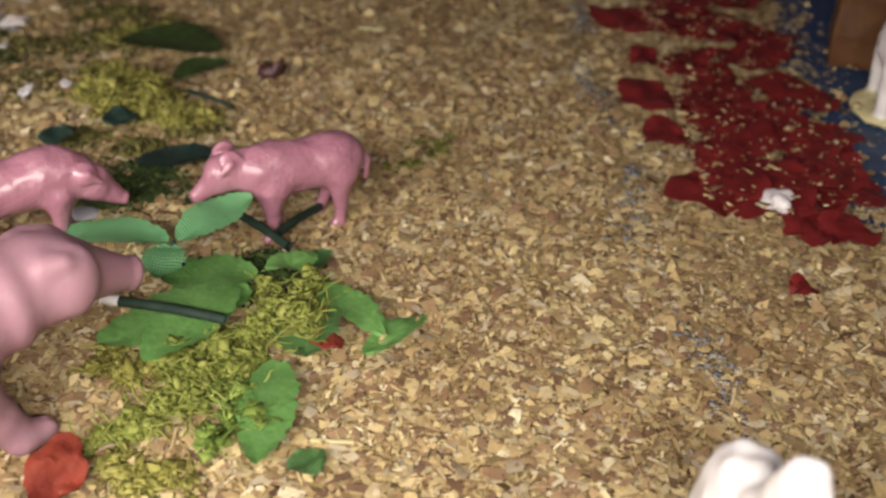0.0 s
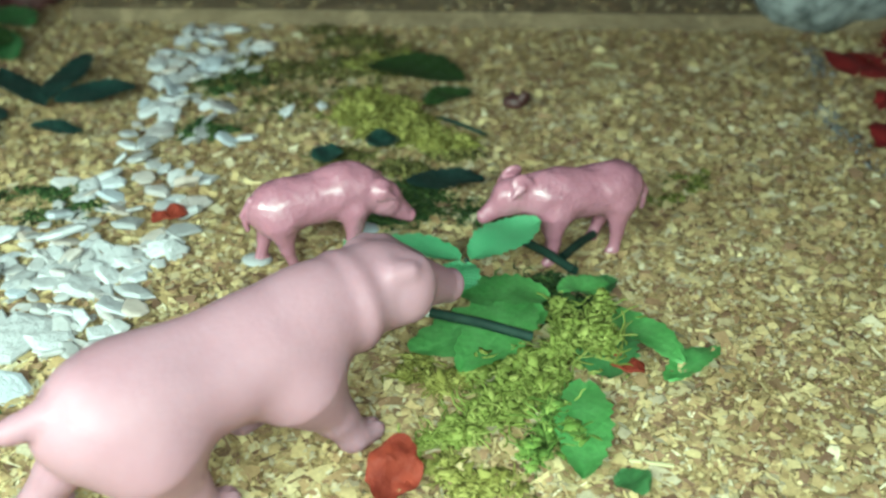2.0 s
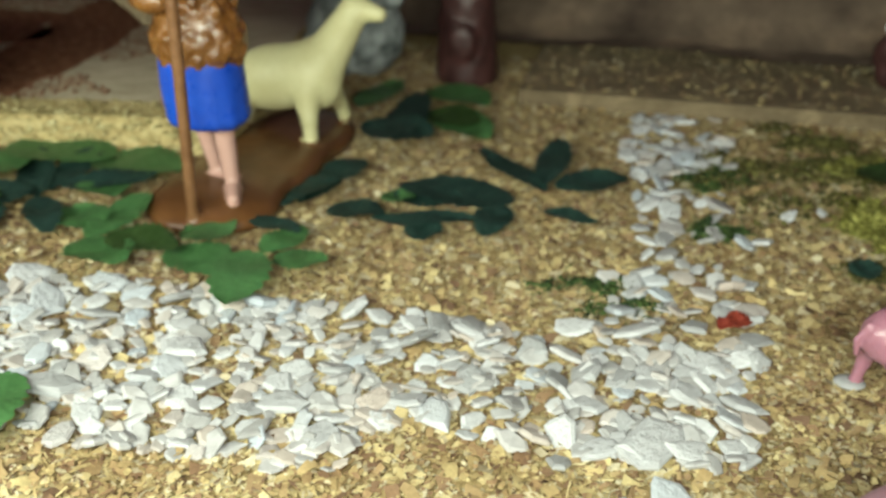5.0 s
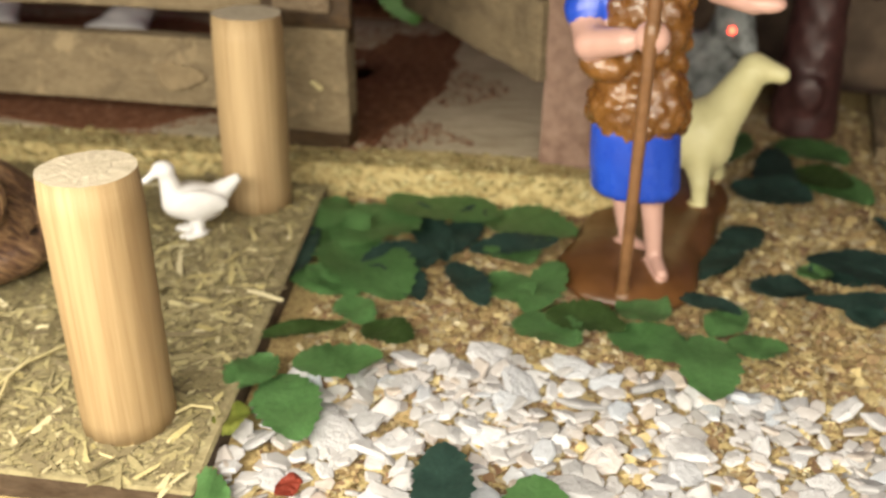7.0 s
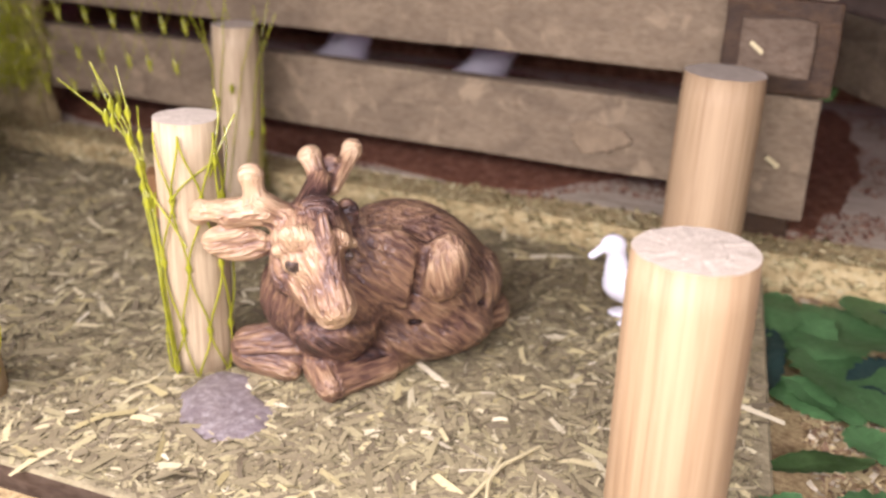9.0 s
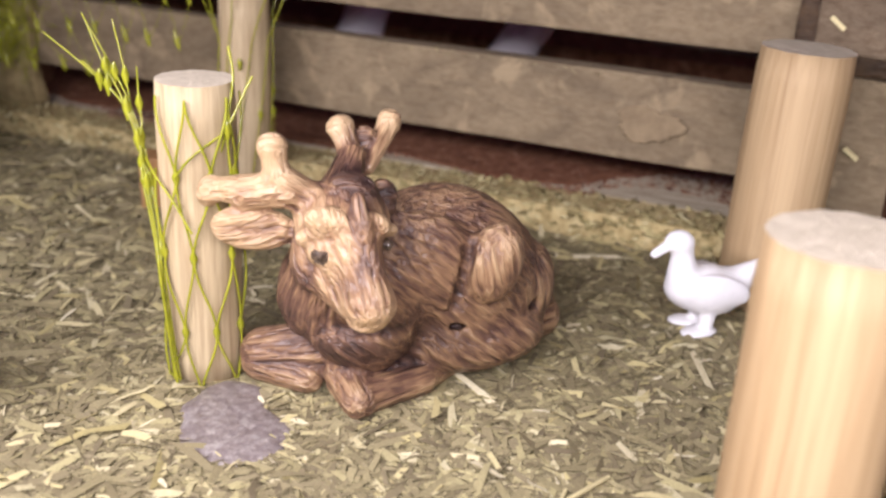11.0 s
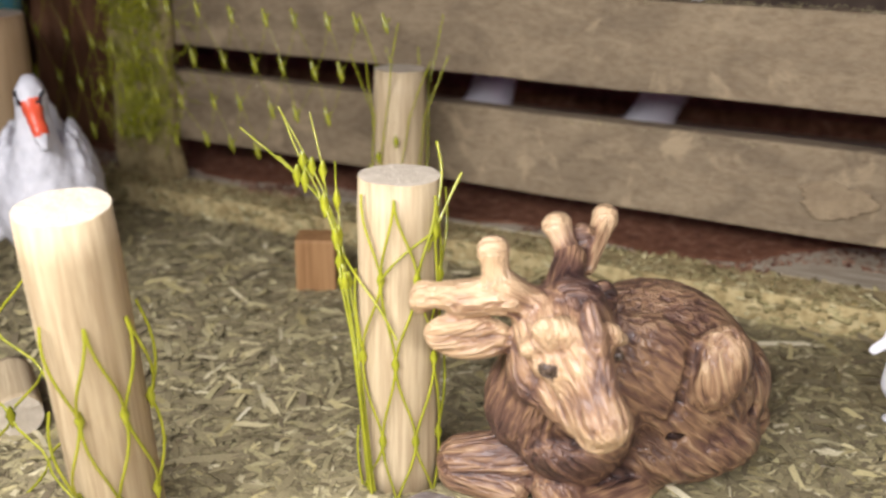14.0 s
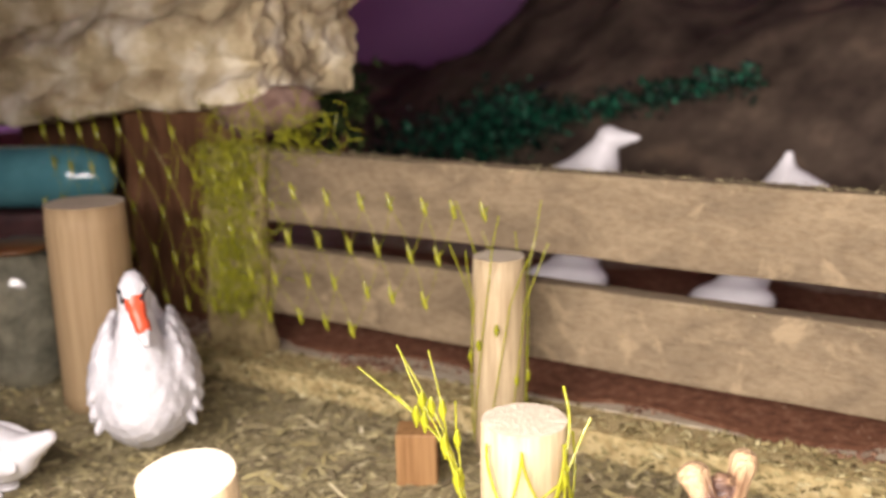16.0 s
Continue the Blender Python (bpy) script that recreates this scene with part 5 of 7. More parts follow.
def hen(back, bx, by, bz):
    """A hen, head towards +x; back: whether it rises behind the neck; bx, by, bz: the middle of its low body."""
    s = [("e", (bx, by, bz), (0.0125, 0.0105, 0.0046), (0, -3, 0), 0),
         ("c", (bx - 0.003, by, 0.0040), (bx - 0.003, by, 0.0004), 0.0010, 0.0010, 1, 0.0005),
         ("c", (bx + 0.004, by, 0.0040), (bx + 0.004, by, 0.0004), 0.0010, 0.0010, 1, 0.0005),
         ("c", (bx, by + 0.006, 0.0065), (0.0045, 0.010, 0.0180), 0.0070, 0.0060, 0),
         ("c", (0.0045, 0.009, 0.0180), (0.0075, 0.010, 0.0290), 0.0064, 0.0062, 0)]
    if back:
        s += [("c", (0.0075, 0.010, 0.0290), (0.0108, 0.010, 0.0375), 0.0060, 0.0036, 0),
              ("c", (0.0120, 0.010, 0.0378), (0.0205, 0.010, 0.0384), 0.0030, 0.0008, 0, 0.0010),
              ("c", (0.0060, 0.010, 0.0300), (-0.0130, 0.009, 0.0235), 0.0050, 0.0032, 0)]
    else:
        s += [("c", (0.0080, 0.010, 0.0290), (0.0098, 0.010, 0.0395), 0.0066, 0.0016, 0, 0.0012),
              ("c", (0.0100, 0.010, 0.0320), (0.0210, 0.010, 0.0318), 0.0058, 0.0014, 0, 0.0010),
              ("e", (0.0130, 0.0048, 0.0325), (0.0010, 0.0008, 0.0010), (0, 0, 0), 1, 0.0002)]
    return sculpt("hen_figurine", s, 0.0006, [M["white"], M["plank"]], 0.003)


for x, y, a, k, back, bx, by, bz in ((-0.600, 0.310, 9, 1.65, True, 0.0100, -0.0160, 0.0060), (-0.525, 0.325, 8, 1.5, False, 0.0030, -0.0160, 0.0064)):
    thing("hen_figurine", hen(back, bx, by, bz), "white plastic hen behind the slat fence", "figurine", pose(x, y, 0.0188, 0, 0, a) @ Matrix.Diagonal((k * 0.85, k * 0.85, k, 1)), "hens behind the fence")


# ---- leaves, moss, stones, petals ----
def leaf_mesh(length, width, m, seed, teeth=9, fold=0.18, curl=0.10):
    """A serrated leaf with a folded midrib, tip along +x."""
    rng = random.Random(seed)
    n = 27
    rows = []
    for i in range(n + 1):
        f = i / n
        w = 0.5 * width * (math.sin(math.pi * min(1, f * 0.96 + 0.02)) ** 0.62) * (1.10 - 0.22 * f)
        saw = 1 + 0.11 * ((i * teeth / n) % 1.0 - 0.5) * 2
        rows.append((f * length, w * saw * rng.uniform(0.94, 1.05), w * saw * rng.uniform(0.94, 1.05)))
    bm = bmesh.new()
    grid = []
    for i, (x, a, b) in enumerate(rows):
        f = i / n
        bend = curl * length * (f - f * f) + 0.0004 * math.sin(9 * f + seed)
        line = []
        for k in (-1, -0.55, 0, 0.55, 1):
            w = a if k < 0 else b
            z = bend + fold * abs(k) * w + 0.0005 * math.sin(7 * f + 3 * k + seed) * abs(k) - (0.0003 if k == 0 else 0)
            line.append(bm.verts.new((x, k * w, z)))
        grid.append(line)
    for p, q in zip(grid, grid[1:]):
        for k in range(4):
            bm.faces.new((p[k], q[k], q[k + 1], p[k + 1])).smooth = True
    bmesh.ops.solidify(bm, geom=bm.faces[:], thickness=0.00035)
    bmesh.ops.recalc_face_normals(bm, faces=bm.faces[:])
    return from_bm("leaf", bm, m)


LEAF_KIND = {"G": ("leaf_green", "serrated green plastic leaf lying on the chips"), "D": ("leaf_dark", "dark teal-green fabric leaf lying on the chips"),
             "M": ("leaf_mid", "dull olive-green leaf lying on the chips"), "B": ("leaf_bright", "bright green broad plastic leaf lying flat"), "Y": ("leaf_yellow", "small yellow-green leaf on the chips")}
leaf_count = [0]


def x_over_stones(bx, by, tx, ty):
    """True where the leaf lies on the pebbles."""
    return tx < -0.20 and ty < 0.168 + 0.14 * (tx + 0.24)


def leaf(bx, by, tx, ty, width, kind, lift=0.0026, pitch=0.0):
    key, label = LEAF_KIND[kind]
    leaf_count[0] += 1
    n = leaf_count[0]
    d = math.hypot(tx - bx, ty - by) * 1.08
    me = leaf_mesh(d * 1.05, width * (1.4 if kind == "B" else 1.1 if kind == "D" else 1.6), M[key], n, 7 + n % 4, 0.05 + 0.04 * (n % 3), 0.02 + 0.02 * (n % 3))
    z = float(rise((bx + tx) / 2, by)) + lift + (0.0026 if kind == "B" else 0.0022 if x_over_stones(bx, by, tx, ty) else 0) + 0.0005 * (n % 5)
    return thing("leaf", me, label, "leaf", pose(bx, by, z, 6 * math.sin(n * 2.3), -pitch, math.degrees(math.atan2(ty - by, tx - bx))), "artificial leaves")


leaf(-0.3313, 0.2220, -0.3411, 0.1909, 0.0226, "G")
leaf(-0.3395, 0.1916, -0.3111, 0.1697, 0.0180, "G")
leaf(-0.3425, 0.1705, -0.3240, 0.1641, 0.0080, "G")
leaf(-0.3498, 0.1957, -0.3407, 0.1675, 0.0071, "D")
leaf(-0.3050, 0.1944, -0.3279, 0.2235, 0.0109, "D")
leaf(-0.3049, 0.1984, -0.3101, 0.2311, 0.0100, "D")
leaf(-0.3080, 0.1970, -0.3239, 0.1823, 0.0168, "D")
leaf(-0.3020, 0.1918, -0.2864, 0.1753, 0.0102, "D")
leaf(-0.3003, 0.2004, -0.2811, 0.2168, 0.0106, "D")
leaf(-0.3060, 0.2282, -0.2788, 0.2263, 0.0195, "G")
leaf(-0.2757, 0.1816, -0.2889, 0.1900, 0.0106, "G")
leaf(-0.2736, 0.1759, -0.2741, 0.2039, 0.0075, "G")
leaf(-0.2745, 0.1739, -0.2583, 0.1671, 0.0119, "G")
leaf(-0.2688, 0.1780, -0.2499, 0.1798, 0.0096, "M")
leaf(-0.2521, 0.1821, -0.2312, 0.1789, 0.0111, "G")
leaf(-0.2277, 0.1864, -0.2215, 0.1615, 0.0100, "G")
leaf(-0.2269, 0.1898, -0.2221, 0.2049, 0.0068, "G")
leaf(-0.2221, 0.1873, -0.2090, 0.1900, 0.0085, "G")
leaf(-0.2393, 0.2061, -0.2232, 0.2027, 0.0084, "D")
leaf(-0.3203, 0.1589, -0.3085, 0.1513, 0.0067, "G")
leaf(-0.3078, 0.1485, -0.2954, 0.1480, 0.0094, "M")
leaf(-0.3295, 0.1318, -0.3139, 0.1459, 0.0047, "M")
leaf(-0.3221, 0.1099, -0.3200, 0.1235, 0.0077, "G")
leaf(-0.3137, 0.1236, -0.2974, 0.1333, 0.0111, "G")
leaf(-0.3162, 0.1200, -0.2999, 0.1036, 0.0100, "G")
leaf(-0.3184, 0.1068, -0.3141, 0.0974, 0.0054, "Y")
leaf(-0.3405, 0.2279, -0.3060, 0.2282, 0.0204, "G")
leaf(-0.3510, 0.1908, -0.3539, 0.2172, 0.0103, "G")
leaf(-0.2115, 0.2910, -0.2359, 0.2911, 0.0216, "D")
leaf(-0.1868, 0.2476, -0.2049, 0.2417, 0.0155, "D")
leaf(-0.1953, 0.2184, -0.1856, 0.2209, 0.0123, "D")
leaf(-0.2214, 0.2212, -0.2065, 0.2259, 0.0162, "D")
leaf(-0.2311, 0.2406, -0.2265, 0.2602, 0.0119, "D")
leaf(-0.2216, 0.3143, -0.2022, 0.3112, 0.0137, "M")
leaf(-0.3341, 0.1961, -0.3552, 0.2046, 0.0135, "G")
leaf(-0.3211, 0.1895, -0.3034, 0.1715, 0.0102, "D")
leaf(-0.2960, 0.2126, -0.2830, 0.2021, 0.0109, "G")
leaf(-0.3375, 0.1746, -0.3205, 0.1641, 0.0099, "G")
leaf(-0.2700, 0.1128, -0.2592, 0.0897, 0.0117, "D")
leaf(-0.2489, 0.1149, -0.2419, 0.0943, 0.0089, "G")
leaf(-0.3091, 0.0752, -0.3018, 0.0788, 0.0096, "G")
leaf(-0.1623, 0.2586, -0.1885, 0.2833, 0.0100, "D")
leaf(-0.1630, 0.2634, -0.1664, 0.2987, 0.0109, "D")
leaf(-0.1589, 0.2596, -0.1412, 0.2724, 0.0136, "D")
leaf(-0.1701, 0.2490, -0.2043, 0.2513, 0.0205, "D")
leaf(-0.1718, 0.2438, -0.1725, 0.2252, 0.0115, "D")
leaf(-0.1588, 0.2430, -0.1440, 0.2407, 0.0062, "D")
leaf(-0.1775, 0.2309, -0.2028, 0.2214, 0.0088, "D")
leaf(-0.2222, 0.2824, -0.2297, 0.3280, 0.0139, "D")
leaf(-0.2205, 0.3232, -0.1963, 0.3026, 0.0128, "G")
leaf(-0.2101, 0.2373, -0.2019, 0.2421, 0.0071, "G")
leaf(-0.2288, 0.2467, -0.2384, 0.2198, 0.0125, "D")
leaf(-0.2385, 0.1946, -0.2517, 0.1927, 0.0148, "G")
leaf(-0.2463, 0.3084, -0.2446, 0.3394, 0.0115, "G")
leaf(-0.2326, 0.2260, -0.2313, 0.2512, 0.0099, "D")
leaf(-0.2309, 0.3475, -0.2065, 0.3348, 0.0148, "G")
leaf(-0.0435, 0.2190, -0.0259, 0.2228, 0.0128, "D")
leaf(-0.0580, 0.2408, -0.0507, 0.2456, 0.0092, "D")
leaf(-0.0678, 0.3052, -0.0397, 0.2950, 0.0170, "M")
leaf(-0.0060, 0.1600, -0.0285, 0.1440, 0.0112, "B")
leaf(-0.0050, 0.1635, -0.0235, 0.1640, 0.0110, "B")
leaf(-0.0095, 0.1600, -0.0195, 0.1375, 0.0095, "B")
leaf(0.0068, 0.1700, -0.0022, 0.1652, 0.0060, "B")
leaf(0.0075, 0.1640, 0.0200, 0.1490, 0.0060, "B", -0.001)
leaf(0.0180, 0.1425, 0.0280, 0.1545, 0.0050, "B", -0.001)
leaf(0.0062, 0.1570, 0.0070, 0.1425, 0.0082, "G")
leaf(0.0022, 0.1390, 0.0020, 0.1150, 0.0074, "B", -0.0004)
leaf(0.0033, 0.1739, 0.0075, 0.1698, 0.0065, "G")
leaf(-0.0717, 0.2297, -0.0644, 0.2324, 0.0088, "D")
leaf(0.0079, 0.1150, 0.0119, 0.1114, 0.0048, "G")
leaf(-0.0335, 0.2881, -0.0449, 0.2769, 0.0075, "M")


def fabric_sprig():
    """A woven light-green leaf pair held clear of the ground in front of the pigs."""
    e = tagged(new("leaf_sprig"), "light green woven fabric leaf pair on a dark stem", "leaf")
    e.matrix_world = pose(-0.0235, 0.1712, 0.0092)
    for a, l, w, p in ((36, 0.0185, 0.0125, 13), (161, 0.0300, 0.0110, -8), (262, 0.0090, 0.0090, -20)):
        me = leaf_mesh(l, w, M["fabric"], a, 11, 0.12, 0.16)
        o = part("leaf", me, None, e)
        o.matrix_local = pose(0.0012 * math.cos(radians(a)), 0.0012 * math.sin(radians(a)), 0, 0, -p, a)
    part("stem", cords("stem", [([(0, 0, 0), (0.002, -0.003, -0.002), (0.004, -0.006, -0.0085)], 0.0006)], M["stem"]), None, e, "dark green wire stem")


fm, fnt, fp_ = mat("woven_green_fabric")
fv = coords(fnt, (1, 1, 0))
fw = node(fnt, "ShaderNodeTexWave", Scale=520.0, Distortion=0.4)
fw2 = node(fnt, "ShaderNodeTexWave", Scale=520.0, Distortion=0.4)
fw2.bands_direction = "Y"
fnt.links.new(fv, fw.inputs["Vector"])
fnt.links.new(fv, fw2.inputs["Vector"])
weave = mixc(fnt, 0.5, fw.outputs["Color"], fw2.outputs["Color"])
fnt.links.new(ramp(fnt, weave, [(0.25, (0.09, 0.34, 0.12)), (0.7, (0.30, 0.66, 0.36))]), fp_.inputs["Base Color"])
fp_.inputs["Roughness"].default_value = 0.5
bump(fnt, fp_, weave, 0.5, 0.0004)
M["fabric"] = fm
fabric_sprig()


def wire(name, a, b, r, m, label, tip=None):
    e = tagged(new(name), label, "stem")
    e.matrix_world = pose(*a)
    d = Vector(b) - Vector(a)
    part("wire", cords("wire", [([(0, 0, 0), tuple(d * 0.5 + Vector((0, 0, 0.0004))), tuple(d)], r)], m, 8), None, e)
    if tip:
        part("tip", cords("tip", [([tuple(-d.normalized() * tip), (0, 0, 0)], r * 1.08)], M["white"], 8), None, e, "white cut end")
    return e


wire("loose_wire", (-0.0123, 0.1904, 0.0040), (0.0003, 0.1739, 0.0062), 0.0010, M["stem"], "dark green wire stem lying on the chips")
wire("loose_wire", (0.0047, 0.1960, 0.0034), (-0.0026, 0.1781, 0.0070), 0.0010, M["stem"], "dark green wire stem lying on the chips")
wire("loose_wire", (-0.0282, 0.1475, 0.0105), (-0.0080, 0.1450, 0.0080), 0.0010, M["stem"], "dark green wire stem with a white cut end", 0.0035)
wire("loose_wire", (-0.0410, 0.2671, 0.0020), (-0.0254, 0.2553, 0.0020), 0.0006, M["stem"], "thin dark wire stem lying on the chips")


def moss_mesh(rx, ry, h, n, m, seed):
    """A crumbly clump of curled flakes with a few finer strands between them."""
    rng = np.random.default_rng(seed)
    lump = rng.uniform(-1, 1, (9, 2)) * [rx * 0.95, ry * 0.95]
    size = rng.uniform(0.35, 0.65, 9)
    k = int(n * 4.5)
    who = rng.integers(0, 9, k)
    off = rng.normal(0, 0.42, (k, 2)) * size[who, None] * [rx, ry]
    x, y = (lump[who] + off).T
    out = np.hypot(off[:, 0] / (size[who] * rx), off[:, 1] / (size[who] * ry))
    z = h * np.clip(1 - out, 0.02, 1) * rng.random(k) * (0.5 + size[who])
    ln = np.clip(rng.lognormal(math.log(0.0017), 0.5, k), 0.0006, 0.0042)
    flakes = slabs("moss", np.stack([x, y, z + 0.0004], 1), ln, ln * rng.uniform(0.45, 0.95, k), np.full(k, 0.00022), rng.uniform(0, 6.3, k), rng.normal(0, 0.45, k), rng.normal(0, 0.45, k), m, 0.25)
    lines = []
    for _ in range(int(n * 0.5)):
        c = rng.integers(0, 9)
        p = np.array([*(lump[c] + rng.normal(0, 0.5, 2) * size[c] * [rx, ry]), h * rng.random() * 0.6])
        d = rng.normal(0, 1, 3) * [1, 1, 0.3]
        pts = [p]
        for _ in range(6):
            d = d / np.linalg.norm(d) + rng.normal(0, 0.5, 3) * [1, 1, 0.5]
            p = p + d / np.linalg.norm(d) * rng.uniform(0.0006, 0.0015)
            p[2] = min(max(p[2], 0.0002), h)
            pts.append(p)
        lines.append((np.array(pts), np.array([0.0001, 0.00018, 0.00022, 0.0002, 0.00022, 0.00018, 0.0001])))
    bm = bmesh.new()
    bm.from_mesh(flakes)
    bm.from_mesh(cords("moss", lines, m, 4))
    bm.to_mesh(flakes)
    bm.free()
    return flakes


def moss(x, y, rx, ry, h, n, key, label, seed, turn=0.0):
    thing("moss_clump", moss_mesh(rx, ry, h, n, M[key], seed), label, "moss", pose(x, y, float(rise(x, y)) + 0.0003, 0, 0, turn), "moss clumps")


YM, FM, OM, DM = "yellow dried moss clump on the chips", "yellow-green stringy moss over the green leaves", "olive dried moss tuft on the chips", "dark green dried moss pressed into the chips"
moss(-0.056, 0.262, 0.017, 0.011, 0.009, 620, "moss_y", YM, 1, -20)
moss(-0.043, 0.251, 0.013, 0.006, 0.006, 300, "moss_y", YM, 2, -25)
moss(-0.066, 0.314, 0.012, 0.010, 0.004, 140, "moss_y", YM, 3)
moss(-0.0015, 0.1555, 0.0085, 0.0085, 0.0095, 420, "moss_f", FM, 4)
moss(-0.0065, 0.1410, 0.0105, 0.0055, 0.0070, 330, "moss_f", FM, 5, 35)
moss(-0.0262, 0.1390, 0.0060, 0.0040, 0.003, 150, "moss_y", YM, 6, -20)
moss(-0.0160, 0.1260, 0.0120, 0.0038, 0.005, 220, "moss_f", FM, 7, 48)
moss(-0.0030, 0.1240, 0.0050, 0.0075, 0.005, 200, "moss_m", FM, 19, -15)
moss(-0.0150, 0.1130, 0.0080, 0.0050, 0.002, 110, "moss_y", YM, 20, 10)
moss(-0.034, 0.209, 0.020, 0.012, 0.002, 500, "moss_d", DM, 8)
moss(-0.090, 0.294, 0.026, 0.024, 0.003, 380, "moss_o", OM, 9)
moss(-0.075, 0.335, 0.022, 0.014, 0.003, 240, "moss_o", OM, 17)
moss(-0.136, 0.200, 0.016, 0.009, 0.0015, 120, "moss_d", DM, 10, 15)
moss(-0.1065, 0.250, 0.006, 0.005, 0.003, 180, "moss_d", DM, 11)
moss(-0.114, 0.112, 0.010, 0.007, 0.0010, 60, "moss_d", DM, 12)
moss(-0.010, 0.170, 0.016, 0.010, 0.002, 320, "moss_d", DM, 14)
moss(0.028, 0.2265, 0.005, 0.010, 0.0012, 36, "moss_g", OM, 15, -35)
moss(-0.050, 0.235, 0.020, 0.008, 0.002, 240, "moss_o", OM, 16)
moss(-0.115, 0.290, 0.012, 0.008, 0.002, 220, "moss_d", DM, 18, 40)


def stone_mesh(seed):
    """A flat broken quartz flake with an uneven outline and worn edges."""
    rng = random.Random(seed)
    n = rng.choice((5, 6, 6, 7, 8))
    out = []
    for i in range(n):
        a = 2 * math.pi * (i + rng.uniform(-0.32, 0.32)) / n
        q = rng.uniform(0.72, 1.12)
        out.append((q * math.cos(a), q * math.sin(a)))
    tx, ty = rng.uniform(-0.35, 0.35), rng.uniform(-0.35, 0.35)
    verts, faces = [], []
    for k, z in ((0.80, -1.0), (1.0, -0.25), (0.97, 0.45), (0.74, 1.0)):
        verts += [(x * k + 0.03 * rng.uniform(-1, 1), y * k + 0.03 * rng.uniform(-1, 1), z + (tx * x + ty * y + 0.12 * rng.uniform(-1, 1)) * (1 if z > 0 else 0)) for x, y in out]
    for r in range(3):
        for i in range(n):
            j = (i + 1) % n
            faces.append((r * n + i, r * n + j, (r + 1) * n + j, (r + 1) * n + i))
    verts.append((0.1 * rng.uniform(-1, 1), 0.1 * rng.uniform(-1, 1), 1.12))
    faces += [(3 * n + i, 3 * n + (i + 1) % n, 4 * n) for i in range(n)]
    faces.append(tuple(range(n))[::-1])
    return mesh_of("pebble", verts, faces, [M["quartz"]])


stone_meshes = [stone_mesh(s) for s in range(30)]


def inside_path(x, y):
    """The pebble path: a strip along the front and a branch that runs back."""
    front = 0.0985 + 0.30 * (x + 0.245) if x < -0.245 else 0.100 + 0.18 * (x + 0.245) if x < -0.17 else 0.134 + 0.10 * (x + 0.125)
    back = 0.1665 + 0.14 * (x + 0.24) if x > -0.26 else 0.1637 + 0.55 * (x + 0.26)
    if -0.316 < x < -0.092 and front < y < back + (0.004 if x > -0.14 else 0):
        return 0.75 if -0.165 < x < -0.145 and y < 0.15 else 1.0
    mid = -0.1135 - 0.10 * (y - 0.20) if y < 0.25 else -0.1185 - 0.13 * (y - 0.25)
    if 0.165 < y < 0.352 and abs(x - mid) < (0.019 if y < 0.22 or y > 0.30 else 0.014):
        return 0.65
    return 0.0


def lay_stones():
    rng = random.Random(77)
    spots, tries = [], 0
    while len(spots) < 292 and tries < 60000:
        tries += 1
        x, y = rng.uniform(-0.33, -0.08), rng.uniform(0.07, 0.355)
        w = inside_path(x, y)
        if rng.random() > w:
            continue
        if y > 0.172 and noise.noise(Vector((x * 70, y * 70, 3))) > 0.3:
            continue
        r = rng.uniform(0.0023, 0.0047) * (1.0 if rng.random() < 0.85 else 1.4)
        close = sum(1 for a, b, c in spots if (a - x) ** 2 + (b - y) ** 2 < (0.56 * (c + r)) ** 2)
        if close:
            continue
        spots.append((x, y, r))
    for x, y, r in ((-0.111, 0.139, 0.0078), (-0.1290, 0.1290, 0.0032), (-0.1130, 0.1190, 0.0038), (-0.1060, 0.1255, 0.0040), (-0.0945, 0.246, 0.003), (-0.0990, 0.2430, 0.0035), (-0.088, 0.266, 0.003), (-0.078, 0.273, 0.002)):
        spots.append((x, y, r))
    made = []
    for i, (x, y, r) in enumerate(spots):
        m = pose(x, y, float(rise(x, y)) + 0.0010 + r * 0.22, rng.gauss(0, 15), rng.gauss(0, 15), rng.uniform(0, 360)) @ Matrix.Diagonal((r * rng.uniform(1.0, 1.4), r * rng.uniform(0.8, 1.1), r * rng.uniform(0.12, 0.24), 1))
        ob = new("pebble", stone_meshes[i % 30])
        ob.matrix_world = m
        tagged(ob, "flat white quartz pebble of the path", "pebble", "white path pebbles")


lay_stones()


def small_shards():
    """The smaller flakes that fill the path, joined."""
    rng = np.random.default_rng(41)
    shapes = []
    for me in stone_meshes:
        co = np.array([v.co[:] for v in me.vertices])
        shapes.append((co, [tuple(f.vertices) for f in me.polygons]))
    verts, faces, base, n = [], [], 0, 0
    while n < 780:
        x, y = rng.uniform(-0.33, -0.08), rng.uniform(0.07, 0.355)
        if rng.random() > inside_path(x, y) or (y > 0.172 and noise.noise(Vector((x * 70, y * 70, 3))) > 0.0):
            continue
        co, fs = shapes[n % 30]
        r = rng.uniform(0.0014, 0.0034)
        m = np.array(pose(x, y, float(rise(x, y)) + rng.uniform(0.0006, 0.0024), rng.normal(0, 14), rng.normal(0, 14), rng.uniform(0, 360)) @ Matrix.Diagonal((r * rng.uniform(1, 1.6), r, r * rng.uniform(0.14, 0.26), 1)))
        verts.append(co @ m[:3, :3].T + m[:3, 3])
        faces += [tuple(base + i for i in f) for f in fs]
        base += len(co)
        n += 1
    m = islands("quartz_shards", [(0.0, (0.40, 0.39, 0.39)), (0.6, (0.58, 0.57, 0.58)), (1.0, (0.52, 0.45, 0.40))], 0.5, 300)
    return mesh_of("quartz_shards", np.concatenate(verts), faces, [m])


thing("quartz_shards", small_shards(), "small white quartz splinters between the pebbles", "pebbles", kind="stuff")


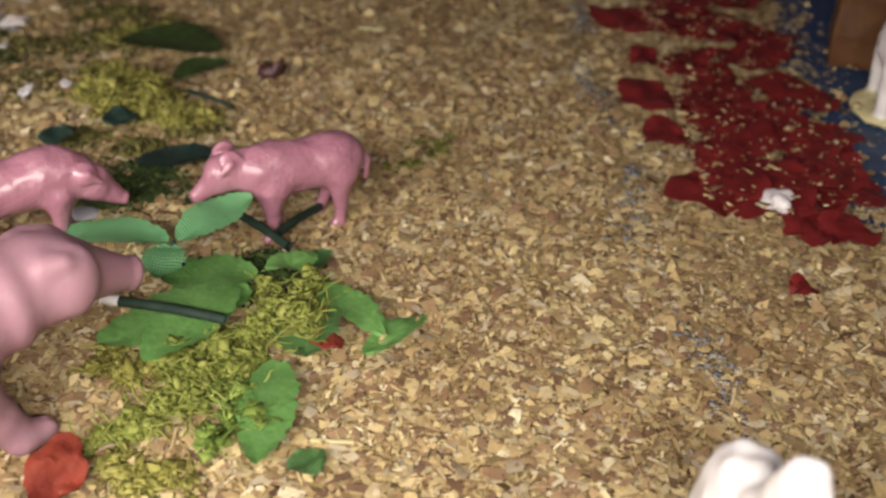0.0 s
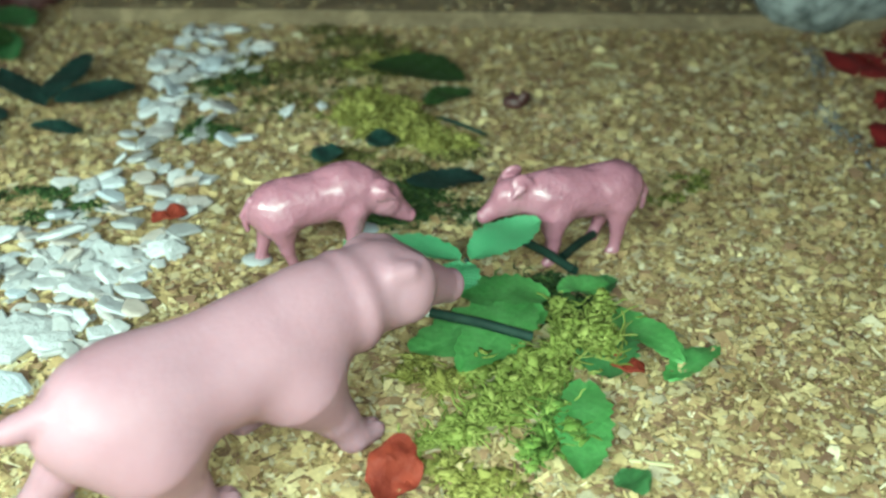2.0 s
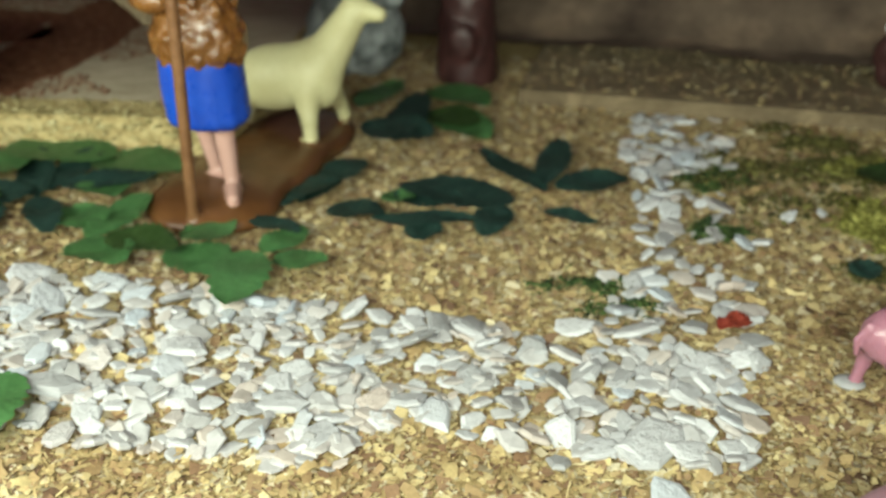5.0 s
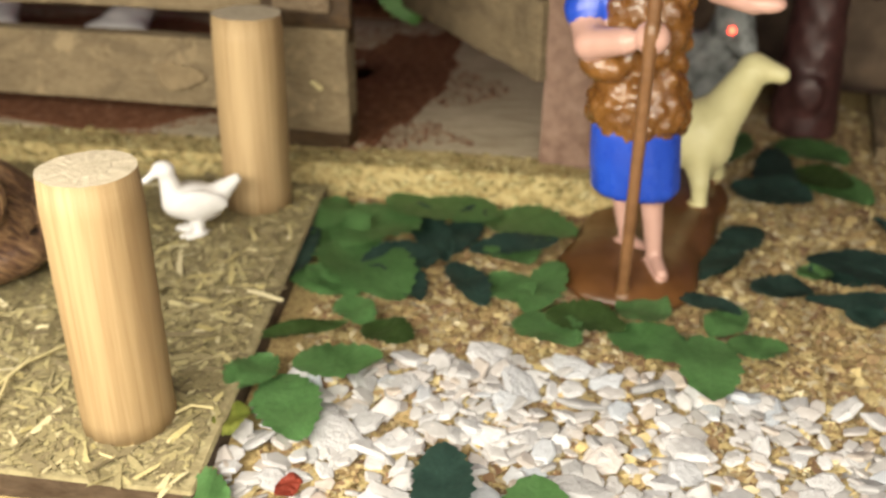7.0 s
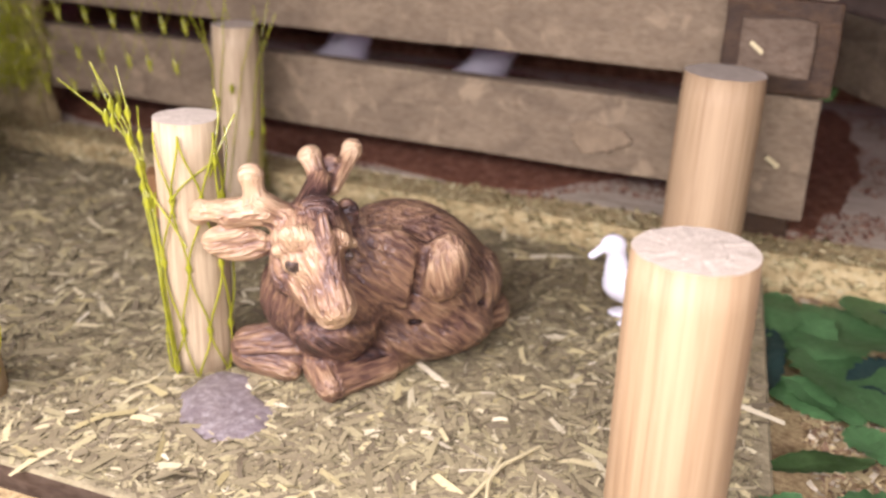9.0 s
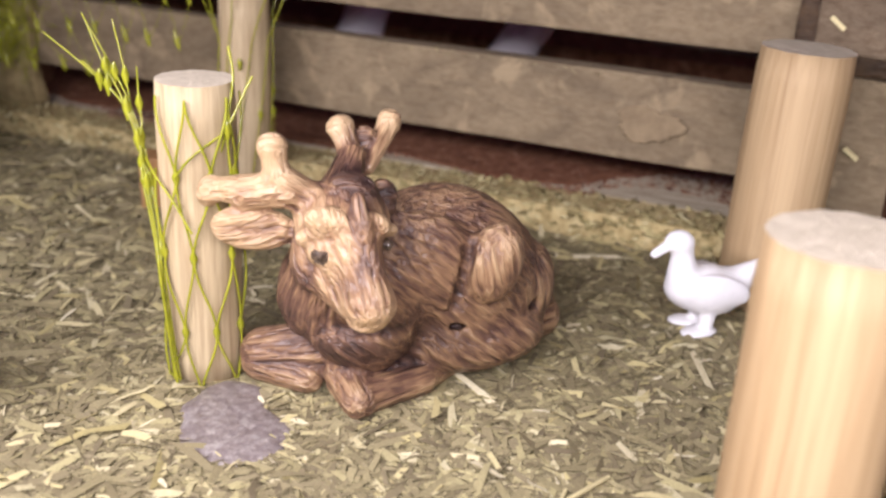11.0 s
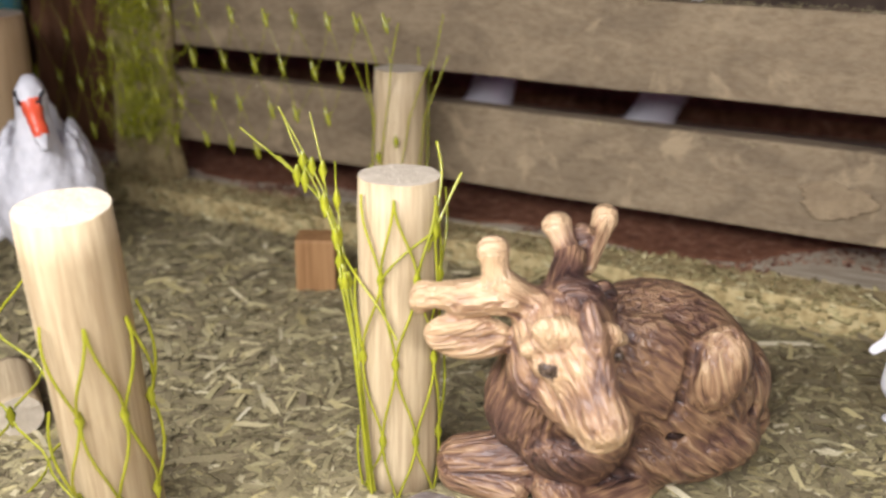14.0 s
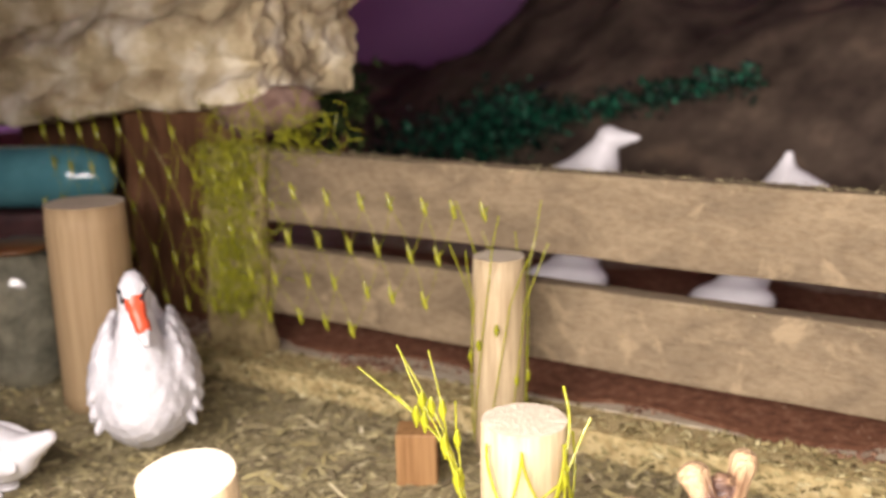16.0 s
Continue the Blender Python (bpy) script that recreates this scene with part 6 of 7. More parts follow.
def petal_mesh(r, seed):
    """A limp flat petal of uneven outline."""
    rng = random.Random(seed)
    bm = bmesh.new()
    n = 22
    rings = [[], [], []]
    for s in range(n):
        a = 2 * math.pi * s / n
        q = r * (1 + 0.20 * math.sin(2 * a + seed) + 0.10 * math.sin(5 * a + 2 * seed) + 0.09 * rng.uniform(-1, 1))
        for ring, k in zip(rings, (1.0, 0.72, 0.38)):
            z = 0.0010 * k * math.sin(2 * a + seed) + 0.0006 * math.sin(5 * a * k + seed) + 0.0010
            ring.append(bm.verts.new((k * q * math.cos(a), k * 0.92 * q * math.sin(a), z)))
    for p, q in zip(rings, rings[1:]):
        for s in range(n):
            bm.faces.new((p[s], p[(s + 1) % n], q[(s + 1) % n], q[s])).smooth = True
    bm.faces.new(rings[2]).smooth = True
    bmesh.ops.recalc_face_normals(bm, faces=bm.faces[:])
    bmesh.ops.solidify(bm, geom=bm.faces[:], thickness=0.00012)
    bmesh.ops.recalc_face_normals(bm, faces=bm.faces[:])
    return from_bm("petal", bm, M["petal"])


def petals():
    rng = random.Random(5)
    fixed = [(0.0985, 0.331, 0.0115), (0.0955, 0.264, 0.0115), (0.0945, 0.2385, 0.0078), (0.1010, 0.2070, 0.0125), (0.1100, 0.2030, 0.0120), (0.1085, 0.2160, 0.0110), (0.1110, 0.2300, 0.0115), (0.1130, 0.2480, 0.0125), (0.0985, 0.295, 0.0065), (0.1175, 0.1880, 0.0070), (0.1265, 0.1870, 0.0068), (0.1080, 0.1630, 0.0032)]
    for _ in range(48):
        t = rng.random() ** 1.25
        y = 0.205 + 0.16 * t
        x = 0.104 + 0.012 * t + 0.030 * rng.random() ** 1.1
        fixed.append((x, y, rng.uniform(0.0070, 0.0130)))
    for i, (x, y, r) in enumerate(fixed):
        thing("petal", petal_mesh(r, i), "dark red artificial flower petal on the ground", "petal", pose(x, y, 0.0012 + 0.00030 * (i % 7), rng.gauss(0, 2), rng.gauss(0, 2), rng.uniform(0, 360)), "red petals")


petals()


def petal_dust():
    """Chips and straw that fell on the petals and on the blue board."""
    rng = np.random.default_rng(61)
    n = 900
    y = rng.uniform(0.19, 0.37, n)
    x = 0.096 + 0.060 * rng.random(n) ** 1.6 + 0.06 * (y - 0.19)
    s = np.clip(rng.lognormal(math.log(0.0015), 0.5, n), 0.0006, 0.005)
    return slabs("chip_dust", np.stack([x, y, 0.0044 + rng.uniform(0, 0.0009, n)], 1), s, s * rng.uniform(0.15, 0.8, n), np.full(n, 0.0001), rng.uniform(0, 6.3, n), rng.normal(0, 0.12, n), rng.normal(0, 0.12, n), M["chips"], 0.3)


thing("chip_dust", petal_dust(), "wood chips and straw fallen over the red petals", "wood chips", kind="stuff")


def scrap(name, x, y, z, r, m, label, seed):
    s = [("e", (0, 0, 0.002), (r, r * 0.7, 0.0024), (0, 0, 30), 0), ("e", (r * 0.6, r * 0.5, 0.003), (r * 0.6, r * 0.4, 0.003), (20, 0, 60), 0), ("e", (-r * 0.5, r * 0.4, 0.002), (r * 0.5, r * 0.45, 0.0026), (0, 20, 0), 0)]
    thing(name, sculpt(name, s, max(r / 9, 0.0004), [m], r * 0.2, r * 0.05, 6 / r), label, "scrap", pose(x, y, z, 0, 0, seed * 47))


def crumple(r, seed):
    """A creased scrap of felt."""
    bm = bmesh.new()
    bmesh.ops.create_grid(bm, x_segments=14, y_segments=14, size=r)
    for v in bm.verts:
        c = v.co.copy()
        q = 1 + 0.35 * noise.noise(c * (3 / r) * 0.25 + Vector((seed, 0, 0)))
        c.x, c.y = c.x * q * (1 - 0.25 * abs(c.y) / r), c.y * 0.75 * q * (1 - 0.3 * abs(c.x) / r)
        v.co = Vector((c.x, c.y, 0.0022 + r * 0.42 * noise.noise(Vector((c.x, c.y, 0)) * (1.3 / r) + Vector((0, seed, 0))) + r * 0.12 * noise.noise(c * (4 / r))))
    bmesh.ops.solidify(bm, geom=bm.faces[:], thickness=0.0005)
    bmesh.ops.recalc_face_normals(bm, faces=bm.faces[:])
    return from_bm("felt_scrap", bm, M["redbit"], True)


thing("felt_scrap", crumple(0.0062, 5), "crumpled orange-red felt scrap on the chips", "scrap", pose(-0.0300, 0.1100, 0.0022, 24, -14, 60))
thing("felt_scrap", crumple(0.0036, 8), "small orange-red felt scrap under a leaf", "scrap", pose(0.0105, 0.1450, 0.0012, 10, 0, 150))
thing("felt_scrap", crumple(0.0044, 11), "dark red petal scrap beside the pebbles", "scrap", pose(-0.0995, 0.1950, 0.0010, 0, 0, 20))
for ax, ay, bx, by in ((-0.3700, 0.0850, -0.3685, 0.1085), (-0.3640, 0.0810, -0.3725, 0.1005), (-0.3268, 0.0945, -0.3200, 0.1010)):
    ln = math.dist((ax, ay), (bx, by))
    thing("straw_stalk", cords("straw_stalk", [([(0, 0, 0.0012), (ln * 0.5, 0.001, 0.0022), (ln, 0, 0.0010)], 0.00045)], M["sliver"], 5), "pale straw stalk lying on the litter", "straw", pose(ax, ay, FLOOR_Z, 0, 0, math.degrees(math.atan2(by - ay, bx - ax))), "straw stalks")
thing("felt_scrap", crumple(0.0034, 4), "small dull red scrap between the pebbles", "scrap", pose(-0.2945, 0.0903, 0.0065, 8, 0, 70))
scrap("paper_scrap", 0.113, 0.2005, 0.0008, 0.0050, M["white"], "crumpled white paper scrap on the petals", 5)
for a, b, w in (((0.0060, 0.3235), (0.0150, 0.3215), 0.0016), ((0.0100, 0.1195), (0.0175, 0.1190), 0.0007)):
    strip = box_bm(-0.5 * math.dist(a, b), 0.5 * math.dist(a, b), -w / 2, w / 2, 0, 0.0004, 0.00012, 0.0002, 3)
    thing("paper_strip", from_bm("paper_strip", strip, M["cream"]), "thin pale paper strip on the chips", "scrap", pose((a[0] + b[0]) / 2, (a[1] + b[1]) / 2, 0.0011, 0, 0, math.degrees(math.atan2(b[1] - a[1], b[0] - a[0]))))
thing("felt_scrap", crumple(0.0030, 9), "small dull red scrap between the leaves", "scrap", pose(-0.3060, 0.2060, 0.0062, 0, 0, 30))
thing("net_thread", cords("net_thread", [([(0, 0, 0), (0.004, -0.006, 0.001), (0.010, -0.009, 0.0006), (0.014, -0.007, 0.001), (0.017, -0.004, 0.0)], 0.00035)], M["net"], 5), "loose yellow-green net thread on the pebbles", "thread", pose(-0.2640, 0.1000, 0.0075))
scrap("bark_scrap", -0.0185, 0.281, 0.0004, 0.0038, M["maroon"], "small dark brown bark scrap on the chips", 7)
for x, y in ((-0.0725, 0.1785), (-0.0505, 0.1960)):
    bm = bmesh.new()
    bmesh.ops.create_uvsphere(bm, u_segments=16, v_segments=8, radius=1, matrix=Matrix.Diagonal((0.0036, 0.0030, 0.0011, 1)))
    thing("glue_dab", from_bm("glue_dab", bm, M["quartz"], True), "pale bluish glue dab under the pig's foot", "glue", pose(x, y, 0.0013))

# cloudy glue at the netted post
thing("glue_blob", sculpt("glue_blob", [("e", (0, 0, 0.0004), (0.0104, 0.0096, 0.0013), (0, 0, 20), 0), ("e", (-0.0090, 0.0020, 0.0004), (0.0060, 0.0044, 0.0010), (0, 0, 0), 0), ("e", (-0.0100, 0.0090, 0.0004), (0.0064, 0.0060, 0.0011), (0, 0, 0), 0)], 0.0005, [M["glue"]], 0.002, 0.00035, 640),
      "greyish-purple cloudy glue blob at the post's foot", "glue", pose(-0.4280, 0.0785, FLOOR_Z - 0.0003))

# sawn dowel stubs, a jar beside the hut post
stub = dowel("dowel_stub", 0.0, 0.0, 0.0046, 0.0200, M["pale_dowel"], "short pale dowel offcut lying in the straw", "offcut", z=0.0)
stub.matrix_world = pose(-0.5175, 0.0545, FLOOR_Z + 0.0046, 90, 0, 66) @ Matrix.Translation((0, 0, -0.020))
jar = tagged(new("jar"), "dark smoky glass jar of moss beside the hut post", "jar")
jar.matrix_world = pose(-0.6880, 0.1180, FLOOR_Z)
part("pot", sculpt("pot", [("c", (0, 0, 0.010), (0, 0, 0.034), 0.0140, 0.0145, 0)], 0.0012, [M["smoky"]], 0.002, 0.0003, 400), None, jar)
part("rim", sculpt("rim", [("e", (0, 0, 0.0485), (0.0125, 0.0125, 0.0022), (0, 0, 0), 0)], 0.0008, [M["base"]]), None, jar, "glossy brown rim")
bm = box_bm(-0.0055, 0.0055, -0.0050, 0.0050, 0, 0.0150, 0.0007)
thing("wood_block", from_bm("wood_block", bm, M["block"]), "small orange-brown wood block on the pen floor", "block", pose(-0.5315, 0.1505, FLOOR_Z, 0, 0, 40))


# ---- netting ----
def netting():
    rng = np.random.default_rng(3)
    lines, knots, marks = [], [], []

    def run(pts, r=0.00035):
        lines.append((np.array(pts), r))

    def knot(p, s=0.0009, long=1.6):
        knots.append(((np.array(p) - [0, 0, s * long], np.array(p) + [0, 0, s * 0.3], np.array(p) + [0, 0, s * long]), (0.0002, s, 0.00025)))

    def glide(points, n=14):
        """A smooth line through a few points."""
        p = np.array(points, float)
        p = np.vstack([2 * p[0] - p[1], p, 2 * p[-1] - p[-2]])
        out = []
        for k in range(1, len(p) - 2):
            for t in np.linspace(0, 1, n // (len(p) - 3) + 1)[:-1]:
                out.append(0.5 * (2 * p[k] + (p[k + 1] - p[k - 1]) * t + (2 * p[k - 1] - 5 * p[k] + 4 * p[k + 1] - p[k + 2]) * t**2 + (3 * p[k] - p[k - 1] - 3 * p[k + 1] + p[k + 2]) * t**3))
        return np.array(out + [p[-2]])

    # diamonds round the netted post
    ax, ay, r = -0.4503, 0.0930, 0.0078
    face = math.atan2(-0.029 - ay, -0.341 - ax)
    levels = (0.010, 0.0235, 0.0390, 0.0545, 0.0690)
    turn = 0.84
    ring = lambda a, z, out=0.0: (ax + (r + out) * math.cos(a), ay + (r + out) * math.sin(a), z)
    for k in range(len(levels) - 1):
        for s in range(-1, 2):
            a0 = face + (s + 0.5 * (k % 2) - 0.1) * turn + 0.10 * math.sin(3 * k + 2 * s)
            for d in (-1, 1):
                a1 = face + (s + 0.5 * (k % 2) + 0.5 * d - 0.1) * turn + 0.10 * math.sin(3 * (k + 1) + 2 * (s if (d < 0) == (k % 2 == 1) else s + d))
                run([ring(a0 + (a1 - a0) * (3 * f * f - 2 * f**3), levels[k] + f * (levels[k + 1] - levels[k]), 0.0004 * math.sin(3.1 * f)) for f in np.linspace(0, 1, 8)], 0.00024)
            if k:
                knot(ring(a0, levels[k]), 0.0008, 2.2)
    # loose bunch rising beside the post and forking at its top
    stem = [(-0.4498, 0.0845, 0.0130), (-0.4517, 0.0838, 0.0325), (-0.4545, 0.0854, 0.0419), (-0.4579, 0.0870, 0.0513), (-0.4602, 0.0879, 0.0569)]
    forks = ([(-0.4641, 0.0886, 0.0653), (-0.4684, 0.0882, 0.0719), (-0.4743, 0.0874, 0.0803)],
             [(-0.4641, 0.0880, 0.0645), (-0.4705, 0.0858, 0.0705), (-0.4786, 0.0824, 0.0769)],
             [(-0.4637, 0.0893, 0.0640), (-0.4660, 0.0900, 0.0715), (-0.4694, 0.0909, 0.0794)],
             [(-0.4620, 0.0895, 0.0610), (-0.4634, 0.0903, 0.0660), (-0.4641, 0.0909, 0.0715)],
             [(-0.4645, 0.0884, 0.0655), (-0.4692, 0.0878, 0.0725), (-0.4735, 0.0880, 0.0795)],
             [(-0.4630, 0.0880, 0.0635), (-0.4672, 0.0868, 0.0680), (-0.4720, 0.0850, 0.0722)])
    for i, fork in enumerate(forks):
        sway = 0.0008 * np.array([math.sin(2.4 * i), math.cos(2.4 * i), 0.0])
        pts = glide([np.array(p) + sway * (0.6 + 0.5 * math.sin(2 * k + i)) for k, p in enumerate(stem[i % 3 if i > 3 else 0:])] + [np.array(p) + sway * 0.4 for p in fork], 32)
        n = len(pts)
        run(pts, np.linspace(0.00028, 0.00015, n))
        for f in (0.42, 0.62, 0.8):
            knot(pts[int(f * n)], 0.00085, 2.4)
    # a short sprig on the other side of the post
    for pts in ([(-0.4440, 0.0915, 0.0560), (-0.4422, 0.0928, 0.0630), (-0.4414, 0.0962, 0.0692), (-0.4409, 0.0981, 0.0723)],
                [(-0.4430, 0.0920, 0.0440), (-0.4418, 0.0930, 0.0520), (-0.4422, 0.0928, 0.0630), (-0.4434, 0.0958, 0.0720), (-0.4452, 0.0966, 0.0772)],
                [(-0.4478, 0.0848, 0.0547), (-0.4450, 0.0870, 0.0590), (-0.4422, 0.0928, 0.0630)],
                [(-0.4581, 0.0872, 0.0560), (-0.4530, 0.0850, 0.0540), (-0.4478, 0.0846, 0.0500), (-0.4440, 0.0850, 0.0450)]):
        run(glide(pts, 18), 0.00024)
    knot((-0.4422, 0.0928, 0.0630), 0.0009, 2.2)
    marks.append((len(lines), len(knots)))

    # the net hung over the slat fence, from the hut's corner to the second pale post
    ca, sa = math.cos(radians(11)), math.sin(radians(11))

    def hung(u, z, off):
        return (-0.357 + u * ca + off * sa, 0.236 + u * sa - off * ca, z)

    # knots in staggered rows; the threads between them are much finer than the knots
    grid = {}
    for j, z in enumerate((0.0945, 0.0800, 0.0650, 0.0502, 0.0357)):
        for i in range(18):
            u = -0.386 + 0.0125 * (i + 0.5 * (j % 2)) + 0.0009 * j + rng.normal(0, 0.0007)
            if u > (-0.302, -0.172, -0.194, -0.197, -0.228)[j]:
                continue
            sag = 0.0014 * math.sin(38 * u + j) + rng.normal(0, 0.0005)
            grid[i, j] = hung(u, z + sag, 0.0105 + 0.013 * ((u + 0.386) / 0.21) ** 2 + 0.002 * math.sin(70 * u + j))
    for (i, j), p in grid.items():
        p = np.array(p)
        tip = p + np.array([-0.0014, 0.0, 0.0037])
        knots.append(((p - [-0.0006, 0, 0.0018], p, tip), (0.00018, 0.00085, 0.00034)))
        run([p, p + [0.0006, 0, 0.0012], p + [0.0013, 0, 0.0027]], 0.00024)
        for q in ((i, j + 1), (i - 1, j + 1)) if j % 2 == 0 else ((i + 1, j + 1), (i, j + 1)):
            if q in grid:
                b = np.array(grid[q])
                run([p * (1 - f) + b * f + [0.0009 * math.sin(math.pi * f), 0, 0] for f in np.linspace(0, 1, 6)], 0.00009)
    # strands going on from the upper knots over the fence's top and the hut's edge
    for (i, j), p in grid.items():
        if j:
            continue
        p = np.array(p)
        run([p + [0, 0, 0.002], p + [-0.004, 0, 0.009]], 0.00012)
    # a crumpled heap of it at the fence's corner
    for i in range(380):
        f = rng.random()
        c = np.array(hung(-0.287 + rng.normal(0, 0.008) + (0.040 * rng.random() if f > 0.82 else 0), 0.034 + 0.072 * f, 0.009 + abs(rng.normal(0, 0.003))))
        q = np.cumsum(rng.normal(0, 1, (6, 3)) * [0.0030, 0.0020, 0.0034], 0)
        run(q - q.mean(0) + c, 0.00013)
    for i in range(24):
        f = rng.random()
        knot(hung(-0.287 + rng.normal(0, 0.008) + (0.036 * rng.random() if f > 0.8 else 0), 0.034 + 0.072 * f, 0.012), 0.0006, 2.4)
    # threads caught round the second pale post
    px, py = -0.5255, 0.1785
    for i in range(9):
        a = i * 0.7
        out = lambda f: 0.0080 + 0.020 * max(0.0, f - 0.72)
        run([(px + out(f) * math.cos(a + 1.2 * f), py + out(f) * math.sin(a + 1.2 * f), 0.016 + 0.058 * f + (0.010 * f if i % 3 == 0 else 0)) for f in np.linspace(0, 1, 8)], 0.00018)
        knot((px + 0.0082 * math.cos(a + 0.4), py + 0.0082 * math.sin(a + 0.4), 0.036 + 0.005 * (i % 4)), 0.0008, 2.2)
    marks.append((len(lines), len(knots)))

    # loops on the near pale post
    r = 0.0083
    axis = lambda z: (-0.4792 + 0.0035 * (z - 0.012) / 0.06, 0.0520 - 0.0071 * (z - 0.012) / 0.06)
    face = math.atan2(-0.03 - 0.048, -0.345 + 0.4775)

    def loop(a, z, out=0.0):
        cx, cy = axis(z)
        return (cx + (r + out) * math.cos(a), cy + (r + out) * math.sin(a), z)

    for k, z in enumerate((0.020, 0.037)):
        for n in range(-1, 2):
            a0 = face + (n + 0.5 * (k % 2)) * 0.85
            knot(loop(a0, z), 0.0009, 2.2)
            for d in (-1, 1):
                run([loop(a0 + d * 0.42 * (3 * f * f - 2 * f**3), z + 0.017 * f, 0.0016 * math.sin(3.1 * f)) for f in np.linspace(0, 1, 8)], 0.00028)
    # the net between the near pale post and the front edge of the pen
    n0, n1 = np.array([-0.4855, 0.0475, 0]), np.array([-0.560, 0.018, 0])
    for i in range(5):
        for d in (-1, 1):
            pts = []
            for k in range(6):
                f = k / 5
                g = (i + d * 0.5 * (k % 2)) / 5
                p = n0 + (n1 - n0) * g
                pts.append((p[0], p[1] + 0.003 * math.sin(3 * g + 2 * f), 0.013 + 0.044 * f - 0.006 * math.sin(math.pi * g)))
            run(glide(pts, 20), 0.00026)
            knot(pts[2], 0.0010, 2.2)
            knot(pts[4], 0.0010, 2.2)
    marks = [(0, 0)] + marks + [(len(lines), len(knots))]
    return [cords("garden_net", lines[a:c] + [(np.array(p), np.array(q)) for p, q in knots[b:d]], M["net"], 5) for (a, b), (c, d) in zip(marks, marks[1:])]


for me, label in zip(netting(), ("yellow-green plastic garden net wrapped round a pale post", "yellow-green plastic garden net hanging over the slat fence", "yellow-green plastic garden net looped on the near pale post")):
    thing("garden_net", me, label, "net", group="garden nets")

# ---- hut, rocks and garland behind the pen ----
def roof_mesh():
    """A rough layered slab of straw and plaster."""
    bm = bmesh.new()
    bmesh.ops.create_cube(bm, size=1.0, matrix=Matrix.Translation((-0.172, 0.03, 0.036)) @ Matrix.Diagonal((0.270, 0.06, 0.068, 1)))
    bmesh.ops.subdivide_edges(bm, edges=bm.edges[:], cuts=46, use_grid_fill=True)
    for v in bm.verts:
        c = v.co.copy()
        layer = 0.004 * math.sin(c.z * 260 + 2 * noise.noise(c * 30)) * (1 if c.y < 0.1 else 0)
        v.co += Vector((0, -layer, 0)) + 0.0042 * Vector(noise.noise_vector(c * 38)) + 0.0034 * Vector(noise.noise_vector(Vector((c.x * 70, c.y * 90, c.z * 210)))) + 0.0018 * Vector(noise.noise_vector(c * 330))
        v.co.y += 0.5 * max(0, c.z - 0.02)
    return from_bm("roof", bm, M["roof"], True)


hut = tagged(new("hut"), "small crib hut with a thick straw-plaster roof", "hut")
hut.matrix_world = pose(-0.613, 0.199, 0, 0, 0, 11)
roof = part("roof", roof_mesh(), None, hut, "rough straw and plaster roof")
roof.matrix_local = pose(0.005, -0.004, 0.1065, 0, -5, 0)
part("wall_plank", box_bm(-0.112, -0.040, 0.004, 0.014, 0.004, 0.106, 0.004, 0.0024, 9), M["plank"], hut, "dark brown bent plank")
part("wall_plank", box_bm(-0.24, -0.110, 0.050, 0.060, 0.004, 0.105, 0.003, 0.0018, 7), M["plank"], hut)
part("capstone", sculpt("capstone", [("e", (-0.038, 0.004, 0.1010), (0.018, 0.012, 0.0090), (0, -6, 0), 0), ("e", (-0.024, 0.006, 0.1030), (0.010, 0.010, 0.0075), (0, 12, 0), 0), ("e", (-0.046, 0.002, 0.1060), (0.010, 0.009, 0.0060), (0, 0, 0), 0)], 0.0011, [M["bark"]], 0.003, 0.0014, 420), None, hut, "pinkish-grey plaster lump")
thing("bottle", sculpt("bottle", [("c", (-0.03, 0, 0), (0.02, 0, 0), 0.0125, 0.0125, 0), ("c", (0.02, 0, 0), (0.028, 0, 0), 0.0110, 0.0100, 0)], 0.0014, [M["teal"]], 0.002), "teal glazed rounded bottle lying on a ledge", "bottle", pose(-0.749, 0.152, 0.0735, 0, 0, 40))
thing("ledge", from_bm("ledge", box_bm(-0.045, 0.030, -0.012, 0.012, 0.012, 0.0605, 0.003), M["maroon"]), "dark ledge inside the hut", "ledge", pose(-0.752, 0.153, 0, 0, 0, 40))


def hill():
    xs, ys = np.linspace(-1.1, 0.7, 120), np.linspace(0.40, 0.77, 40)
    X, Y = np.meshgrid(xs, ys, indexing="ij")
    h = np.clip((Y - 0.42) / 0.20, 0, 1)
    Z = np.zeros_like(X)
    for i in range(X.shape[0]):
        for j in range(X.shape[1]):
            v = Vector((X[i, j], Y[i, j], 0))
            Z[i, j] = noise.fractal(v * 9, 0.9, 2.1, 5) * 0.030 + abs(noise.noise(v * 26)) * 0.016
    base = 0.045 + 0.085 * np.clip((X + 1.02) / 0.30, 0, 1)
    Z = 0.012 + h * (2 - h) * base + Z * (0.25 + 0.9 * h)
    i = np.arange(X.size).reshape(X.shape)
    q = np.stack([i[:-1, :-1], i[1:, :-1], i[1:, 1:], i[:-1, 1:]], -1).reshape(-1, 4)
    return fast_mesh("rock_hill", np.stack([X, Y, Z], -1).reshape(-1, 3), q, M["rock"], True)


thing("rock_hill", hill(), "dark brown cork-like rock slope behind the crib", "rock", kind="structure")


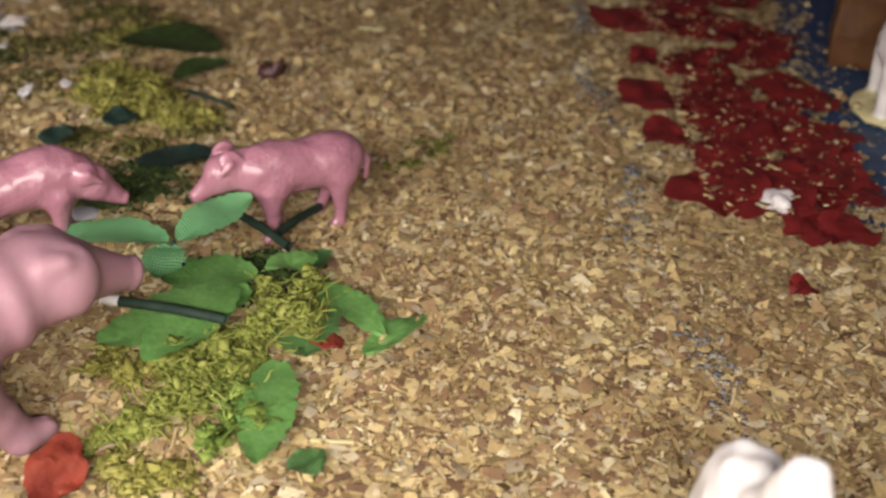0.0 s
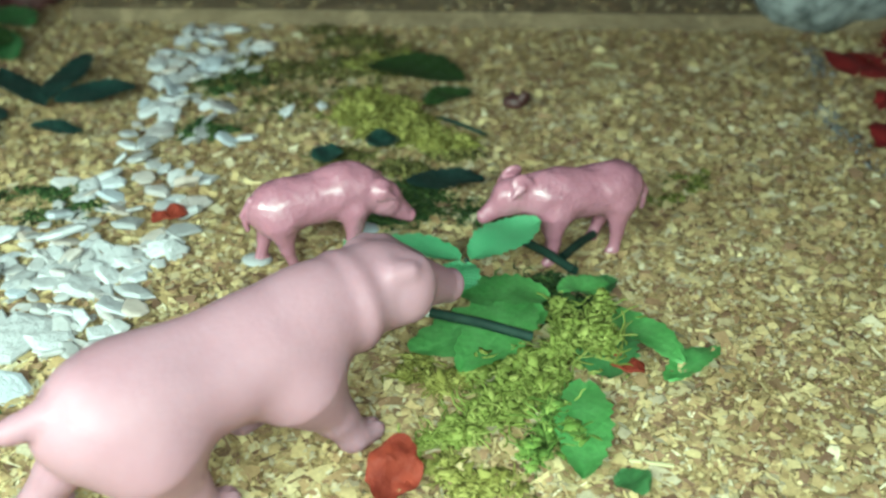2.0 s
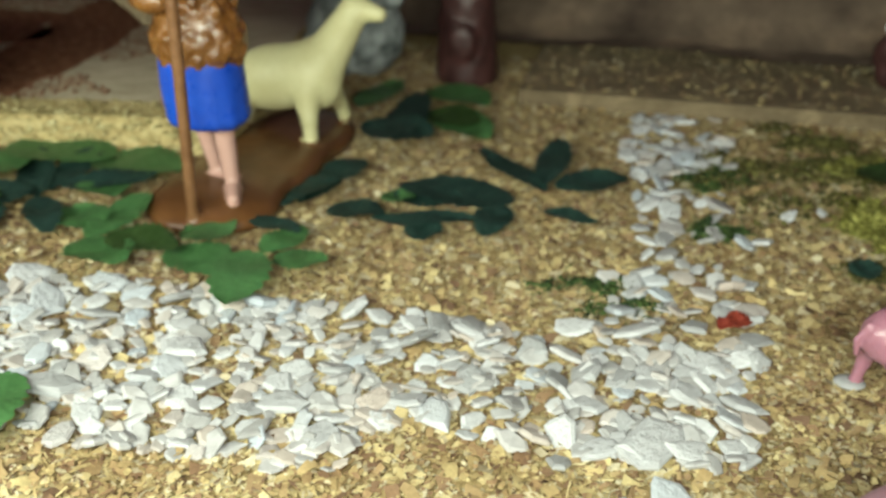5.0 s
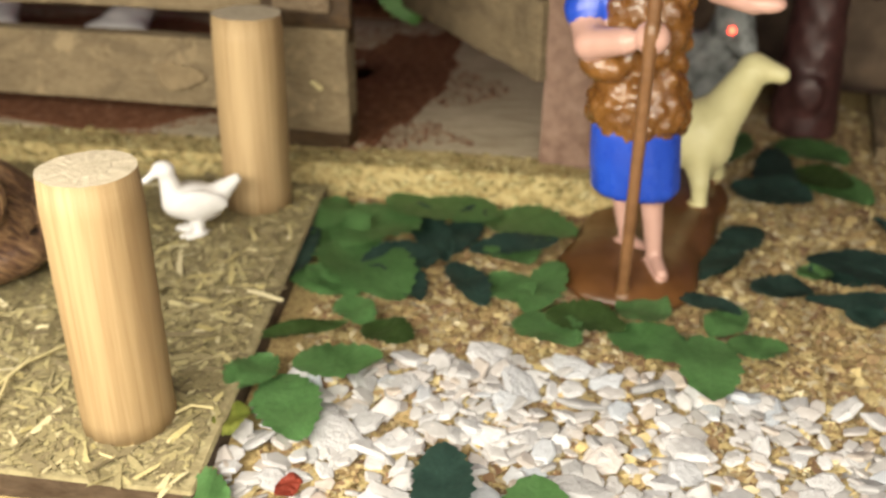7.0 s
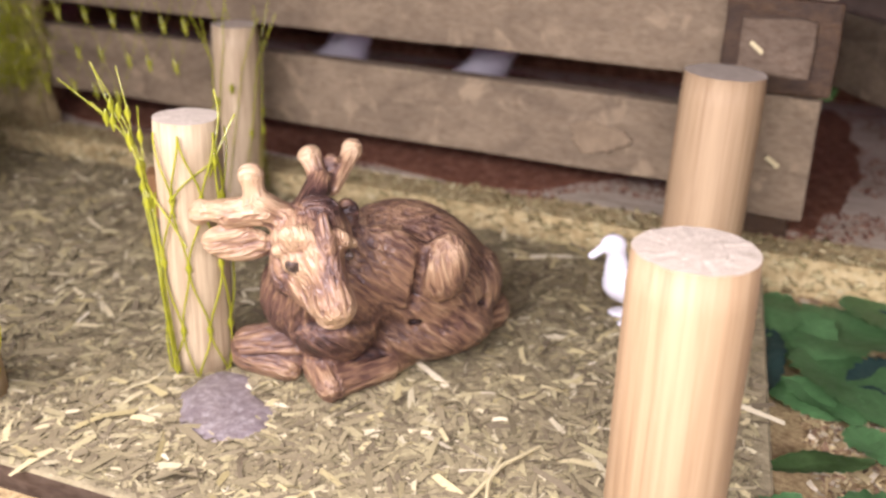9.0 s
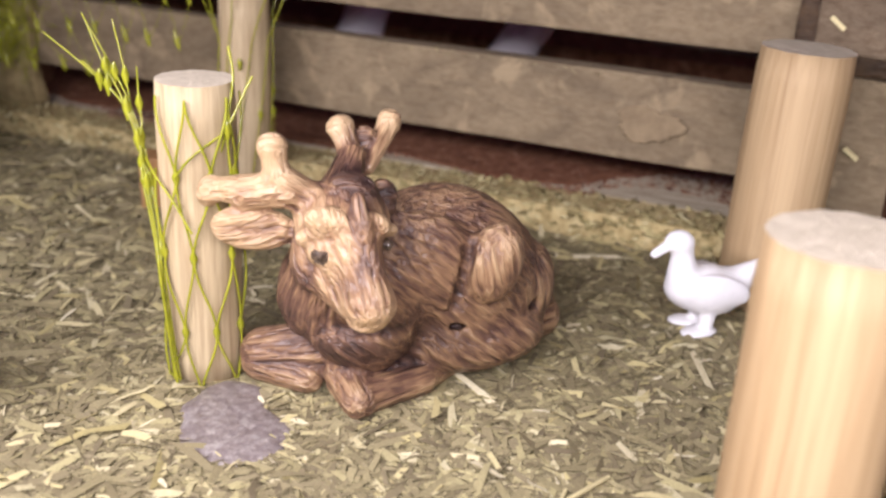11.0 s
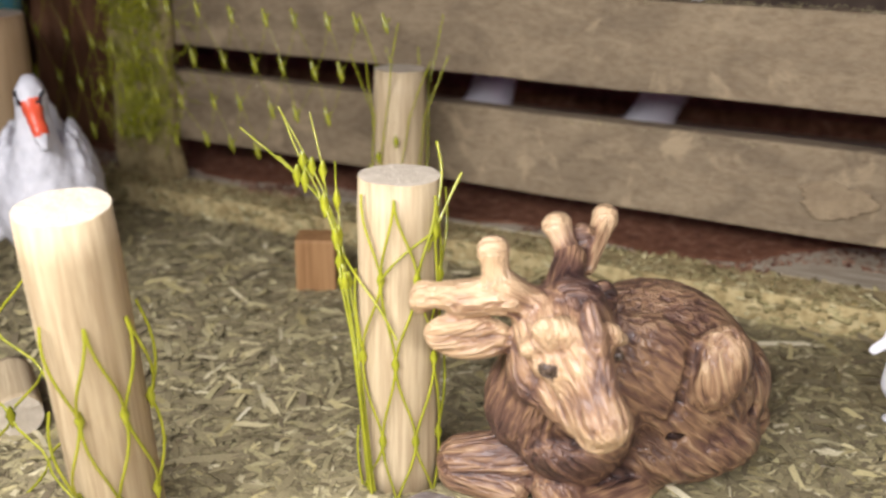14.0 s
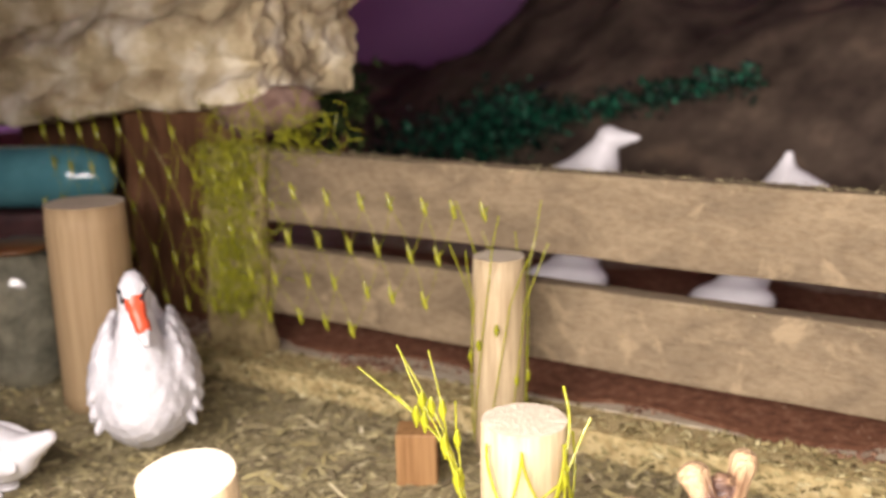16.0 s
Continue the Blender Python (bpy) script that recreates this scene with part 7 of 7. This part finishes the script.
def tinsel():
    rng = np.random.default_rng(9)
    n = 2200
    f = np.where(rng.random(n) < 0.45, rng.normal(0.36, 0.07, n), rng.random(n))
    f = np.clip(f + 0.014 * np.sin(f * 60), 0, 1)
    loose = np.where(f < 0.5, 0.0105, 0.0045)
    x = -0.83 + 0.245 * f + rng.normal(0, 0.8, n) * loose
    y = 0.425 + 0.03 * f + rng.normal(0, 0.8, n) * loose
    z = 0.046 + 0.052 * f + rng.normal(0, 0.9, n) * loose
    s = rng.uniform(0.003, 0.008, n)
    return slabs("tinsel_garland", np.stack([x, y, z], 1), s, s * 0.45, np.full(n, 0.0002), rng.uniform(0, 6.3, n), rng.normal(0, 0.8, n), rng.normal(0, 0.8, n), M["garland"])


thing("tinsel_garland", tinsel(), "shiny green tinsel garland lying on the rocks", "garland", kind="stuff")
tuft_rng = np.random.default_rng(19)
tuft = tuft_rng.normal(0, 1, (420, 3)) * [0.007, 0.005, 0.012] + [-0.704, 0.2837, 0.0957]
ts = tuft_rng.uniform(0.003, 0.008, 420)
thing("dark_tuft", slabs("dark_tuft", tuft, ts, ts * 0.5, np.full(420, 0.0003), tuft_rng.uniform(0, 6.3, 420), tuft_rng.normal(0, 0.9, 420), tuft_rng.normal(0, 0.9, 420), M["moss_d"]), "dark green-black dried tuft behind the fence corner", "tuft", kind="stuff")
thing("tuft_stake", cords("tuft_stake", [([(-0.704, 0.2837, 0.02), (-0.704, 0.2837, 0.105)], 0.0022)], M["plank"], 6), "dark twig holding up the dried tuft", "twig")
bm = box_bm(-0.42, 0.13, 0.195, 0.36, 0.0, 0.026, 0.002, 0.001, 8)
thing("stable_yard", from_bm("stable_yard", bm, M["redsand"]), "dark reddish earth behind the slat fence", "ground", SILL, kind="structure")

# ---- far figures ----
robe = [("c", (0, 0, 0.004), (0, 0, 0.060), 0.0135, 0.0100, 0), ("e", (0, 0, 0.070), (0.0130, 0.0100, 0.0170), (0, 0, 0), 0), ("c", (0.011, -0.003, 0.076), (0.020, -0.010, 0.062), 0.0048, 0.0040, 0), ("e", (0, 0, 0.096), (0.0075, 0.0078, 0.0092), (0, 0, 0), 0), ("e", (0.001, -0.012, 0.020), (0.0060, 0.0030, 0.0075), (0, 0, 0), 0)]
thing("robed_figurine", sculpt("robed_figurine", robe, 0.0011, [M["maroon"]], 0.003, 0.0004, 500), "dark maroon robed figurine behind the sheep", "figurine", pose(-0.2240, 0.3740, 0.0))
wool = [("e", (0, 0, 0.022), (0.022, 0.014, 0.020), (0, 0, 0), 0), ("c", (0.010, -0.002, 0.034), (0.016, -0.008, 0.050), 0.0085, 0.0070, 0), ("c", (0.016, -0.008, 0.050), (0.022, -0.012, 0.040), 0.0065, 0.0048, 0), ("e", (-0.012, -0.008, 0.012), (0.010, 0.008, 0.012), (0, 0, 0), 0)]
thing("donkey_figurine", sculpt("donkey_figurine", wool, 0.0011, [M["grey"]], 0.004, 0.0006, 500), "grey mottled resting animal figurine", "figurine", pose(-0.2690, 0.3580, 0.0))
trough = tagged(new("trough"), "dark maroon trough heaped with white wool", "trough")
trough.matrix_world = pose(-0.0424, 0.3985, 0.0068, 0, 0, 4)
part("tub", sculpt("tub", [("c", (-0.009, 0, 0.007), (0.009, 0, 0.007), 0.0085, 0.0085, 0), ("c", (-0.010, 0, 0.0135), (0.010, 0, 0.0135), 0.0090, 0.0090, 0), ("e", (0, -0.0085, 0.009), (0.006, 0.002, 0.005), (0, 0, 0), 0)], 0.0009, [M["maroon"]], 0.002, 0.0005, 500), None, trough)
part("wool", sculpt("wool", [("e", (-0.005, 0.001, 0.0235), (0.0105, 0.0080, 0.0055), (0, 0, 0), 0), ("e", (0.008, 0, 0.0225), (0.0080, 0.0075, 0.0045), (0, 0, 0), 0)], 0.0009, [M["white"]], 0.003, 0.0007, 700), None, trough, "white wool heap")
thing("grey_rock", sculpt("grey_rock", [("e", (0, 0, 0.012), (0.024, 0.016, 0.020), (0, 0, 10), 0), ("e", (0.018, 0.004, 0.010), (0.016, 0.014, 0.015), (0, 0, 0), 0)], 0.0013, [M["grey"]], 0.004, 0.001, 260), "dark grey mottled rock on the low board's end", "rock", pose(0.0900, 0.3780, 0.006))

# sheep by the pond and white sheep at the front
pond_sheep = [("e", (0, 0, 0.0010), (0.0150, 0.0120, 0.0020), (0, 0, 0), 1), ("e", (0, 0, 0.020), (0.0150, 0.0080, 0.0085), (0, 0, 0), 0), ("c", (-0.012, 0, 0.024), (-0.017, 0, 0.033), 0.0060, 0.0042, 0), ("c", (-0.017, 0, 0.034), (-0.024, 0, 0.030), 0.0040, 0.0026, 0)]
pond_sheep += [("c", (x, y, 0.015), (x, y, 0.002), 0.0030, 0.0022, 0) for x in (-0.009, 0.009) for y in (-0.004, 0.004)]
thing("sheep_figurine", sculpt("sheep_figurine", pond_sheep, 0.0008, [M["white"], M["cream"]], 0.002, 0.0004, 700), "white plastic sheep on a round cream base", "figurine", pose(0.1640, 0.2570, 0.0008, 0, 0, 75))
thing("wooden_shed", from_bm("wooden_shed", box_bm(-0.012, 0.030, -0.010, 0.020, 0, 0.05, 0.002, 0.0008, 4), M["base"]), "glossy brown wooden box on the blue board", "box", pose(0.1710, 0.2960, 0.0008, 0, 0, -20))
front_sheep = [("e", (0, 0, 0.030), (0.0200, 0.0110, 0.0125), (0, 0, 0), 0), ("c", (-0.015, 0, 0.037), (-0.021, 0, 0.047), 0.0085, 0.0060, 0), ("c", (-0.021, 0, 0.048), (-0.031, 0, 0.043), 0.0056, 0.0036, 0)]
front_sheep += [("c", (x, y, 0.024), (x, y, 0.002), 0.0042, 0.0030, 0) for x in (-0.012, 0.012) for y in (-0.006, 0.006)]
thing("sheep_figurine", sculpt("sheep_figurine", front_sheep, 0.0009, [M["white"]], 0.003, 0.0006, 500), "white woolly sheep standing on the chips", "figurine", pose(0.0715, 0.0830, 0.0, 0, 0, 97) @ Matrix.Diagonal((0.46, 0.56, 0.76, 1)))

# red fairy light behind the sheep
e = tagged(new("fairy_light"), "lit red fairy light bulb on a dark cable", "light")
e.matrix_world = pose(-0.2522, 0.3430, 0.0470)
bm = bmesh.new()
bmesh.ops.create_uvsphere(bm, u_segments=14, v_segments=10, radius=0.0014)
part("bulb", bm, M["bulb"], e, "glowing red bulb", True)
part("cable", cords("cable", [([(0, 0.001, 0), (0.004, 0.012, 0.012), (0.016, 0.030, 0.008), (0.03, 0.05, -0.01), (0.034, 0.052, -0.042)], 0.0008)], M["black"]), None, e)
# green plastic leaf hanging in the doorway
o = thing("leaf", leaf_mesh(0.030, 0.018, M["leaf_bright"], 4, 9, 0.3, 0.2), "bright green plastic leaf hanging in the stable doorway", "leaf", pose(-0.3938, 0.329, 0.0659, 75, 56, 0), "artificial leaves")
